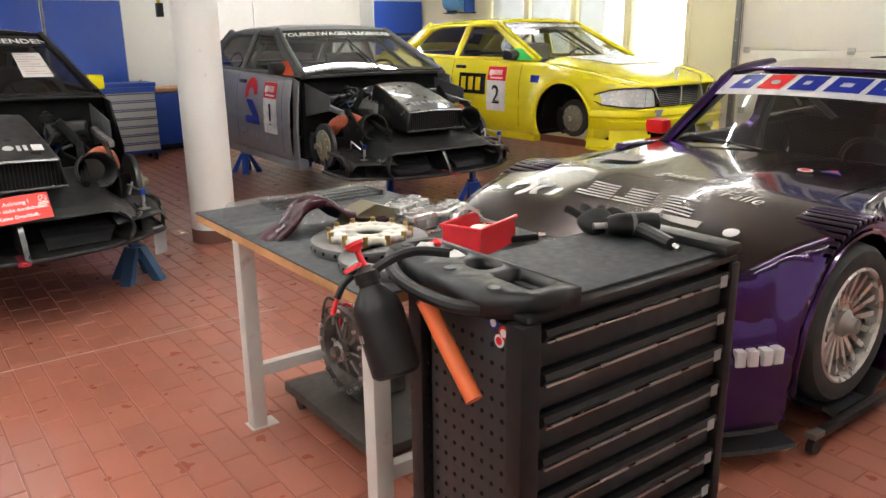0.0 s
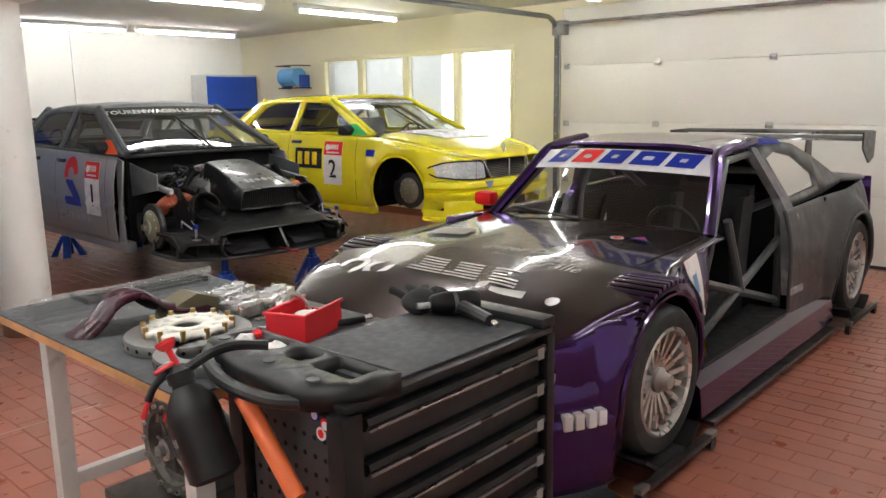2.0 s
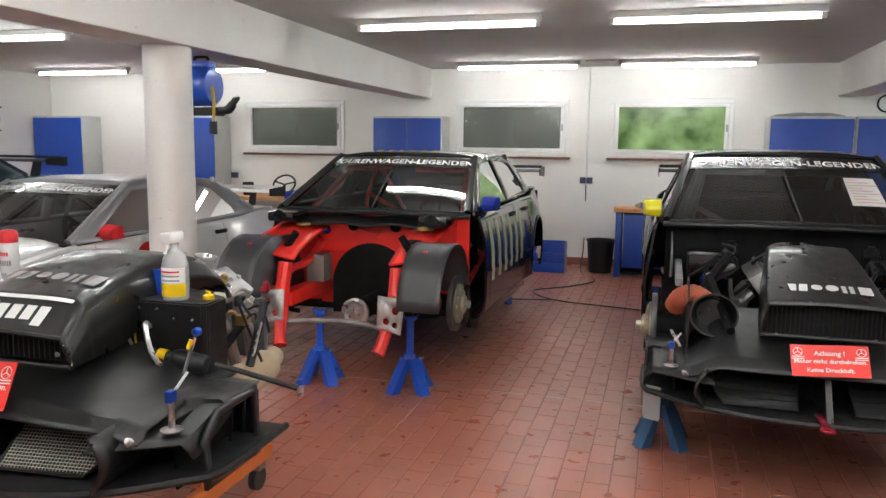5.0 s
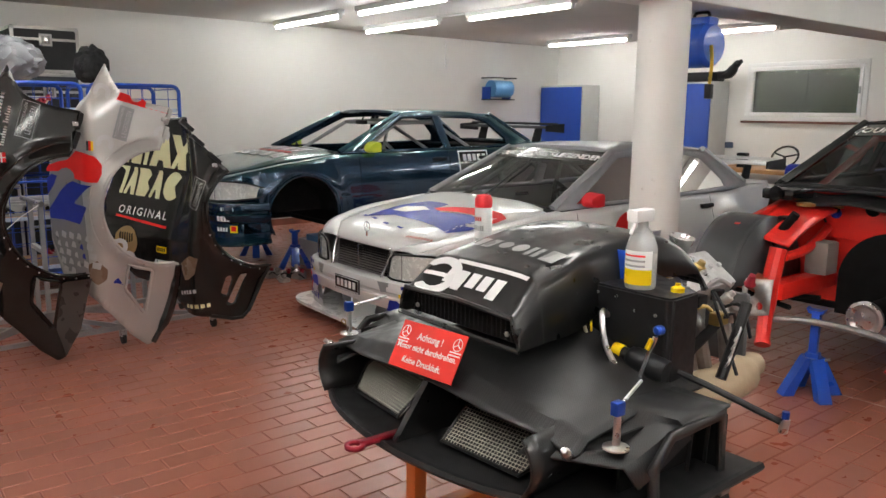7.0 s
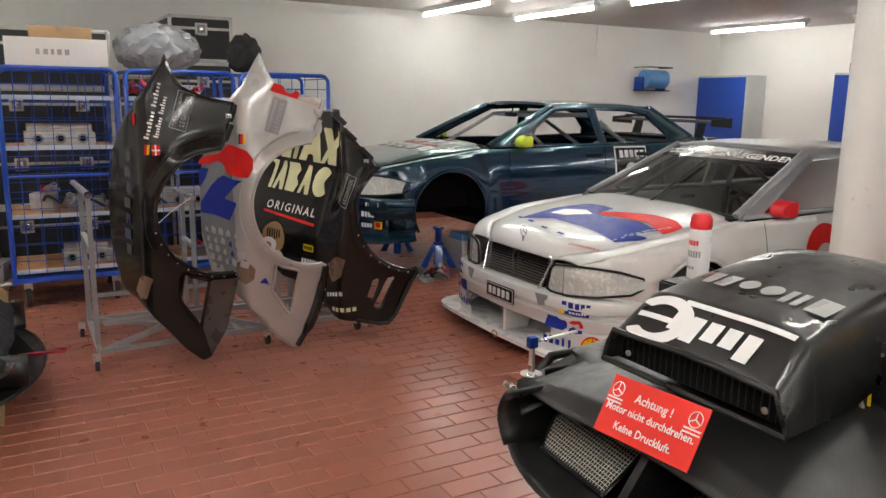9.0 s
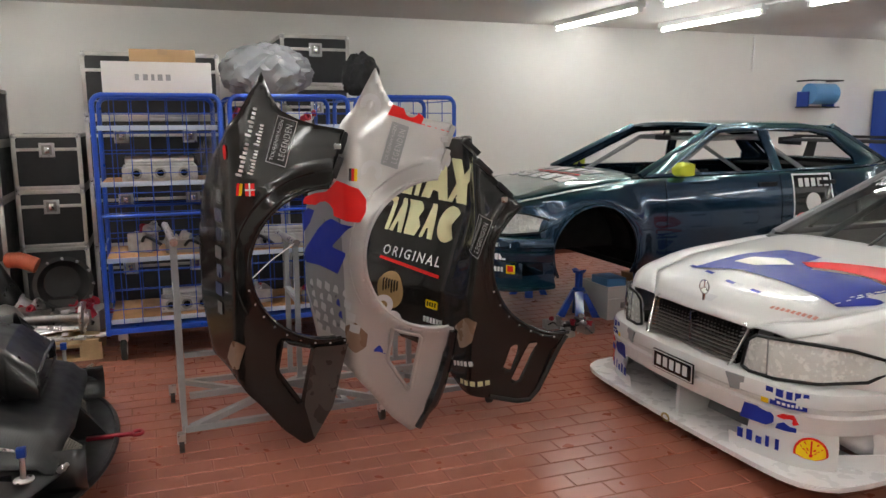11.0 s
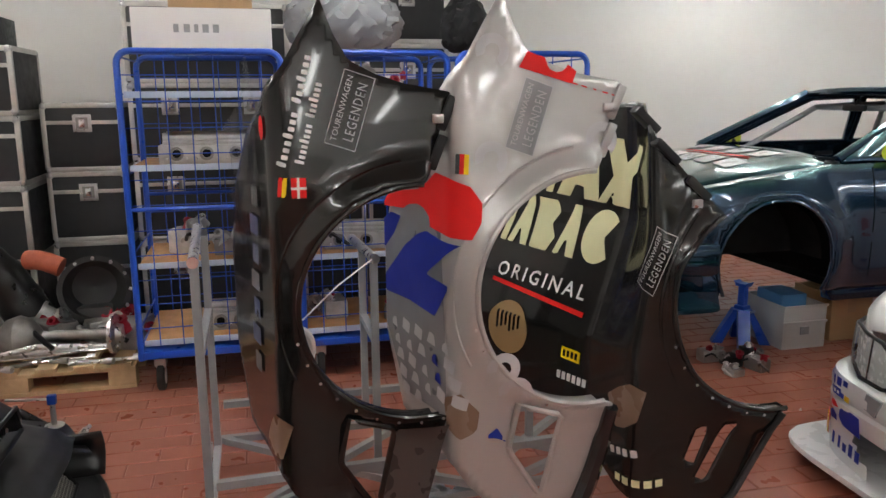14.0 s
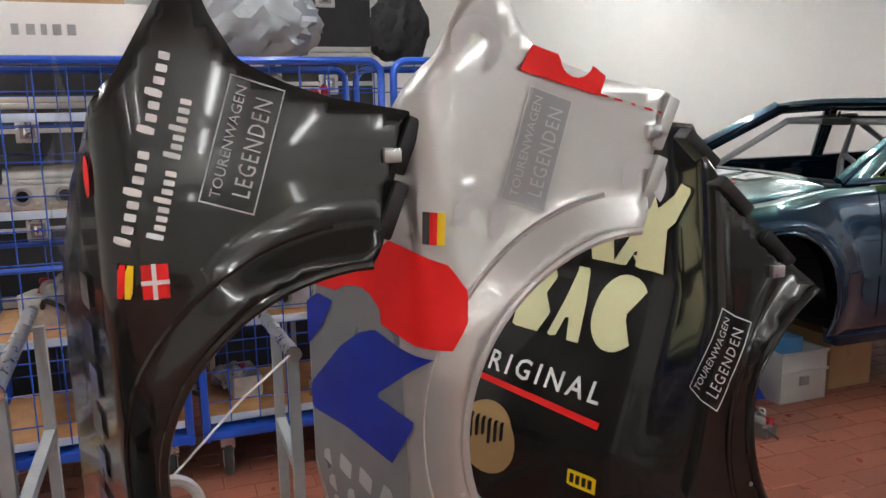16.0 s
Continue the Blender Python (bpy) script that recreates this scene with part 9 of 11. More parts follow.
# pump sprayer hung on the cart's handle end
t = thing("pump_sprayer", pose(0.885, 1.425, 0.745, -24, 0, 8) @ Matrix.Scale(0.80, 4), "black pump sprayer bottle with a red knob", "sprayer")
bm = B()
lathe(bm, [(0.0, 0.0), (0.062, 0.0), (0.075, 0.012), (0.076, 0.19), (0.07, 0.225), (0.045, 0.262), (0.034, 0.275), (0.034, 0.29), (0, 0.29)], (0, 0, 0), (0, 0, 1), 32)
part("bottle", bm, M_black, t)
for i in range(5):
    bm = B(); sheet(bm, lambda u, v: Vector((-0.0775 * math.cos(0.20 * (i - 2) + 0.13 * u - 0.6), -0.0775 * math.sin(0.20 * (i - 2) + 0.13 * u - 0.6), 0.12 + 0.024 * v)), 3, 1)
    part("bottle_mark", bm, M_greyf, t)
bm = B(); lathe(bm, [(0, 0.0), (0.04, 0.0), (0.04, 0.03), (0.03, 0.036), (0.02, 0.05), (0, 0.05)], (0, 0, 0.288), (0, 0, 1), 20)
head = part("pump_head", bm, M_black, t)
bm = B(); tube(bm, [(0.03, 0.0, 0.325), (-0.02, 0.02, 0.325), (-0.055, 0.05, 0.305), (-0.075, 0.075, 0.27)], 0.011, 10, 3)
part("spray_arm", bm, M_black, head)
bm = B(); tube(bm, [(-0.075, 0.075, 0.27), (-0.09, 0.10, 0.23)], [0.006, 0.009], 10)
part("nozzle", bm, M_redp, head)
bm = B(); lathe(bm, [(0.010, 0.0), (0.010, 0.05), (0.017, 0.052), (0.030, 0.068), (0.030, 0.078), (0, 0.082)], (0.0, 0.0, 0.337), (-0.1, 0.1, 1), 20)
part("pump_knob", bm, M_redp, head, "red pump knob")
bm = B(); box(bm, 0.005, -0.015, 0.335, 0.065, 0.012, 0.349, 0.007, pose(0, 0, 0, 0, -12, -25))
part("trigger", bm, M_redp, head, "red and white trigger lever")
bm = B(); box(bm, 0.02, -0.011, 0.3492, 0.055, 0.008, 0.353, 0.002, pose(0, 0, 0, 0, -12, -25))
part("trigger_label", bm, M_film, head)
bm = B(); tube(bm, [(0.0, -0.01, 0.31), (0.06, -0.06, 0.335), (0.13, -0.10, 0.335), (0.20, -0.16, 0.30)], 0.015, 8, 4)
part("hanging_strap", bm, M_black, head, "black carrying strap")

# orange tube in its clips on the cart side
t = thing("orange_tube", look((0.962, 1.415, 0.915), (0.962, 1.235, 0.735)), "orange cardboard tube with a pale label", "tube")
bm = B(); cyl(bm, (0, 0, 0), (0, 0, -0.26), 0.021, seg=20)
part("tube", bm, mat("orange_card", (0.62, 0.13, 0.035), 0.45, var=0.12), t)
bm = B(); cyl(bm, (0, 0, 0.001), (0, 0, 0.006), 0.0215, seg=20)
part("cap", bm, M_redh, t)
bm = B(); sheet(bm, lambda u, v: Vector((0.0216 * math.cos(2.4 + 1.5 * u), 0.0216 * math.sin(2.4 + 1.5 * u), -0.05 - 0.07 * v)), 8, 2)
part("label", bm, M_paper, t)
for i in range(4):
    bm = B(); sheet(bm, lambda u, v: Vector((0.0220 * math.cos(2.7 + 0.3 * u), 0.0220 * math.sin(2.7 + 0.3 * u), -0.06 - 0.014 * i - 0.007 * v)), 3, 1)
    part("label_bar", bm, M_dgrey, t)

# impact gun, glove and bag
t = thing("impact_wrench", pose(1.68, 1.42, CT - 0.003, 0, 0, 152) , "black pneumatic impact wrench lying on the cart", "impact wrench")
bm = B(); lathe(bm, [(0, -0.09), (0.03, -0.09), (0.034, -0.07), (0.034, 0.02), (0.028, 0.05), (0.022, 0.06), (0, 0.06)], (0, 0, 0.036), (1, 0, 0), 20)
part("barrel", bm, M_black, t)
bm = B(); cyl(bm, (0.06, 0, 0.036), (0.10, 0, 0.036), 0.009, seg=10)
part("anvil", bm, M_steel, t)
bm = B(); tube(bm, [(-0.03, 0.02, 0.028), (-0.05, 0.09, 0.022), (-0.06, 0.17, 0.02)], [0.022, 0.020, 0.018], 10)
part("handle", bm, M_black, t)
bm = B(); cyl(bm, (-0.06, 0.17, 0.02), (-0.066, 0.205, 0.016), 0.008, seg=10)
part("hose_nipple", bm, M_chrome, t)
bm = B(); lathe(bm, [(0.0355, 0.0), (0.0355, 0.012), (0.034, 0.012), (0.034, 0.0)], (-0.02, 0, 0.036), (1, 0, 0), 20)
part("band", bm, M_dgrey, t)
t = thing("work_glove", pose(1.66, 1.52, CT - 0.003, 0, 0, 30), "crumpled black work glove", "glove")
bm = B()
bmesh.ops.create_icosphere(bm, subdivisions=3, radius=0.055)
for v in bm.verts:
    v.co = Vector((v.co.x * 1.3, v.co.y, max(0.0, v.co.z * 0.55 + 0.03 + 0.008 * math.sin(40 * v.co.x) * math.cos(33 * v.co.y))))
for i, (a, l) in enumerate(((-50, 0.07), (-18, 0.095), (5, 0.10), (28, 0.09), (70, 0.06))):
    c, s = math.cos(radians(a)), math.sin(radians(a))
    tube(bm, [(0.04 * c, 0.04 * s, 0.03), ((0.045 + l * 0.5) * c, (0.045 + l * 0.5) * s, 0.045), ((0.045 + l) * c, (0.045 + l) * s, 0.02 + 0.008 * i)], 0.0125, 8, 3)
part("glove", bm, M_cloth, t)
t = thing("plastic_bag", pose(1.545, 1.60, BT, 0, 0, 40), "small clear plastic bag of parts", "bag")
bm = B(); sheet(bm, lambda u, v: Vector((-0.09 + 0.18 * u, -0.045 + 0.09 * v, 0.004 + 0.022 * math.sin(math.pi * v) * math.sin(math.pi * u) + 0.003 * math.sin(21 * u + 13 * v))), 16, 8)
part("bag", bm, M_foil, t)
bm = B(); box(bm, -0.05, -0.02, 0.0, 0.02, 0.02, 0.008, 0.002)
part("card", bm, mat_once("olive_card", (0.50, 0.47, 0.25), 0.6), t)
t = thing("torch", pose(1.50, 1.72, BT, 0, 0, -20), "thin black hand lamp with chrome end", "torch")
bm = B(); tube(bm, [(-0.09, 0, 0.012), (0.09, 0, 0.012)], 0.011, 10)
part("grip", bm, M_black, t)
bm = B(); cyl(bm, (0.091, 0, 0.012), (0.115, 0, 0.012), 0.012, seg=12)
part("ring", bm, M_chrome, t)
random.seed(9)
for i in range(6):
    t = thing("bolt", pose(1.24 + 0.05 * i, 1.90 + random.uniform(-0.05, 0.09), BT, 0, 0, 60 * i), "small loose steel bolt on the bench", "bolt", "loose bolts on the bench")
    bm = B(); cyl(bm, (-0.02, 0, 0.006), (0.02, 0, 0.006), 0.005, seg=8); cyl(bm, (-0.026, 0, 0.008), (-0.019, 0, 0.008), 0.008, seg=6)
    part("shank", bm, M_steel, t)

# ---- carbon front end on its orange trolley ----
trol = thing("engine_trolley", pose(-2.21, 3.15, 0), "orange steel trolley under the front end", "trolley")
M_trol = mat("orange_trolley_paint", (0.62, 0.16, 0.03), 0.45, var=0.1)
for s in (1, -1):
    bm = B(); box(bm, s * 0.24 - 0.03, -0.62, 0.13, s * 0.24 + 0.03, 0.8, 0.19, 0.006)
    part("rail", bm, M_trol, trol)
    for y in (-0.45, 0.30):
        bm = B(); box(bm, s * 0.20 - 0.025, y - 0.025, 0.191, s * 0.20 + 0.025, y + 0.025, 0.60, 0.004)
        part("post", bm, M_trol, trol)
    for y in (-0.5, 0.7):
        bm = B(); box(bm, s * 0.24 - 0.03, y - 0.03, 0.10, s * 0.24 + 0.03, y + 0.03, 0.129, 0.004)
        c = part("castor_fork", bm, M_dsteel, trol)
        bm = B(); cyl(bm, (s * 0.24 - 0.016, y, 0.055), (s * 0.24 + 0.016, y, 0.055), 0.055, seg=18)
        part("castor_wheel", bm, M_rubber, c)
for y in (-0.45, 0.7):
    bm = B(); box(bm, -0.209, y - 0.03, 0.13, 0.209, y + 0.03, 0.19, 0.006)
    part("cross_rail", bm, M_trol, trol)

FE = thing("front_end", pose(-2.19, 2.425, 0.60, 0, 0, -90), "carbon race car front end with engine on a trolley", "front end")
nose_end(FE, pose(0, 0, 0), pipes=False, wide=0.99, short=True)
engine(FE, pose(-0.98, -0.08, 0.03))
for s in (1, -1):
    bm = B(); tube(bm, [(-0.62, s * 0.40, 0.10), (-0.90, s * 0.34, 0.16), (-1.30, s * 0.26, 0.24)], 0.018, 8)
    part("chassis_rail", bm, M_matt, FE)
    bm = B(); tube(bm, [(-0.90, s * 0.50, 0.16), (-0.98, s * 0.50, 0.30), (-1.02, s * 0.50, 0.38)], 0.017, 10)
    dm = part("damper", bm, M_black, FE)
    bm = B()
    tube(bm, [Vector((-0.90, s * 0.50, 0.16)).lerp(Vector((-1.02, s * 0.50, 0.38)), k / 60) + 0.024 * (Vector((0.7, s * 0.6, 0)).normalized() * math.cos(k * 0.9) + Vector((-0.3, s * 0.3, 0.8)).normalized() * math.sin(k * 0.9)) for k in range(12, 40)], 0.004, 5)
    part("spring", bm, M_steel, dm)
bm = B(); prism(bm, [(-0.62, -0.47), (-0.62, 0.485), (-0.635, 0.50), (-0.77, 0.49), (-0.90, 0.24), (-0.90, -0.47)], lambda a, b: (a, b, 0.12), lambda a, b: (a, b, 0.45))
bmesh.ops.bevel(bm, geom=bm.edges[:], offset=0.006, segments=2, affect="EDGES")
bx = part("black_tank", bm, M_black, FE, "large black plastic catch tank")
for k in range(6):
    bm = B(); cyl(bm, (-0.621, 0.10 + 0.07 * k, 0.425 - 0.03 * (k > 3)), (-0.616, 0.10 + 0.07 * k, 0.425 - 0.03 * (k > 3)), 0.005, seg=8)
    part("rivet", bm, M_steel, bx)
bm = B(); tube(bm, [(-0.62, 0.28, 0.36), (-0.57, 0.30, 0.38), (-0.54, 0.34, 0.30), (-0.56, 0.38, 0.22)], 0.009, 8, 4)
part("tank_hose", bm, M_steel, bx)
bm = B(); lathe(bm, [(0.0, 0.0), (0.02, 0), (0.02, 0.012), (0.008, 0.018), (0.008, 0.026), (0, 0.026)], (-0.72, 0.45, 0.450), (0, 0, 1), 16)
part("tank_cap", bm, M_yelf, bx, "yellow cap")
for s, pts in ((1, [(-0.72, -0.42, 0.28), (-0.95, -0.40, 0.34), (-1.3, -0.34, 0.36), (-1.7, -0.30, 0.34)]), (1, [(-0.55, -0.52, 0.24), (-0.8, -0.60, 0.26), (-1.1, -0.66, 0.20)])):
    bm = B(); tube(bm, pts, 0.014, 8, 4)
    rd = part("steering_rod", bm, M_black, FE)
    bm = B(); cyl(bm, pts[0], Vector(pts[0]) + Vector((0.05, 0.0, -0.02)), 0.017, seg=10)
    part("rod_end", bm, M_steel, rd)
    bm = B(); cyl(bm, Vector(pts[0]).lerp(Vector(pts[1]), 0.3), Vector(pts[0]).lerp(Vector(pts[1]), 0.5), 0.019, seg=8)
    part("rod_nut", bm, M_bluea, rd)
bm = B(); tube(bm, [(-0.66, 0.46, 0.24), (-0.72, 0.56, 0.20), (-0.78, 0.765, 0.135)], 0.010, 8)
rd = part("steering_rod", bm, M_black, FE)
bm = B(); cyl(bm, (-0.78, 0.765, 0.11), (-0.78, 0.770, 0.150), 0.013, seg=12)
part("rod_end", bm, M_steel, rd)
bm = B(); cyl(bm, (-0.78, 0.770, 0.1505), (-0.78, 0.770, 0.17), 0.010, seg=12)
part("rod_nut", bm, M_bluea, rd)
bm = B(); lathe(bm, [(0, 0), (0.032, 0), (0.036, 0.02), (0.036, 0.10), (0.03, 0.12), (0.02, 0.13), (0.02, 0.16), (0, 0.16)], (-0.62, 0.50, 0.24), (0.1, -0.9, 0.15), 18)
vl = part("black_valve", bm, M_black, FE, "black valve with a yellow cap")
bm = B(); lathe(bm, [(0, 0), (0.022, 0), (0.022, 0.03), (0, 0.034)], (-0.604, 0.356, 0.265), (0.1, -0.9, 0.15), 14)
part("valve_cap", bm, M_yelf, vl)
# canister, pale hose and silver stay in front of the tank
bm = B(); lathe(bm, [(0, 0), (0.026, 0), (0.03, 0.006), (0.03, 0.05), (0.022, 0.06), (0.022, 0.075), (0, 0.08)], (-0.575, 0.10, 0.29), (0.1, 0.2, 1), 18)
cn = part("canister", bm, M_dsteel, FE)
bm = B(); lathe(bm, [(0, 0), (0.031, 0), (0.031, 0.022), (0, 0.022)], (-0.573, 0.103, 0.30), (0.1, 0.2, 1), 18)
part("canister_band", bm, M_bluea, cn)
bm = B(); tube(bm, [(-0.57, 0.115, 0.37), (-0.575, 0.17, 0.375), (-0.585, 0.22, 0.32), (-0.58, 0.25, 0.24)], 0.006, 8, 5)
part("pale_hose", bm, mat_once("pale_hose_rubber", (0.45, 0.42, 0.35), 0.5), FE)
bm = B(); tube(bm, [(-0.608, 0.20, 0.42), (-0.600, 0.23, 0.37), (-0.602, 0.235, 0.28)], 0.004, 6, 3)
part("cable", bm, M_yelf, FE)
bm = B(); tube(bm, [(-0.590, 0.475, 0.345), (-0.575, 0.435, 0.20)], 0.008, 8)
sr = part("adjuster_rod", bm, M_chrome, FE)
bm = B(); lathe(bm, [(0, 0), (0.014, 0), (0.014, 0.02), (0.008, 0.026), (0, 0.026)], (-0.612, 0.478, 0.36), (1, 0, 0.1), 14)
part("adjuster_knob", bm, M_bluea, sr)
bm = B(); tube(bm, [(-0.585, 0.468, 0.335), (-0.580, 0.457, 0.305)], 0.0085, 8)
part("adjuster_sleeve", bm, M_yelf, sr)
bm = B(); box(bm, -1.55, -0.26, 0.0, -1.52, 0.22, 0.28, 0.01)
part("bulkhead", bm, M_dgrey, FE)
random.seed(41)
for i in range(46):
    bm = B()
    p = Vector((random.uniform(-1.42, -0.95), random.uniform(-0.12, 0.34), 0.0))
    p.z = 0.40 - 0.55 * max(0.0, p.y - 0.12) + random.uniform(-0.05, 0.02)
    k = random.uniform(0.7, 1.3)
    if i % 3 == 0:
        box(bm, p.x - 0.03 * k, p.y - 0.02 * k, p.z - 0.03, p.x + 0.03 * k, p.y + 0.02 * k, p.z + 0.012, 0.006)
    elif i % 3 == 1:
        lathe(bm, [(0, -0.02), (0.020 * k, -0.02), (0.022 * k, 0.012), (0.014 * k, 0.018), (0.012 * k, 0.034), (0, 0.036)], p, (random.uniform(-0.5, 0.5), random.uniform(0, 0.9), 1), 12)
    else:
        q = p + Vector((random.uniform(-0.09, 0.09), random.uniform(-0.05, 0.08), random.uniform(-0.05, 0.02)))
        tube(bm, [p, (p + q) / 2 + Vector((0, 0, 0.025)), q], 0.009 * k, 7, 3)
    part("engine_fitting", bm, random.choice((M_alu, M_alu, M_steel, M_dsteel, M_black, M_brass)), FE)
random.seed(31)
for i in range(24):
    bm = B()
    a = Vector((random.uniform(-1.5, -1.0), random.uniform(-0.35, 0.45), random.uniform(0.18, 0.36)))
    tube(bm, [a, a + Vector((random.uniform(-0.1, 0.15), random.uniform(-0.12, 0.12), random.uniform(0.02, 0.1))), a + Vector((random.uniform(-0.2, 0.25), random.uniform(-0.2, 0.2), random.uniform(-0.18, 0.02)))], random.choice((0.006, 0.008, 0.011)), 6, 4)
    part("hose", bm, random.choice((M_black, M_black, M_steel, M_dsteel, M_bluea, M_duct)), FE)
for i in range(5):
    bm = B()
    a = Vector((-1.1 - 0.08 * i, -0.28 + 0.14 * i, 0.34))
    lathe(bm, [(0, 0), (0.018, 0), (0.022, 0.01), (0.016, 0.02), (0.012, 0.05), (0, 0.052)], a, (0.3, 0.2 * (i - 2), 1), 12)
    part("connector", bm, random.choice((M_bluea, M_redh, M_steel)), FE)

# spray can on the air box, spray bottle on the tank
t = thing("spray_can", pose(-2.62, 3.17, 1.051), "white spray can with a red cap", "spray can")
bm = B(); lathe(bm, [(0, 0), (0.031, 0), (0.033, 0.004), (0.033, 0.145), (0.028, 0.16), (0.020, 0.168), (0, 0.168)], (0, 0, 0), (0, 0, 1), 24)
part("can", bm, M_film, t)
bm = B(); lathe(bm, [(0, 0), (0.0315, 0), (0.033, 0.004), (0.033, 0.03), (0.026, 0.045), (0.018, 0.048), (0, 0.048)], (0, 0, 0.155), (0, 0, 1), 24)
part("cap", bm, M_redp, t, "red cap")
for z0, z1, n, m in ((0.105, 0.12, 5, M_redf), (0.068, 0.088, 6, M_greyf), (0.03, 0.04, 4, M_greyf)):
    for i in range(n):
        bm = B(); sheet(bm, lambda u, v: Vector((0.0336 * math.cos(-2.2 + 0.26 * i + 0.19 * u), 0.0336 * math.sin(-2.2 + 0.26 * i + 0.19 * u), z0 + (z1 - z0) * v)), 2, 1)
        part("can_print", bm, m, t)
t = thing("spray_bottle", pose(-1.84, 3.10, 1.051), "clear grey spray bottle with a white trigger", "spray bottle")
bm = B(); lathe(bm, [(0, 0), (0.042, 0), (0.046, 0.008), (0.046, 0.12), (0.035, 0.155), (0.016, 0.18), (0.015, 0.20), (0, 0.20)], (0, 0, 0), (0, 0, 1), 24)
part("bottle", bm, mat("grey_bottle", (0.35, 0.36, 0.36), 0.25, var=0.05), t)
bm = B(); sheet(bm, lambda u, v: Vector((0.0468 * math.cos(-2.6 + 2.4 * u), 0.0468 * math.sin(-2.6 + 2.4 * u), 0.015 + 0.045 * v)), 12, 2)
part("label", bm, M_yelf, t, "yellow label")
bm = B(); sheet(bm, lambda u, v: Vector((0.0468 * math.cos(-2.6 + 2.4 * u), 0.0468 * math.sin(-2.6 + 2.4 * u), 0.0605 + 0.055 * v)), 12, 2)
part("label", bm, M_film, t, "white label")
for i in range(3):
    bm = B(); sheet(bm, lambda u, v: Vector((0.0474 * math.cos(-2.2 + 1.5 * u), 0.0474 * math.sin(-2.2 + 1.5 * u), 0.068 + 0.015 * i + 0.006 * v)), 10, 1)
    part("label_bar", bm, (M_greyf, M_greyf, M_redf)[i], t)
bm = B(); box(bm, -0.02, -0.055, 0.198, 0.02, 0.03, 0.235, 0.008); tube(bm, [(0, -0.04, 0.20), (0, -0.055, 0.165)], 0.006, 6)
part("trigger", bm, M_film, t)

t = thing("blue_tray", pose(-2.02, 3.20, 1.051), "small blue plastic tray on the black tank", "tray")
for nm, q in (("bottom", (-0.08, -0.05, 0, 0.08, 0.05, 0.004)), ("side", (-0.08, -0.05, 0.004, 0.08, -0.046, 0.09)), ("side", (-0.08, 0.046, 0.004, 0.08, 0.05, 0.09)), ("side", (-0.08, -0.046, 0.004, -0.076, 0.046, 0.09)), ("side", (0.076, -0.046, 0.004, 0.08, 0.046, 0.09))):
    bm = B(); box(bm, *q, 0.0015)
    part(nm, bm, M_bright, t)

# ---- rack with three racing front wings ----
rack = thing("wing_rack", pose(0, 0, 0), "grey square tube rack on castors", "rack")


def bar(p, q, r=0.014, m=None, parent=None, name="rack_tube"):
    bm = B()
    a, b = Vector(p), Vector(q)
    d = (b - a).normalized()
    s = d.cross(Vector((0, 0, 1)))
    s = s.normalized() if s.length > 0.1 else Vector((1, 0, 0))
    u = s.cross(d)
    vs = [[bm.verts.new(e + r * (i * s + j * u)) for i, j in ((-1, -1), (1, -1), (1, 1), (-1, 1))] for e in (a, b)]
    for k in range(4):
        bm.faces.new((vs[0][k], vs[0][(k + 1) % 4], vs[1][(k + 1) % 4], vs[1][k]))
    bm.faces.new(vs[0][::-1])
    bm.faces.new(vs[1])
    return part(name, bm, m or M_tubeg, parent or rack, smooth=False)


ZB = 0.115
for p, q in (((-5.64, 1.69, ZB), (-5.73, 3.33, ZB)), ((-6.37, 1.69, ZB), (-6.37, 3.33, ZB)), ((-5.65, 1.69, ZB), (-6.36, 1.69, ZB)), ((-5.73, 3.32, ZB), (-6.36, 3.32, ZB)), ((-5.69, 2.5, ZB), (-6.36, 2.5, ZB)),
             ((-5.66, 1.72, ZB + 0.16), (-5.72, 3.30, ZB + 0.16)), ((-6.36, 1.72, ZB + 0.16), (-6.36, 3.30, ZB + 0.16)),
             ((-5.66, 1.72, ZB), (-6.36, 2.5, ZB)), ((-5.70, 2.52, ZB), (-6.36, 1.72, ZB)), ((-5.7, 2.55, ZB), (-6.36, 3.28, ZB)), ((-6.36, 2.55, ZB), (-5.72, 3.28, ZB)),
             ((-5.66, 1.75, ZB), (-5.68, 2.2, ZB + 0.16)), ((-5.68, 2.2, ZB + 0.16), (-5.70, 2.7, ZB)), ((-5.70, 2.7, ZB), (-5.72, 3.2, ZB + 0.16))):
    bar(p, q)
for x, y, h in ((-6.3, 1.69, 1.0), (-5.75, 1.69, 1.0), (-6.0, 2.31, 0.925), (-6.33, 2.31, 0.925), (-6.06, 2.96, 0.915), (-6.33, 2.96, 0.915), (-5.75, 3.3, 0.5)):
    bar((x, y, ZB + 0.014), (x, y, h))
for y, h, x1 in ((1.69, 1.0, -5.75), (2.31, 0.925, -6.0), (2.96, 0.915, -6.06)):
    bar((-6.32, y, h - 0.3), (x1, y, h - 0.3))
    bm = B(); cyl(bm, (-6.40, y - 0.03, h + 0.020), (x1 + 0.03, y, h + 0.018), 0.018, seg=14)
    arm = part("peg_arm", bm, M_steel, rack, "shiny round peg")
    bm = B(); cyl(bm, (x1 + 0.03, y, h + 0.018), (x1 + 0.038, y, h + 0.018), 0.0195, seg=14)
    part("peg_end", bm, M_chrome, arm)
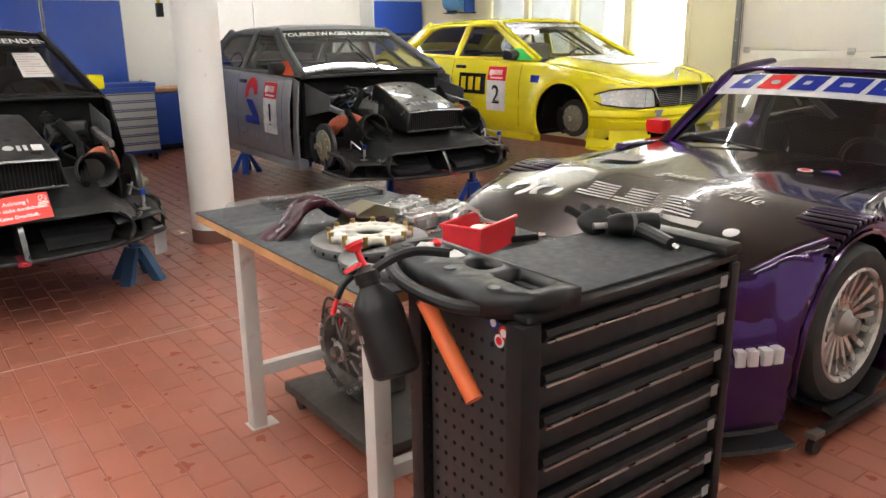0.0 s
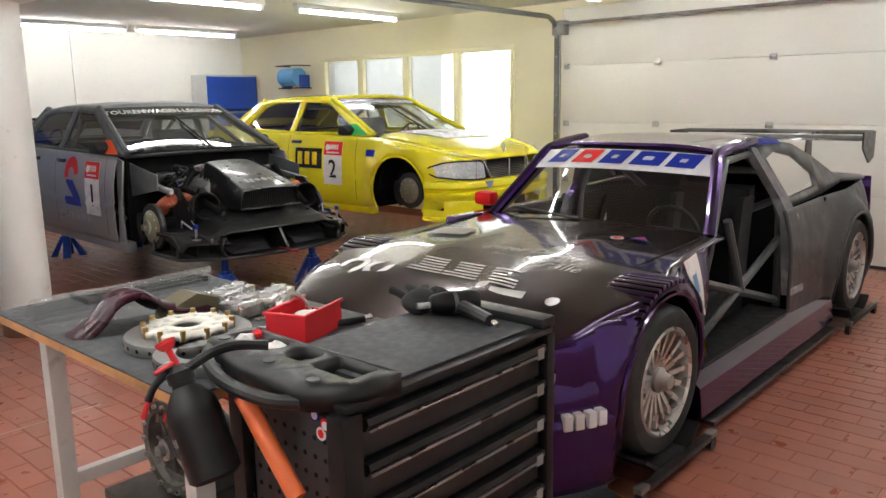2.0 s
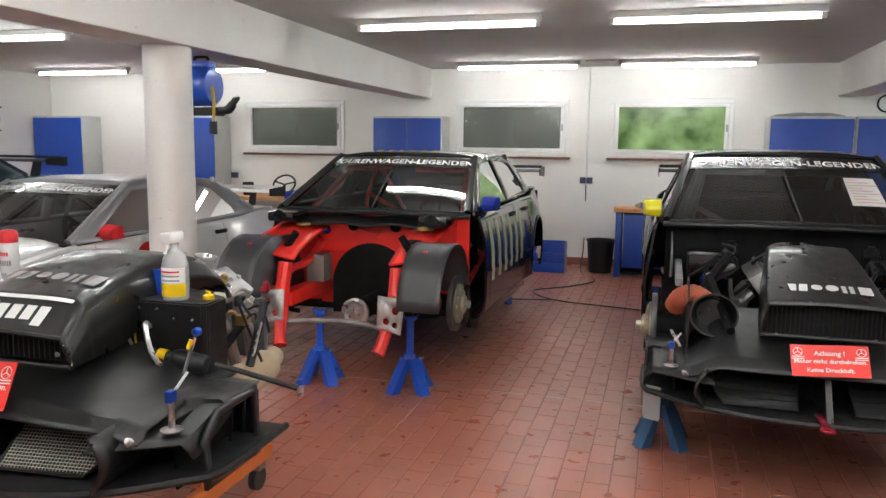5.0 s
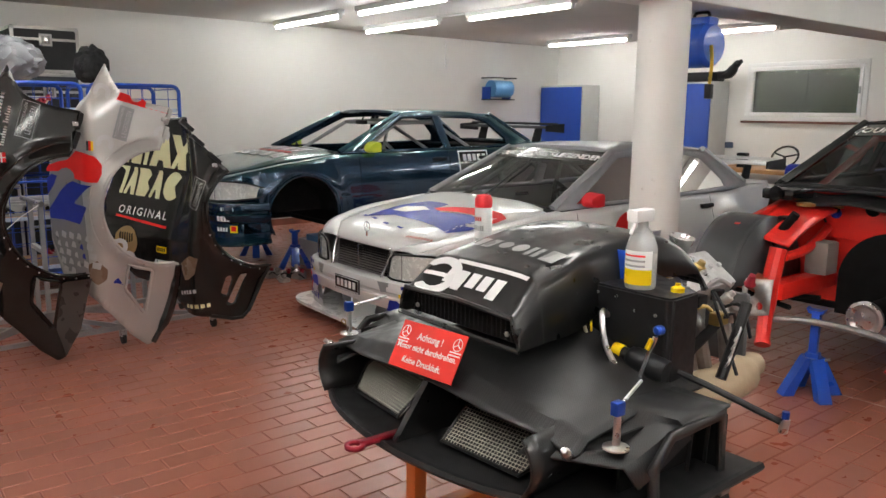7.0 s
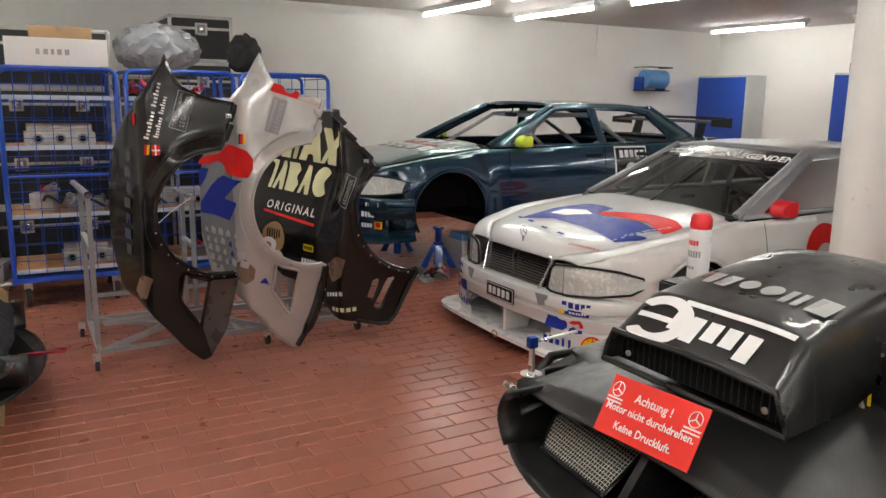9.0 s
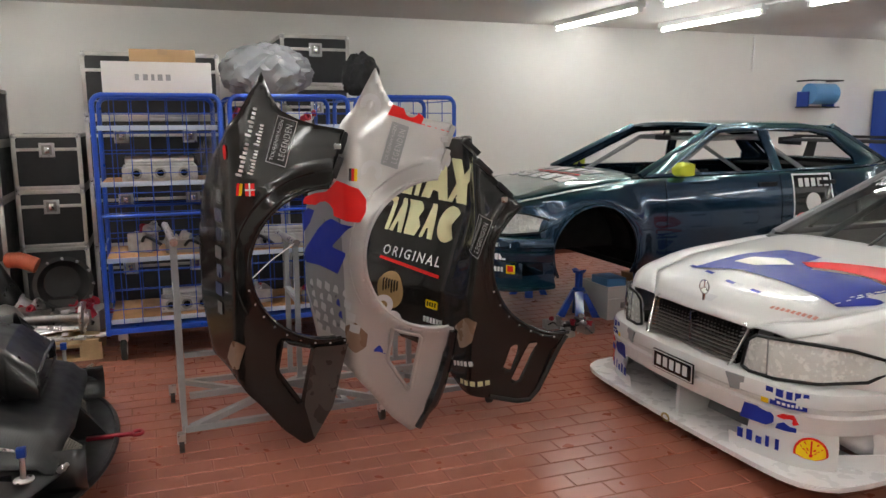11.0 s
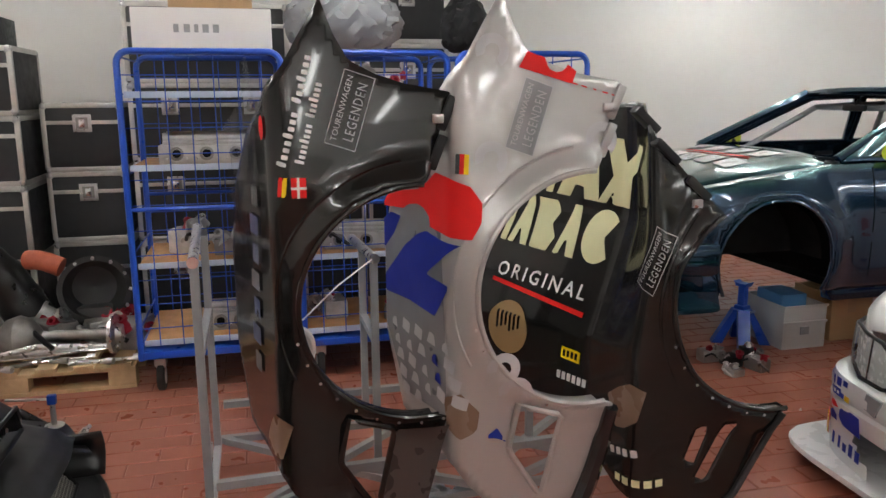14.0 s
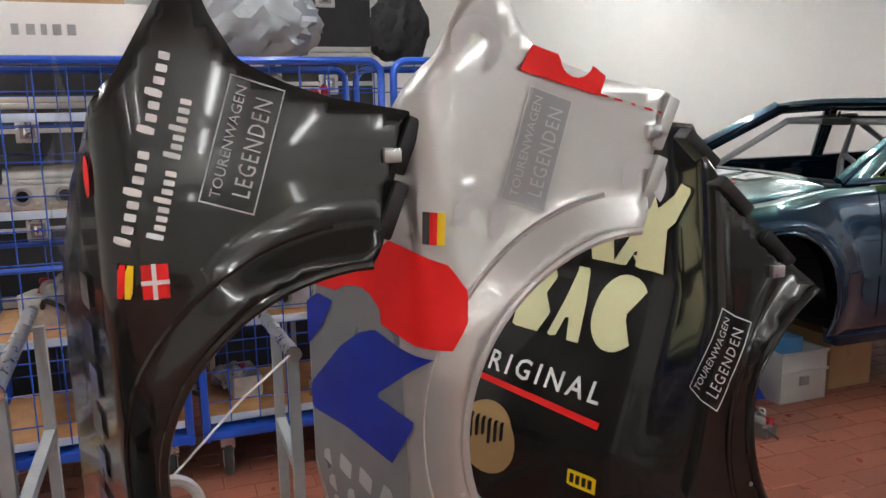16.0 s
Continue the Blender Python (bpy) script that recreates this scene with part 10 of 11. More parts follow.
for x, y in ((-5.64, 1.67), (-6.37, 1.645), (-5.70, 2.69), (-5.73, 3.33), (-6.37, 3.33)):
    bm = B(); box(bm, x - 0.025, y - 0.02, 0.05, x + 0.025, y + 0.02, 0.10, 0.005)
    c = part("castor_fork", bm, M_steel, rack)
    bm = B(); cyl(bm, (x, y - 0.012, 0.037), (x, y + 0.012, 0.037), 0.037, seg=16)
    part("castor_wheel", bm, M_rubber, c)

bm = B(); tube(bm, [(-5.73 + 0.012 * math.sin(a), 2.0 + 0.055 * math.cos(a), 0.70 + 0.075 * math.sin(a)) for a in np.linspace(0, 2 * math.pi, 28, endpoint=False)], 0.013, 8, closed=True)
part("white_ring", bm, M_film, rack, "white plastic ring on a cord")
bm = B(); tube(bm, [(-5.73, 2.0, 0.775), (-5.85, 2.16, 0.88), (-5.97, 2.305, 0.945)], 0.003, 6)
part("cord", bm, M_film, rack)

BR, BA = 0.07, radians(74)


FORM = {"low": False, "up": 0.0}


def low_skin(a, b, off=0.0):
    """The skin of the low wing: narrow face, long flank that leans as it rises."""
    s = max(0.0, -0.46 - a)
    th = min(radians(80), s / 0.07)
    r = max(0.0, s - 0.07 * radians(80))
    near, far, turn = min(r, 0.23), max(0.0, r - 0.23), radians(58)
    d = math.hypot(a, b) - 0.40
    flare = 0.03 * math.exp(-(max(d, 0) / 0.05) ** 2) if a > -0.46 else 0.0
    lean = 0.30 * max(0, min(0.42, b + 0.15)) * min(1, s / 0.25)
    p = Vector((flare - 0.07 * (1 - math.cos(th)) - math.sin(th) * near - math.sin(turn) * far - 0.12 * max(0, b - 0.2), (a if s == 0 else -0.46 - 0.07 * math.sin(th) - math.cos(th) * near - math.cos(turn) * far) + lean, b))
    n = turn if far > 0 else th
    return p + Vector((math.cos(n), -math.sin(n), 0.25 * min(1, s / 0.25))) * off


def wing_skin(a, b, off=0.0):
    """A front wing's skin: flat face with a flared arch, bent back at its leading edge."""
    if FORM["low"]:
        return low_skin(a, b, off)
    d = math.hypot(a, b) - 0.36
    flare = 0.035 * math.exp(-(max(d, 0) / 0.05) ** 2) if a > -0.5 else 0.0
    crown = FORM["up"] * max(0, min(1, b / 0.35)) - 0.10 * max(0, b - 0.30)
    if a >= -0.36:
        p, n = Vector((flare + crown - 0.06 * max(0, -b - 0.45), a, b)), Vector((1, 0, 0))
    else:
        s = -0.36 - a
        th = min(BA, s / BR)
        p = Vector((-BR * (1 - math.cos(th)), -0.36 - BR * math.sin(th), b))
        if s > BR * BA:
            r = s - BR * BA
            p += Vector((-math.sin(BA) * r, -math.cos(BA) * r, 0))
        p.x += flare * max(0, 1 - s / 0.14) + crown
        n = Vector((math.cos(th), -math.sin(th), 0))
    return p + n * off


EDGE = [(0.0, 0.36), (0.028, 0.40), (0.055, 0.50), (0.10, 0.613), (-0.042, 0.638), (-0.125, 0.665), (-0.196, 0.702), (-0.236, 0.775), (-0.268, 0.868), (-0.316, 0.79), (-0.38, 0.68), (-0.50, 0.58), (-0.64, 0.50), (-0.80, 0.33), (-0.88, 0.1), (-0.88, -0.22), (-0.76, -0.47), (-0.55, -0.505),
        (-0.425, -0.55), (-0.33, -0.66), (-0.225, -0.80), (-0.13, -0.885), (-0.085, -0.87), (0.01, -0.70), (0.085, -0.41), (0.085, -0.372)]
ARC = [(0.36 * math.cos(radians(q)), 0.36 * math.sin(radians(q))) for q in np.linspace(-82, -270, 40)]
EDGE_LOW = [(-0.26, 0.305), (-0.405, 0.465), (-0.535, 0.582), (-0.60, 0.645), (-0.75, 0.648), (-0.95, 0.63), (-1.16, 0.56), (-1.34, 0.42), (-1.40, 0.1), (-1.35, -0.25), (-1.08, -0.45), (-0.82, -0.49), (-0.75, -0.56), (-0.60, -0.635), (-0.42, -0.665), (-0.26, -0.705), (-0.20, -0.71), (-0.15, -0.66), (-0.03, -0.40), (0.0, -0.358)]
ARC_R = lambda q: curve([-229, -198, -180, -150, -122, -85], [0.40, 0.43, 0.42, 0.40, 0.372, 0.357], q)
ARC_LOW = [(ARC_R(q) * math.cos(radians(q)), ARC_R(q) * math.sin(radians(q))) for q in np.linspace(-88, -229, 34)]
VENT = [(-0.225, -0.345), (-0.19, -0.362), (-0.10, -0.388), (-0.085, -0.405), (-0.135, -0.66), (-0.150, -0.66), (-0.245, -0.51), (-0.25, -0.49)]


def decal(t, name, poly, m, off=0.004, step=0.02, label=""):
    bm = B()
    clipped(bm, poly, step, lambda a, b: wing_skin(a, b, off))
    return part(name, bm, m, t, label)


def turned(a0, b0, ang):
    c, s = math.cos(radians(ang)), math.sin(radians(ang))
    return lambda p, q: (a0 + p * c - q * s, b0 + p * s + q * c)


M_label = mat("label_print", (0.46, 0.46, 0.47), 0.4, var=0.05)


def boxed_label(t, a0, b0, ang, field, k=1.0):
    """The racing series' boxed label."""
    f = turned(a0, b0, ang)
    if field:
        decal(t, "series_label", [f(p * k, q * k) for p, q in rect(-0.105, -0.045, 0.105, 0.045)], field, 0.003)
    for q in ((-0.105, -0.045, 0.105, -0.0425), (-0.105, 0.0425, 0.105, 0.045), (-0.105, -0.0425, -0.1025, 0.0425), (0.1025, -0.0425, 0.105, 0.0425)):
        bm = B()
        sheet(bm, lambda u, v: wing_skin(*f((q[0] + (q[2] - q[0]) * u) * k, (q[1] + (q[3] - q[1]) * v) * k), 0.005), 8, 2)
        part("label_frame", bm, M_label, t)
    for text, size, y in (("TOURENWAGEN", 0.0240, 0.022), ("LEGENDEN", 0.034, -0.018)):
        part("label_text", lettering(text, size * k, lambda p, q: wing_skin(*f(p if y > 0 else p * 0.86, (q if y > 0 else q * 1.2) + y * k), 0.006), spacing=1.0 if y > 0 else 1.18), M_label, t, smooth=False)


def flag(t, a0, b0, ang, cols, k=1.0, upright=True):
    f = turned(a0, b0, ang)
    for i, m in enumerate(cols):
        q = rect(-0.03 * k, (-0.02 + 0.0133 * (2 - i)) * k, 0.03 * k, (-0.0067 + 0.0133 * (2 - i)) * k)
        decal(t, "flag_stripe", [f(*p) for p in q], m, 0.005, 0.012)


def race_wing(name, m, skin, label, vent=False, lower=None, slots=False):
    FORM["low"] = slots
    arc = ARC_LOW if slots else ARC
    t = thing(name, m, label, "front wing", "racing front wings on the rack")
    holes = [VENT] if vent else []
    if slots:
        holes = [[(-0.302, -0.40), (-0.255, -0.405), (-0.305, -0.535), (-0.345, -0.512)], [(-0.205, -0.40), (-0.155, -0.395), (-0.262, -0.60), (-0.30, -0.58)]]
    bm = B()
    clipped(bm, (EDGE_LOW if slots else EDGE) + arc, 0.02, lambda a, b: wing_skin(a, b), holes)
    sk = thicken(part("skin", bm, skin, t), 0.006, out=(1, -0.5, 0))
    bm = B(); tube(bm, [wing_skin(a, b, -0.004) for a, b in arc], 0.009, 8)
    part("arch_lip", bm, skin, t)
    bm = B()
    if slots:
        sheet(bm, lambda u, v: Vector((0.03 - 0.055 * v, (ARC_R(-88 - 141 * u) + 0.002) * math.cos(radians(-88 - 141 * u)), (ARC_R(-88 - 141 * u) + 0.002) * math.sin(radians(-88 - 141 * u)))), 40, 3)
    else:
        sheet(bm, lambda u, v: Vector((0.03 - 0.055 * v + FORM["up"] * max(0, min(1, math.sin(radians(-85 - 183 * u)))), 0.362 * math.cos(radians(-85 - 183 * u)), 0.362 * math.sin(radians(-85 - 183 * u)))), 40, 3)
    thicken(part("arch_return", bm, skin, t), 0.004)
    for p in ((-0.335, 0.385), (-0.44, 0.50), (-0.545, 0.595)) if slots else ((0.048, 0.445), (0.080, 0.555)):
        q = pose(*wing_skin(*p))
        bm = B(); box(bm, -0.035, -0.014, -0.052, 0.010, 0.014, 0.052, 0.007, q @ pose(0, 0, 0, 48 if slots else -22, 0, 0))
        part("edge_flange", bm, M_black if skin is not M_wing else skin, t)
    q = pose(*wing_skin(*((-0.345, 0.34) if slots else (0.052, 0.54))))
    bm = B(); box(bm, 0.0, -0.016, -0.013, 0.014, 0.016, 0.013, 0.004, q)
    part("quick_fastener", bm, M_steel, t)
    for q in np.linspace(-80, -165, 9):
        bm = B()
        rr = ARC_R(q) + 0.016 if slots else 0.378
        p = wing_skin(rr * math.cos(radians(q)), rr * math.sin(radians(q)), 0.0)
        lathe(bm, [(0.0, 0), (0.005, 0), (0.004, 0.003), (0, 0.003)], p, (1, 0, 0), 8)
        part("rivet", bm, M_steel, t)
    # moulded rib at the foot of the flare
    bm = B(); tube(bm, [wing_skin((0.46 if slots else 0.43) * math.cos(radians(q)), (0.46 if slots else 0.43) * math.sin(radians(q)), -0.002) for q in np.linspace(-150, -222 if slots else -262, 20)], 0.006, 6)
    part("flare_bead", bm, skin, t)
    if lower:
        bm = B()
        clipped(bm, [(-0.08, -0.392), (0.08, -0.385), (0.005, -0.70), (-0.085, -0.86), (-0.13, -0.68)], 0.02, lambda a, b: wing_skin(a, b, 0.010 + 0.02 * max(0.0, min(1.0, (a + 0.10) / 0.15))))
        part("lower_panel", bm, lower, t)
    if vent:
        bm = B(); tube(bm, [wing_skin(a, b, 0.002) for a, b in VENT], 0.010, 8, closed=True)
        part("vent_rim", bm, skin, t)
        bm = B(); tube(bm, [wing_skin(a, b, 0.006) for a, b in ((0.075, -0.38), (0.06, -0.50), (0.0, -0.70), (-0.095, -0.87))], [0.022, 0.030, 0.032, 0.018], 8, 4)
        if not lower:
            part("edge_strip", bm, M_gloss, t, "black lower edge strip")
    if slots:
        bm = B(); tube(bm, [wing_skin(a, b, 0.004) for a, b in ((-0.005, -0.37), (-0.04, -0.43), (-0.15, -0.655), (-0.20, -0.702), (-0.27, -0.70), (-0.42, -0.658))], 0.012, 8)
        part("edge_strip", bm, M_black, t)
    # brown patch at the leading foot
    patch = [(-0.475, -0.335), (-0.40, -0.305), (-0.345, -0.365), (-0.355, -0.425), (-0.405, -0.455), (-0.46, -0.42)]
    if slots:
        patch = [(-0.66, -0.32), (-0.60, -0.275), (-0.54, -0.245), (-0.49, -0.265), (-0.515, -0.37), (-0.56, -0.405), (-0.61, -0.42)]
    elif FORM["up"]:
        patch = [(-0.56, -0.45), (-0.52, -0.39), (-0.48, -0.35), (-0.43, -0.345), (-0.385, -0.36), (-0.43, -0.48), (-0.52, -0.495)]
    decal(t, "bare_patch", patch, mat_once("bare_laminate", (0.20, 0.13, 0.09), 0.3), 0.004)
    return t


# black wing with two flags
FORM["up"] = 0.06
W1 = race_wing("race_front_wing", pose(-5.40, 2.357, 0.93), M_wblk, "glossy black racing front wing with white label", vent=True, lower=mat("smoked_panel", (0.035, 0.032, 0.03), 0.3, coat=0.5))
boxed_label(W1, -0.197, 0.565, 72, None)
for c, l in (((-0.345, 0.568), 0.315), ((-0.308, 0.534), 0.23)):
    f = turned(*c, 74.5)
    n = 16
    for i in range(n):
        if i == 8:
            continue
        w = l / n
        decal(W1, "name_bar", [f(*p) for p in rect(-l / 2 + i * w, -0.010, -l / 2 + (i + 0.62) * w, 0.007 + 0.009 * (i in (0, 4, 9, 12)))], M_film, 0.005, 0.012)
flag(W1, -0.395, 0.36, 84, (M_gloss, M_redf, M_yelf), 0.9)
decal(W1, "flag_field", rect(-0.365, 0.33, -0.325, 0.385), M_redf, 0.005, 0.012)
decal(W1, "flag_cross", rect(-0.366, 0.353, -0.324, 0.360), M_film, 0.0065, 0.01)
decal(W1, "flag_cross", rect(-0.350, 0.329, -0.343, 0.386), M_film, 0.0065, 0.01)
for i in range(7):
    f = turned(-0.60, 0.05 - 0.02 * i, 86)
    decal(W1, "flank_mark", [f(*p) for p in rect(-0.30 + 0.11 * i, -0.03, -0.24 + 0.11 * i, 0.03 + 0.02 * (i % 2))], mat_once("faded_blue_print", (0.035, 0.05, 0.13), 0.35) if i % 3 else M_dgrey, 0.005, 0.03)
decal(W1, "oval_mark", [(-0.47 + 0.02 * math.cos(a), 0.52 + 0.035 * math.sin(a)) for a in np.linspace(0, 6.28, 14, endpoint=False)], M_redf, 0.005, 0.012)
t = thing("foil_wrap", pose(-5.40, 2.357, 0.93), "crumpled clear foil wrapped round the wing", "plastic foil")
bm = B()
random.seed(17)
ph = [random.uniform(0, 6) for k in range(4)]
sheet(bm, lambda u, v: wing_skin(-0.50 - 0.30 * u, 0.10 + (0.62 - 0.22 * u) * v, 0.012 + 0.010 * math.sin(7 * u + 4 * v + ph[0]) * math.sin(9 * v + ph[1]) + 0.003 * math.sin(13 * u - 11 * v + ph[2]) + 0.05 * max(0, v - 0.85)), 24, 40)
part("foil", bm, M_thin, t)
FORM["up"] = 0.0
# pale silver wing with the red and blue emblem
W2 = race_wing("race_front_wing", pose(-5.31, 2.865, 0.957), M_wing, "pale silver racing front wing with red and blue emblem", vent=True)
boxed_label(W2, -0.194, 0.515, 71, M_mgrey)
flag(W2, -0.395, 0.385, 86, (M_gloss, M_redf, M_yelf), 0.95)
ring = lambda a0, b0, r1, r0, q0, q1: [(a0 + r1 * math.cos(radians(q)), b0 + r1 * math.sin(radians(q))) for q in np.linspace(q0, q1, 18)] + [(a0 + r0 * math.cos(radians(q)), b0 + r0 * math.sin(radians(q))) for q in np.linspace(q1, q0, 12)]
decal(W2, "emblem_arc", [(-0.886, 0.214), (-0.844, 0.254), (-0.73, 0.28), (-0.626, 0.294), (-0.56, 0.325), (-0.514, 0.354), (-0.44, 0.345), (-0.374, 0.322), (-0.34, 0.272), (-0.346, 0.218), (-0.374, 0.168), (-0.43, 0.17), (-0.552, 0.186), (-0.556, 0.215), (-0.59, 0.238), (-0.63, 0.248), (-0.69, 0.24), (-0.73, 0.222)], M_redf, 0.005, 0.016)
decal(W2, "emblem_wedge", [(-0.87, -0.02), (-0.722, 0.102), (-0.64, 0.15), (-0.578, 0.17), (-0.49, 0.155), (-0.402, 0.15), (-0.584, 0.034), (-0.44, 0.02), (-0.528, -0.09), (-0.70, -0.075), (-0.87, -0.08)], M_bluef, 0.005, 0.016)
decal(W2, "emblem_block", [(-0.875, 0.17), (-0.82, 0.20), (-0.75, 0.194), (-0.80, 0.13), (-0.875, 0.07)], M_bluef, 0.005, 0.016)
decal(W2, "top_mark", [(-0.195, 0.700), (-0.140, 0.682)] + [(-0.105 + 0.034 * math.cos(radians(q)), 0.675 + 0.034 * math.sin(radians(q))) for q in np.linspace(195, 340, 10)] + [(-0.046, 0.643), (-0.061, 0.608), (-0.222, 0.655)], M_redf, 0.005, 0.010)
decal(W2, "thin_line", [(-0.061, 0.613), (0.082, 0.574), (0.082, 0.570), (-0.061, 0.609)], M_redf, 0.005, 0.010)
M_pale = mat_once("pale_grey_print", (0.47, 0.47, 0.48), 0.4)
M_pgr = mat_once("mid_grey_print", (0.19, 0.195, 0.205), 0.35)
for a, b in ((-0.30, 0.70), (0.03, 0.45), (-0.31, 0.40), (-0.24, -0.30), (-0.28, -0.22)):
    decal(W2, "pale_mark", ring(a, b, 0.05, 0.022, -60, 200), M_pale, 0.004, 0.014)
random.seed(23)
decal(W2, "flank_field", [(-0.87, 0.08), (-0.80, 0.30), (-0.62, 0.42), (-0.50, 0.30), (-0.47, -0.10), (-0.46, -0.40), (-0.74, -0.40), (-0.87, -0.20)], M_pgr, 0.003, 0.03)
for i in range(22):
    a, b = -0.80 + 0.085 * (i % 5) + 0.02 * (i // 5), -0.17 - 0.055 * (i // 5)
    f = turned(a, b, -12)
    decal(W2, "flank_mark", [f(*p) for p in random.choice((rect(-0.03, -0.02, 0.02, 0.02), [(-0.03, -0.02), (0.02, -0.02), (0.0, 0.025)], [(-0.03, -0.02), (0.025, -0.012), (0.01, 0.022), (-0.02, 0.02)]))], M_pale if i not in (8, 13) else M_bluef, 0.006, 0.015)
decal(W2, "foot_mark", [(-0.33, -0.45), (-0.29, -0.42), (-0.26, -0.47), (-0.29, -0.455)], M_bluef, 0.005, 0.012)
# black wing with the cream block shapes
W3 = race_wing("race_front_wing", pose(-5.31, 3.57, 0.86), M_wblk, "black racing front wing with cream block shapes", slots=True)
boxed_label(W3, -0.493, 0.164, 67, None, 0.97)
f = turned(-1.05, 0.20, -5)
for shape in ([(-0.24, 0.115), (-0.20, 0.115), (-0.14, 0.33), (-0.18, 0.33)], [(-0.18, 0.115), (-0.10, 0.115), (-0.04, 0.33), (-0.12, 0.33)], [(-0.08, 0.115), (-0.05, 0.115), (0.02, 0.34), (-0.02, 0.34)],
              [(-0.03, 0.115), (0.07, 0.34), (0.14, 0.34), (0.15, 0.115), (0.09, 0.115), (0.085, 0.16), (0.05, 0.16), (0.03, 0.115)],
              [(0.17, 0.345), (0.24, 0.345), (0.265, 0.27), (0.36, 0.345), (0.43, 0.345), (0.295, 0.225), (0.285, 0.115), (0.205, 0.115), (0.21, 0.165), (0.18, 0.115), (0.145, 0.115), (0.205, 0.215)],
              [(-0.27, 0.09), (-0.185, 0.09), (-0.195, 0.06), (-0.205, -0.095), (-0.235, -0.095), (-0.225, 0.06)], [(-0.20, -0.095), (-0.15, 0.09), (-0.125, 0.09), (-0.105, -0.095), (-0.135, -0.095), (-0.155, -0.03), (-0.17, -0.095)],
              [(-0.09, -0.095), (-0.105, 0.09), (-0.02, 0.09), (0.0, 0.05), (-0.02, 0.005), (0.01, -0.04), (-0.01, -0.095)], [(0.02, -0.095), (0.055, 0.09), (0.085, 0.09), (0.115, -0.095), (0.08, -0.095), (0.06, -0.02), (0.045, -0.095)],
              [(0.195 + 0.072 * math.cos(q), 0.095 * math.sin(q)) for q in np.linspace(0.75, 5.5, 20)] + [(0.21, 0.0)]):
    decal(W3, "cream_block", [f(*p) for p in shape], M_creamv, 0.005, 0.012)
part("wing_word", lettering("ORIGINAL", 0.075, lambda p, q: wing_skin(*f(p * 0.95 + 0.015, q - 0.20), 0.006), bold=0.001, spacing=1.35), M_film, W3, smooth=False)
decal(W3, "red_line", [f(*p) for p in [(-0.20, -0.250), (0.245, -0.280), (0.245, -0.262), (-0.20, -0.234)]], M_redf, 0.005, 0.012)
decal(W3, "gold_oval", [f(-0.065 + 0.095 * math.cos(a), -0.405 + 0.105 * math.sin(a)) for a in np.linspace(0, 6.28, 24, endpoint=False)], mat_once("gold_print", (0.36, 0.23, 0.10), 0.4), 0.005, 0.014)
for i in range(6):
    decal(W3, "oval_print", [f(*p) for p in rect(-0.12 + 0.02 * i, -0.42 + 0.01 * (i % 3), -0.109 + 0.02 * i, -0.345)], M_gloss, 0.0065, 0.01)
decal(W3, "yellow_label", [f(*p) for p in rect(0.19, -0.445, 0.27, -0.40)], M_yelf, 0.005, 0.012)
for i in range(4):
    decal(W3, "label_bar", [f(*p) for p in rect(0.198 + 0.017 * i, -0.435, 0.209 + 0.017 * i, -0.410)], M_gloss, 0.0065, 0.008)
for i in range(6):
    decal(W3, "white_bar", [f(*p) for p in rect(0.18 + 0.022 * i, -0.525, 0.196 + 0.022 * i, -0.495)], M_film, 0.005, 0.01)
for i in range(5):
    for c, ang, w, m in (((-0.665, -0.515), 12, 0.034, M_film), ((-0.60, -0.592), 3, 0.038, M_creamv)):
        f2 = turned(*c, ang)
        decal(W3, "name_bar", [f2(*p) for p in rect(w * i, -0.012, w * (i + 0.68), 0.014)], m, 0.005, 0.01)

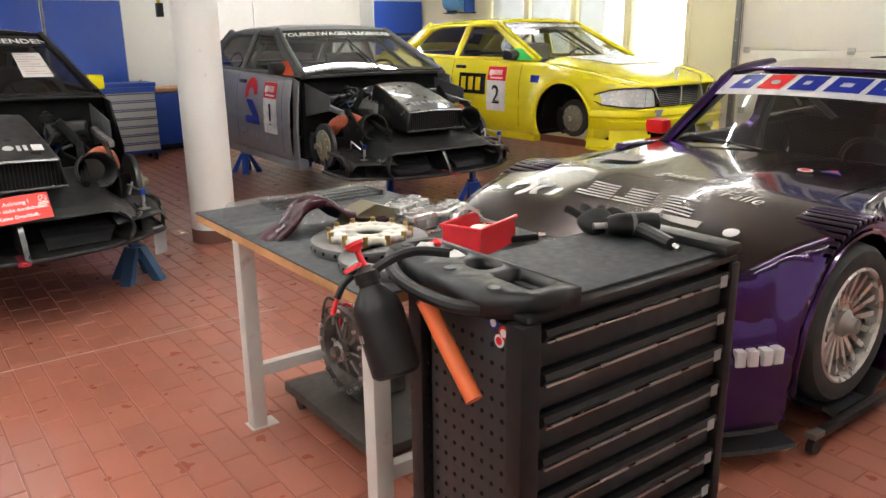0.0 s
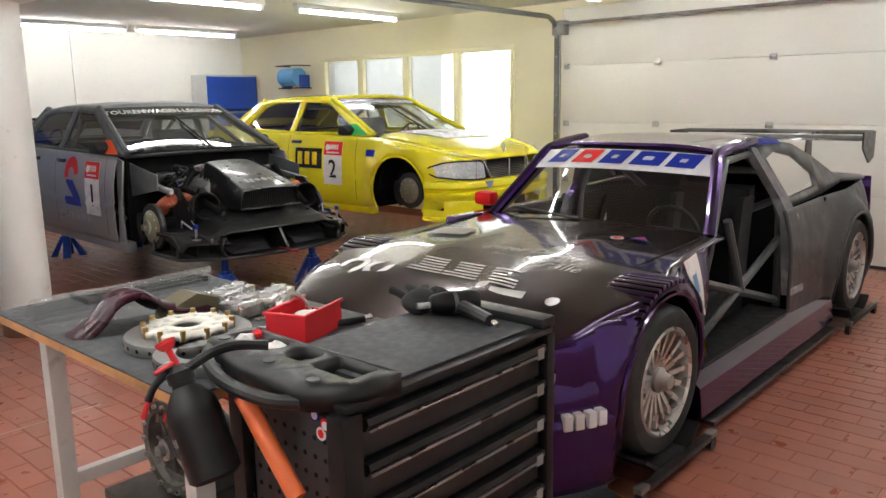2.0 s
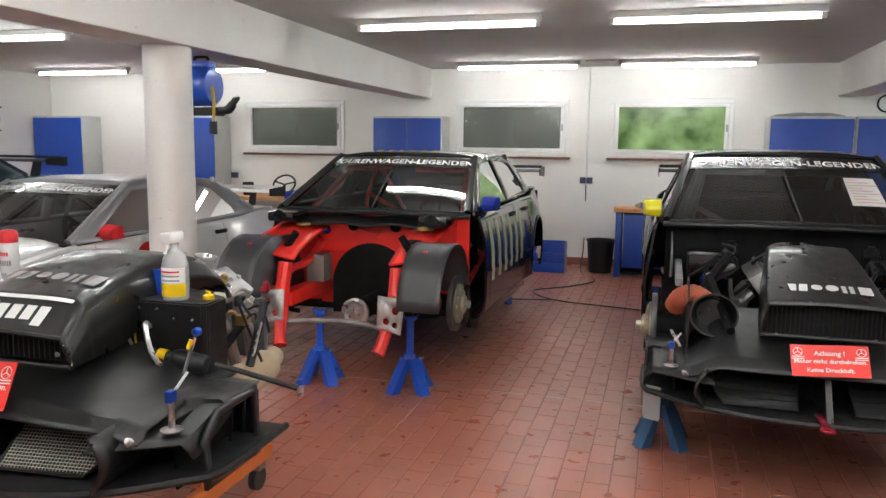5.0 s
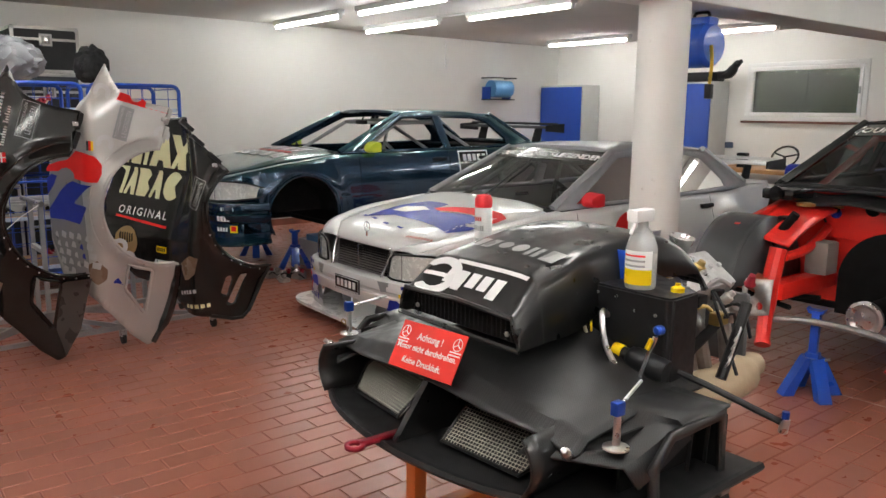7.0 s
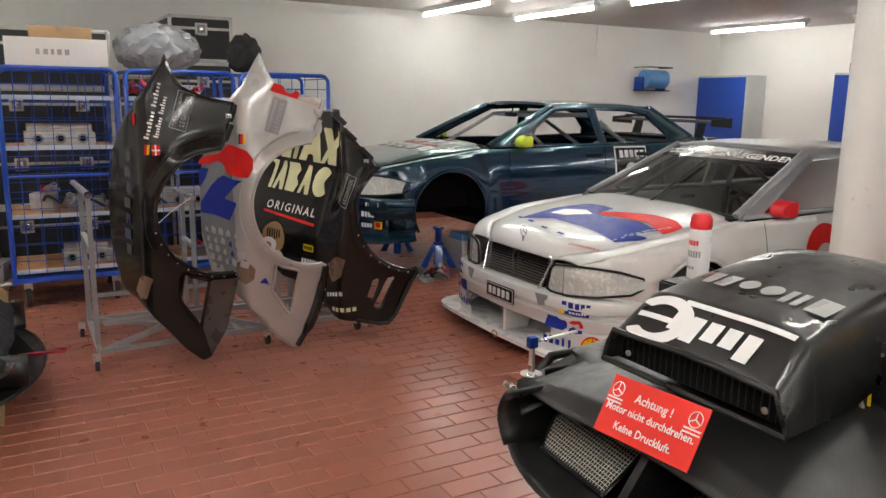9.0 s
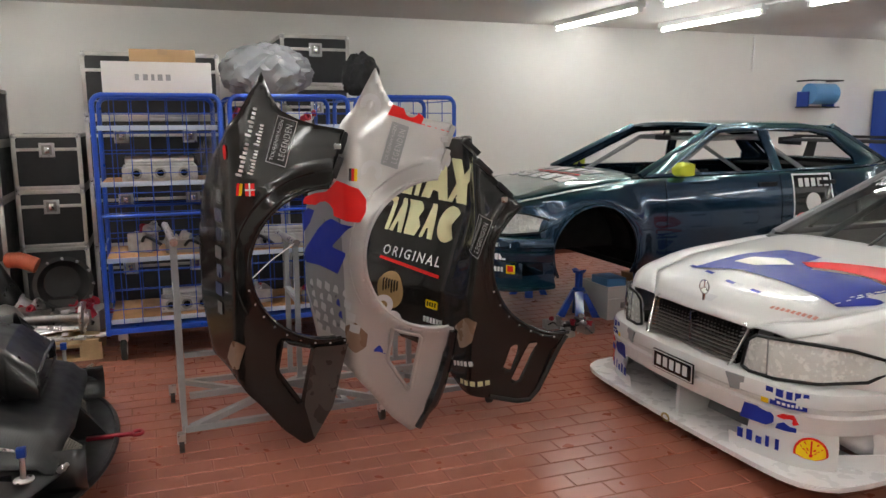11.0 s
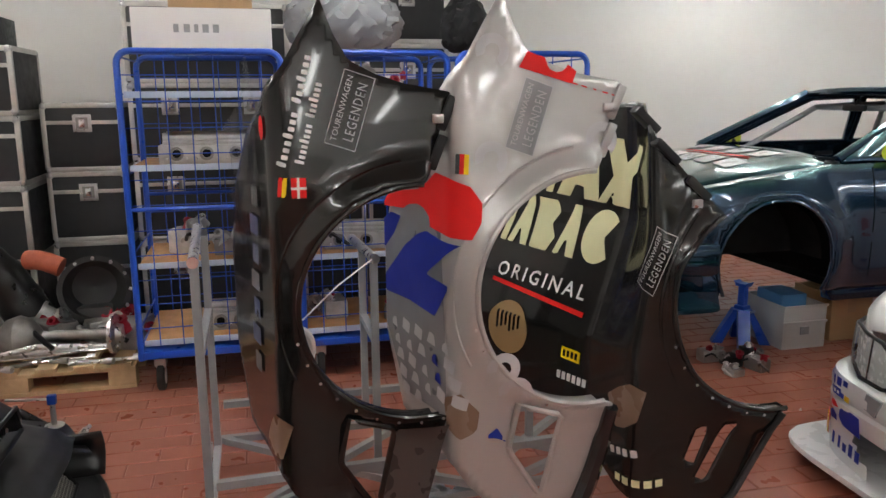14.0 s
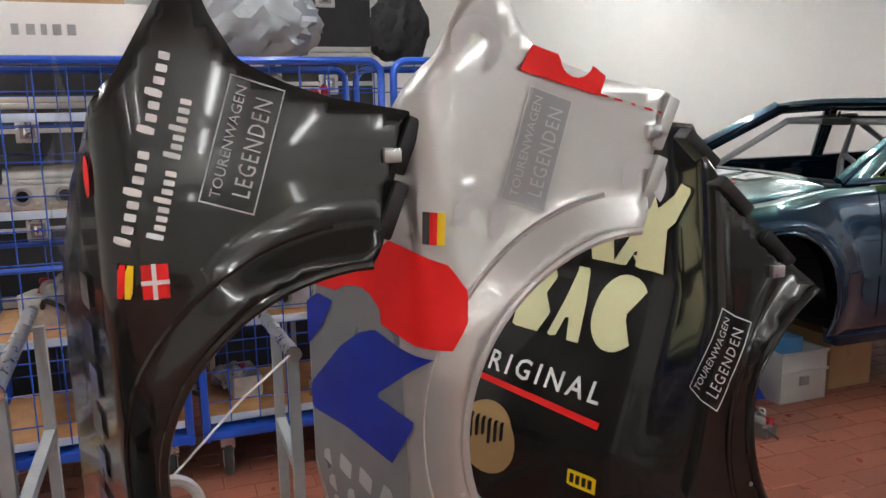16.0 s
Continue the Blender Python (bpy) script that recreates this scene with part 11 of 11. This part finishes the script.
# ---- blue roll containers ----
def container(x, y0, y1):
    t = thing("roll_container", pose(x, (y0 + y1) / 2, 0), "blue tube roll container with plywood shelves", "roll container", "roll containers along the wall")
    w, d, h = (y1 - y0) / 2, 0.69, 1.77
    for xx in (-0.016, -d):
        bm = B()
        pts = [(xx, -w + 0.017, 0.19)] + [(xx, -w + 0.017 + 0.06 * (1 - math.cos(a)), h - 0.06 - 0.017 + 0.06 * math.sin(a)) for a in np.linspace(0, math.pi / 2, 6)]
        pts += [(xx, -p[1], p[2]) for p in pts[::-1]]
        tube(bm, pts, 0.0165, 8)
        part("tube_frame", bm, M_bright, t)
        bm = B(); tube(bm, [(xx, -w + 0.03, 0.98), (xx, w - 0.03, 0.98)], 0.011, 8)
        part("mid_tube", bm, M_bright, t)
        n = 7
        for i in range(1, n):
            y = -w + 2 * w * i / n
            bm = B(); cyl(bm, (xx, y, 0.26), (xx, y, h - 0.02), 0.0032, seg=6)
            part("wire", bm, M_bright, t)
        for k in range(11):
            z = 0.36 + 0.128 * k
            bm = B(); cyl(bm, (xx, -w + 0.03, z), (xx, w - 0.03, z), 0.0030, seg=6)
            part("wire", bm, M_bright, t)
    for s in (-1, 1):
        for z in (0.35, 0.75, 1.15, 1.55, 1.73):
            bm = B(); cyl(bm, (-0.03, s * (w - 0.017), z), (-d + 0.015, s * (w - 0.017), z), 0.005, seg=6)
            part("wire", bm, M_bright, t)
    bm = B()
    box(bm, -d - 0.01, -w, 0.195, 0.0, w, 0.235, 0.008)
    part("base_frame", bm, M_bright, t)
    for z in (0.28, 0.69, 1.19, 1.55):
        bm = B(); box(bm, -d + 0.02, -w + 0.036, z - 0.012, -0.036, w - 0.036, z, 0.001)
        sh = part("shelf", bm, M_ply, t)
        bm = B(); box(bm, -0.0355, -w + 0.036, z - 0.02, -0.029, w - 0.036, z + 0.012, 0.002)
        part("shelf_edge", bm, mat_once("pale_blue_edge", (0.50, 0.58, 0.70), 0.4), sh)
    for xx in (-0.08, -d + 0.08):
        for s in (-1, 1):
            bm = B(); box(bm, xx - 0.04, s * (w - 0.1) - 0.03, 0.13, xx + 0.04, s * (w - 0.1) + 0.03, 0.194, 0.008)
            c = part("castor_fork", bm, M_steel, t)
            bm = B(); lathe(bm, [(0.03, -0.02), (0.07, -0.02), (0.08, -0.012), (0.08, 0.012), (0.07, 0.02), (0.03, 0.02)], (xx, s * (w - 0.1), 0.08), (0, 1, 0), 24)
            part("castor_wheel", bm, M_rubber, c)
            bm = B(); cyl(bm, (xx, s * (w - 0.1) - 0.022, 0.08), (xx, s * (w - 0.1) + 0.022, 0.08), 0.045, seg=20)
            part("castor_rim", bm, M_white, c)
    return t


for y0, y1 in ((1.26, 2.07), (2.10, 2.94), (2.96, 3.74)):
    container(-7.26, y0, y1)


def cylinder_head(x, y, z, turn=90, k=1.0):
    t = thing("cylinder_head", pose(x, y, z, 0, 0, turn), "bare aluminium cylinder head on a shelf", "cylinder head", "engine parts in the containers")
    bm = B(); box(bm, -0.24 * k, -0.08, 0, 0.24 * k, 0.08, 0.10, 0.01)
    b = part("casting", bm, M_alu, t)
    for i in range(3):
        bm = B(); lathe(bm, [(0.022, 0), (0.036, 0), (0.036, 0.014), (0.024, 0.014), (0.022, 0.0)], ((-0.15 + 0.15 * i) * k, -0.08, 0.055), (0, -1, 0), 18)
        part("port", bm, M_dsteel, b)
        bm = B(); cyl(bm, ((-0.15 + 0.15 * i) * k, -0.081, 0.055), ((-0.15 + 0.15 * i) * k, -0.083, 0.055), 0.022, seg=14)
        part("port_hole", bm, M_matt, b)
        for q in (-0.05, 0.05):
            bm = B(); cyl(bm, ((-0.15 + 0.15 * i) * k + q, -0.08, 0.03), ((-0.15 + 0.15 * i) * k + q, -0.10, 0.03), 0.006, seg=6)
            part("stud", bm, M_steel, b)
    bm = B(); cyl(bm, (-0.22 * k, 0.0, 0.13), (0.22 * k, 0.0, 0.13), 0.03, seg=14); box(bm, -0.22 * k, -0.05, 0.098, 0.22 * k, 0.05, 0.12, 0.008)
    part("cam_cover", bm, M_alu, b)


def metal_lump(x, y, z, seed, label="assorted bare metal engine part", k=1.0):
    """A casting with flanges, pipes and bolts."""
    random.seed(seed)
    t = thing("engine_part", pose(x, y, z, 0, 0, random.uniform(0, 180)), label, "engine part", "engine parts in the containers")
    w, d, h = random.uniform(0.07, 0.14) * k, random.uniform(0.06, 0.1) * k, random.uniform(0.07, 0.14) * k
    bm = B(); box(bm, -w, -d, 0, w, d, h, 0.012)
    b = part("casting", bm, random.choice((M_alu, M_dsteel, M_alu, M_black)), t)
    for i in range(4):
        bm = B()
        p = Vector((random.uniform(-w, w), random.uniform(-d, d), h * random.uniform(0.5, 1)))
        ax = Vector((random.uniform(-1, 1), random.uniform(-1, 1), random.uniform(0.1, 1)))
        r = random.uniform(0.015, 0.04) * k
        lathe(bm, [(0, 0), (r, 0), (r, 0.05 * k), (r * 1.35, 0.05 * k), (r * 1.35, 0.065 * k), (r * 0.7, 0.065 * k), (r * 0.7, 0.04 * k), (0, 0.04 * k)], p, ax, 16)
        part("flange", bm, random.choice((M_steel, M_alu, M_dsteel, M_redh)), b)
    bm = B()
    p = Vector((random.uniform(-w, w), -d, h * 0.6))
    tube(bm, [p, p + Vector((0.05, -0.05, 0.04)) * k, p + Vector((0.14, -0.02, -0.02)) * k], 0.011 * k, 8, 4)
    part("pipe", bm, random.choice((M_black, M_steel)), b)


cylinder_head(-7.50, 1.66, 1.19)
cylinder_head(-7.68, 1.66, 1.19)
cylinder_head(-7.50, 1.78, 0.28, 90, 0.7)
cylinder_head(-7.52, 2.55, 1.19)
cylinder_head(-7.5, 2.5, 0.69, 80)
for i, (x, y, z) in enumerate(((-7.5, 1.80, 0.69), (-7.62, 1.52, 0.69), (-7.5, 1.95, 0.28), (-7.6, 2.30, 0.28), (-7.45, 2.70, 0.28), (-7.55, 2.32, 0.69), (-7.5, 2.75, 1.19), (-7.5, 2.28, 1.55), (-7.5, 3.2, 0.28), (-7.6, 3.45, 0.69), (-7.5, 3.15, 0.69), (-7.5, 3.3, 1.19), (-7.55, 2.62, 1.55))):
    metal_lump(x, y, z, 40 + i)


def carton(x, y, z, sx, sy, sz, m, label, marks=None, group=""):
    t = thing("carton", pose(x, y, z), label, "box", group)
    bm = B(); box(bm, -sx / 2, -sy / 2, 0, sx / 2, sy / 2, sz, 0.004)
    b = part("box", bm, m, t)
    bm = B(); box(bm, -sx / 2 - 0.002, -0.03, sz * 0.6, sx / 2 + 0.002, 0.03, sz + 0.002, 0.001)
    if not marks:
        part("tape", bm, mat_once("brown_tape", (0.36, 0.24, 0.13), 0.35), b)
    else:
        bm.free()
        for i, (q0, q1) in enumerate(marks):
            bm = B(); box(bm, sx / 2 + 0.0005, q0, sz * 0.42, sx / 2 + 0.002, q1, sz * 0.58)
            part("pen_bar", bm, M_greyf, b)


# ---- flight cases ----
def flight_case(x0, y0, z0, x1, y1, z1, label="black flight case with aluminium edges", latches=2):
    t = thing("flight_case", pose((x0 + x1) / 2, (y0 + y1) / 2, z0), label, "flight case", "flight cases along the wall")
    X, Y, Z = (x1 - x0) / 2, (y1 - y0) / 2, z1 - z0
    bm = B(); box(bm, -X + 0.005, -Y + 0.005, 0.005, X - 0.005, Y - 0.005, Z - 0.003, 0.003)
    part("panel_body", bm, M_case, t)
    e = 0.015
    for s in (-1, 1):
        for z in (e, Z - e):
            bm = B(); box(bm, s * (X - e) - e, -Y + 0.03, z - e, s * (X - e) + e, Y - 0.03, z + e, 0.004)
            part("edge_profile", bm, M_caseal, t)
            bm = B(); box(bm, -X + 0.03, s * (Y - e) - e, z - e, X - 0.03, s * (Y - e) + e, z + e, 0.004)
            part("edge_profile", bm, M_caseal, t)
        for r in (-1, 1):
            bm = B(); box(bm, s * (X - e) - e, r * (Y - e) - e, 0.03, s * (X - e) + e, r * (Y - e) + e, Z - 0.03, 0.004)
            part("edge_profile", bm, M_caseal, t)
            for z in (0.022, Z - 0.022):
                bm = B(); bmesh.ops.create_icosphere(bm, subdivisions=2, radius=0.027)
                for v in bm.verts:
                    v.co += Vector((s * (X - 0.022), r * (Y - 0.022), z))
                part("ball_corner", bm, M_steel, t)
    zl = Z * 0.72
    bm = B(); box(bm, X - 0.004, -Y + 0.03, zl - 0.012, X + 0.003, Y - 0.03, zl + 0.012, 0.002)
    part("lid_strip", bm, M_caseal, t)
    for i in range(latches):
        y = (-Y + 2 * Y * (i + 0.5) / latches)
        bm = B(); box(bm, X - 0.003, y - 0.055, zl - 0.06, X + 0.008, y + 0.055, zl + 0.05, 0.006)
        l = part("latch_dish", bm, M_steel, t, "recessed steel butterfly latch")
        bm = B(); box(bm, X + 0.008, y - 0.035, zl - 0.04, X + 0.0095, y + 0.035, zl + 0.032, 0.0)
        part("latch_recess", bm, M_dsteel, l)
        bm = B(); box(bm, X + 0.0095, y - 0.018, zl - 0.03, X + 0.017, y + 0.018, zl + 0.022, 0.004)
        part("latch_key", bm, M_chrome, l)


for z0, z1 in ((0.0, 0.62), (0.622, 1.07), (1.072, 1.50)):
    flight_case(-9.1, 0.62, z0, -8.5, 1.10, z1, latches=1)
for z0, z1 in ((0.0, 0.55), (0.552, 1.02), (1.022, 1.43), (1.432, 1.83)):
    flight_case(-8.8, -0.05, z0, -8.2, 0.58, z1, latches=1)
carton(-8.45, 0.30, 1.832, 0.4, 0.40, 0.17, M_black, "black plastic box on a flight case", [(-0.1, -0.02)])
for z0, z1 in ((0.0, 0.60), (0.602, 1.12), (1.122, 1.62), (1.622, 2.12)):
    flight_case(-9.2, 1.14, z0, -8.5, 2.16, z1)
for z0, z1 in ((0.0, 0.62), (0.622, 1.26), (1.262, 1.878), (1.88, 2.30)):
    flight_case(-9.1, 2.66, z0, -8.5, 3.24, z1, latches=1)
for z0, z1 in ((0.0, 0.85), (0.852, 1.74)):
    flight_case(-9.1, 2.19, z0, -8.5, 2.64, z1, latches=1)
t = thing("carton", pose(-7.60, 1.68, 1.772), "white carton with handwriting on a blue container", "box")
bm = B(); box(bm, -0.20, -0.34, 0, 0.20, 0.34, 0.20, 0.004)
cb = part("box", bm, M_paper, t)
for q0, q1 in ((-0.14, -0.115), (-0.09, -0.06), (-0.04, -0.02), (0.0, 0.03), (0.05, 0.08)):
    bm = B(); box(bm, 0.2005, q0, 0.08, 0.202, q1, 0.12)
    part("pen_bar", bm, M_greyf, cb)
carton(-7.66, 1.72, 1.974, 0.26, 0.42, 0.09, M_card, "flat brown cardboard box on a white carton")


def crumpled(name, x, y, z, sx, sy, sz, m, label, cat, seed, sub=4):
    t = thing(name, pose(x, y, z), label, cat)
    random.seed(seed)
    ps = [(Vector((random.uniform(-1, 1), random.uniform(-1, 1), random.uniform(-1, 1))).normalized(), random.uniform(6, 15), random.uniform(0, 6)) for k in range(7)]
    bm = B()
    bmesh.ops.create_icosphere(bm, subdivisions=sub, radius=1)
    for v in bm.verts:
        k = 1 + sum(0.07 * abs(math.sin(f * v.co.dot(d) + p)) for d, f, p in ps) - 0.25
        c = v.co * k
        v.co = Vector((c.x * sx, c.y * sy, max(0, (c.z + 0.85) * sz)))
    part("folds", bm, m, t)


crumpled("foil_bag", -7.66, 2.42, 1.772, 0.22, 0.30, 0.19, mat("grey_foil_bag", (0.27, 0.28, 0.30), 0.2, var=0.2, coat=0.3), "large crumpled grey plastic bag", "bag", 5)
crumpled("black_cloth", -7.58, 3.10, 1.772, 0.12, 0.13, 0.16, M_cloth, "bundle of black cloth on a container", "cloth", 7)

# ---- pallet with drivetrain parts ----
pal = thing("pallet", pose(-7.80, 0.62, 0), "worn wooden pallet with metal parts on it", "pallet")
for i in range(7):
    y = -0.58 + 0.185 * i
    bm = B(); box(bm, -0.40, y - 0.05, 0.122, 0.40, y + 0.05, 0.144, 0.003)
    part("board", bm, M_pine, pal)
for x in (-0.34, 0.0, 0.34):
    for y in (-0.53, 0.0, 0.53):
        bm = B(); box(bm, x - 0.05, y - 0.07, 0.022, x + 0.05, y + 0.07, 0.10, 0.003)
        part("block", bm, M_pine, pal)
    bm = B(); box(bm, x - 0.05, -0.60, 0.10, x + 0.05, 0.60, 0.1215, 0.002)
    part("stringer", bm, M_pine, pal)
    bm = B(); box(bm, x - 0.05, -0.60, 0.0, x + 0.05, 0.60, 0.0215, 0.002)
    part("skid", bm, M_pine, pal)
t = thing("rear_axle", pose(-7.62, 0.62, 0.144), "dark rear axle with steel shafts and hub", "axle")
bm = B(); lathe(bm, [(0, -0.5), (0.03, -0.5), (0.03, -0.12), (0.10, -0.06), (0.12, 0.0), (0.10, 0.06), (0.03, 0.12), (0.03, 0.5), (0, 0.5)], (0, 0, 0.12), (0.1, 1, 0), 20)
part("axle_tube", bm, M_dsteel, t)
for s in (-1, 1):
    bm = B(); lathe(bm, [(0.03, 0), (0.11, 0), (0.11, 0.02), (0.06, 0.03), (0.05, 0.06), (0, 0.06)], (0.05 * s, 0.47 * s, 0.12), (0.1 * s, s, 0), 24)
    part("hub", bm, M_steel, t)
for i in range(3):
    bm = B(); tube(bm, [(0.08 + 0.03 * i, -0.45 + 0.1 * i, 0.03), (0.10, 0.1, 0.03 + 0.03 * i), (0.06, 0.5, 0.05)], 0.016, 10)
    part("shaft", bm, M_steel if i else M_chrome, t)
t = thing("bell_housing", pose(-7.95, 0.95, 0.144), "dark gearbox with an open bell housing", "gearbox")
bm = B(); lathe(bm, [(0, -0.3), (0.09, -0.3), (0.11, -0.1), (0.19, 0.06), (0.20, 0.10), (0.17, 0.10), (0.12, 0.0), (0, -0.02)], (0, 0, 0.30), (1, 0.2, 0.05), 28)
box(bm, -0.2, -0.10, 0.0, 0.1, 0.10, 0.2, 0.02)
part("case", bm, mat_once("dark_casting", (0.06, 0.06, 0.06), 0.5, 0.6), t)
for i in range(12):
    a = 2 * math.pi * i / 12
    bm = B(); cyl(bm, (0.09, 0.19 * math.cos(a) + 0.02, 0.30 + 0.19 * math.sin(a)), (0.115, 0.19 * math.cos(a) + 0.025, 0.30 + 0.19 * math.sin(a)), 0.010, seg=6)
    part("bolt", bm, M_steel, t)
t = thing("air_duct", pose(-7.95, 0.52, 0.144), "black duct with a terracotta hose end", "duct")
bm = B(); tube(bm, [(0, 0.1, 0.08), (0.0, 0.0, 0.3), (0.05, -0.1, 0.5), (0.16, -0.15, 0.55)], [0.13, 0.12, 0.10, 0.09], 16, 4)
part("duct", bm, M_carbon, t)
bm = B(); tube(bm, [(0.10, 0.12, 0.50), (0.14, 0.2, 0.50), (0.16, 0.30, 0.46)], 0.055, 14, 4)
part("hose", bm, M_duct, t)
for i in range(9):
    metal_lump(-8.0 + 0.12 * (i % 3), 0.10 + 0.13 * i, 0.144, 80 + i, "dark metal drivetrain part on the pallet", 1.3)
random.seed(12)
for i in range(8):
    t = thing("steel_rod", pose(-7.52 + 0.03 * (i % 4), 0.20 + 0.12 * i, 0.146 + 0.0 * i, 0, 0, random.uniform(60, 110)), "loose steel rod lying on the pallet", "rod", "rods on the pallet")
    bm = B(); cyl(bm, (-0.15, 0, 0.012), (0.17, 0, 0.012), 0.010, seg=10); cyl(bm, (0.17, 0, 0.018), (0.21, 0, 0.018), 0.018, seg=10)
    part("rod", bm, random.choice((M_steel, M_dsteel, M_chrome)), t)

# second front end on a low wooden block
blk = thing("wooden_block", pose(-5.38, 0.95, 0), "low wooden block under a front end", "block")
bm = B(); box(bm, -0.35, -0.25, 0, 0.35, 0.25, 0.205, 0.006)
part("block", bm, M_pine, blk)
N2 = thing("carbon_front_end", pose(-5.42, 1.40, 0.206, 0, 0, 90), "black carbon race car nose on a block", "front end")
nose_end(N2, pose(0, 0, 0), sign=False, front_mark=False)

# crates and small parts under the teal car
t = thing("storage_crate", pose(-7.25, 5.10, 0), "grey plastic crate full of parts", "crate")
for q in ((-0.2, -0.15, 0, 0.2, 0.15, 0.01), (-0.2, -0.15, 0.01, 0.2, -0.14, 0.27), (-0.2, 0.14, 0.01, 0.2, 0.15, 0.27), (-0.2, -0.14, 0.01, -0.19, 0.14, 0.27), (0.19, -0.14, 0.01, 0.2, 0.14, 0.27)):
    bm = B(); box(bm, *q, 0.002)
    part("wall" if q[2] else "bottom", bm, M_grey, t)
for z in (0.26, 0.16):
    bm = B(); box(bm, 0.2, -0.155, z, 0.21, 0.155, z + 0.015, 0.003)
    part("rib", bm, M_grey, t)
bm = B(); box(bm, 0.2, -0.03, 0.09, 0.208, 0.03, 0.14, 0.002)
part("grip", bm, M_mgrey, t)
carton(-7.28, 5.10, 0.012, 0.24, 0.18, 0.30, M_lblue, "blue and white box in the crate", [(-0.05, 0.05)])
carton(-7.30, 5.50, 0.0, 0.35, 0.30, 0.30, M_card, "open brown cardboard box under the car")
for i, (x, y) in enumerate(((-6.9, 4.5), (-6.8, 4.6), (-7.0, 4.42), (-6.75, 4.42), (-6.95, 4.65))):
    metal_lump(x, y, 0.0, 120 + i, "small dark metal part on the floor", 0.55)

# pale movement joints in the tile floor
M_jointp = mat("pale_joint", (0.50, 0.42, 0.36), 0.8, var=0.2, var_scale=8)
for x0, x1, y in ((-3.3, 1.7, 5.60), (-1.2, 1.7, 3.95)):
    bm = B(); box(bm, x0, y - 0.004, -0.002, x1, y + 0.004, 0.0014)
    structure("floor_joint", bm, M_jointp, "thin pale movement joint in the tiles")

# ---- clay floor tiles, last ----
def tile_mat(name, per_object):
    m = mat(name, (0.325, 0.114, 0.074), 0.30, var=0.07, var_scale=2.2, rvar=0.03, bump=0.05, scale=90)
    nt = m.node_tree
    b = nt.nodes["Principled BSDF"]
    if per_object:
        src = nt.nodes.new("ShaderNodeObjectInfo").outputs["Random"]
    else:
        src = nt.nodes.new("ShaderNodeNewGeometry").outputs["Random Per Island"]
    mr = nt.nodes.new("ShaderNodeMapRange")
    mr.inputs[3].default_value, mr.inputs[4].default_value = 0.90, 1.10
    nt.links.new(src, mr.inputs[0])
    mx = nt.nodes.new("ShaderNodeMix")
    mx.data_type, mx.blend_type = "RGBA", "MULTIPLY"
    mx.inputs[0].default_value = 1
    link = b.inputs["Base Color"].links[0].from_socket
    nt.links.new(link, mx.inputs[6])
    nt.links.new(mr.outputs[0], mx.inputs[7])
    nt.links.new(mx.outputs[2], b.inputs["Base Color"])
    return m


bm = B(); box(bm, XW - WT, YS - WT, -0.2, XE + WT, YN + WT, -0.0035)
floor = tagged(part("floor", bm, M_joint, smooth=False), "red brown clay tile floor with pale joints", "floor", "", "structure")
PX, PY, TX, TY = 0.1215, 0.2465, 0.1140, 0.2390
rng = random.Random(7)


def tile_geo(x, y, tilt, k):
    h = 0.0022
    a, b = TX / 2, TY / 2
    vs = [(x - a, y - b, -0.0035), (x + a, y - b, -0.0035), (x + a, y + b, -0.0035), (x - a, y + b, -0.0035)]
    a, b = a - h, b - h
    vs += [(x - a, y - b, -tilt[0]), (x + a, y - b, -tilt[1]), (x + a, y + b, -tilt[1] * 0.5), (x - a, y + b, -tilt[0] * 0.5)]
    fs = [(4, 5, 6, 7), (0, 1, 5, 4), (1, 2, 6, 5), (2, 3, 7, 6), (3, 0, 4, 7)]
    return vs, [tuple(i + k for i in f) for f in fs]


near = []
verts, faces = [], []
for i in range(int((XE - XW) / PX) + 1):
    for j in range(int((YN - YS) / PY) + 2):
        x, y = XW + (i + 0.5) * PX, YS + (j + 0.5 * (i % 2)) * PY
        if not (XW + 0.05 < x < XE - 0.05 and YS + 0.1 < y < YN - 0.1):
            continue
        if -4.15 < x < -2.45 and 1.05 < y < 3.4 and len(near) < 296:
            near.append((x, y))
            continue
        v, f = tile_geo(x, y, (rng.random() * 0.0012, rng.random() * 0.0012), len(verts))
        verts += v
        faces += f
me = bpy.data.meshes.new("tile_field")
me.from_pydata(verts, [], faces)
me.materials.append(tile_mat("clay_tile_field", False))
ob = new("tile_field", me)
ob.parent = floor
tagged(ob, "", "", "", "stuff")
ml = tile_mat("clay_tile", True)
meshes = []
for k in range(4):
    v, f = tile_geo(0, 0, (rng.random() * 0.0012, rng.random() * 0.0012), 0)
    me = bpy.data.meshes.new("tile")
    me.from_pydata(v, [], f)
    me.materials.append(ml)
    meshes.append(me)
for k, (x, y) in enumerate(near):
    ob = new("tile", meshes[k % 4])
    ob.parent = floor
    ob.location = (x, y, 0)
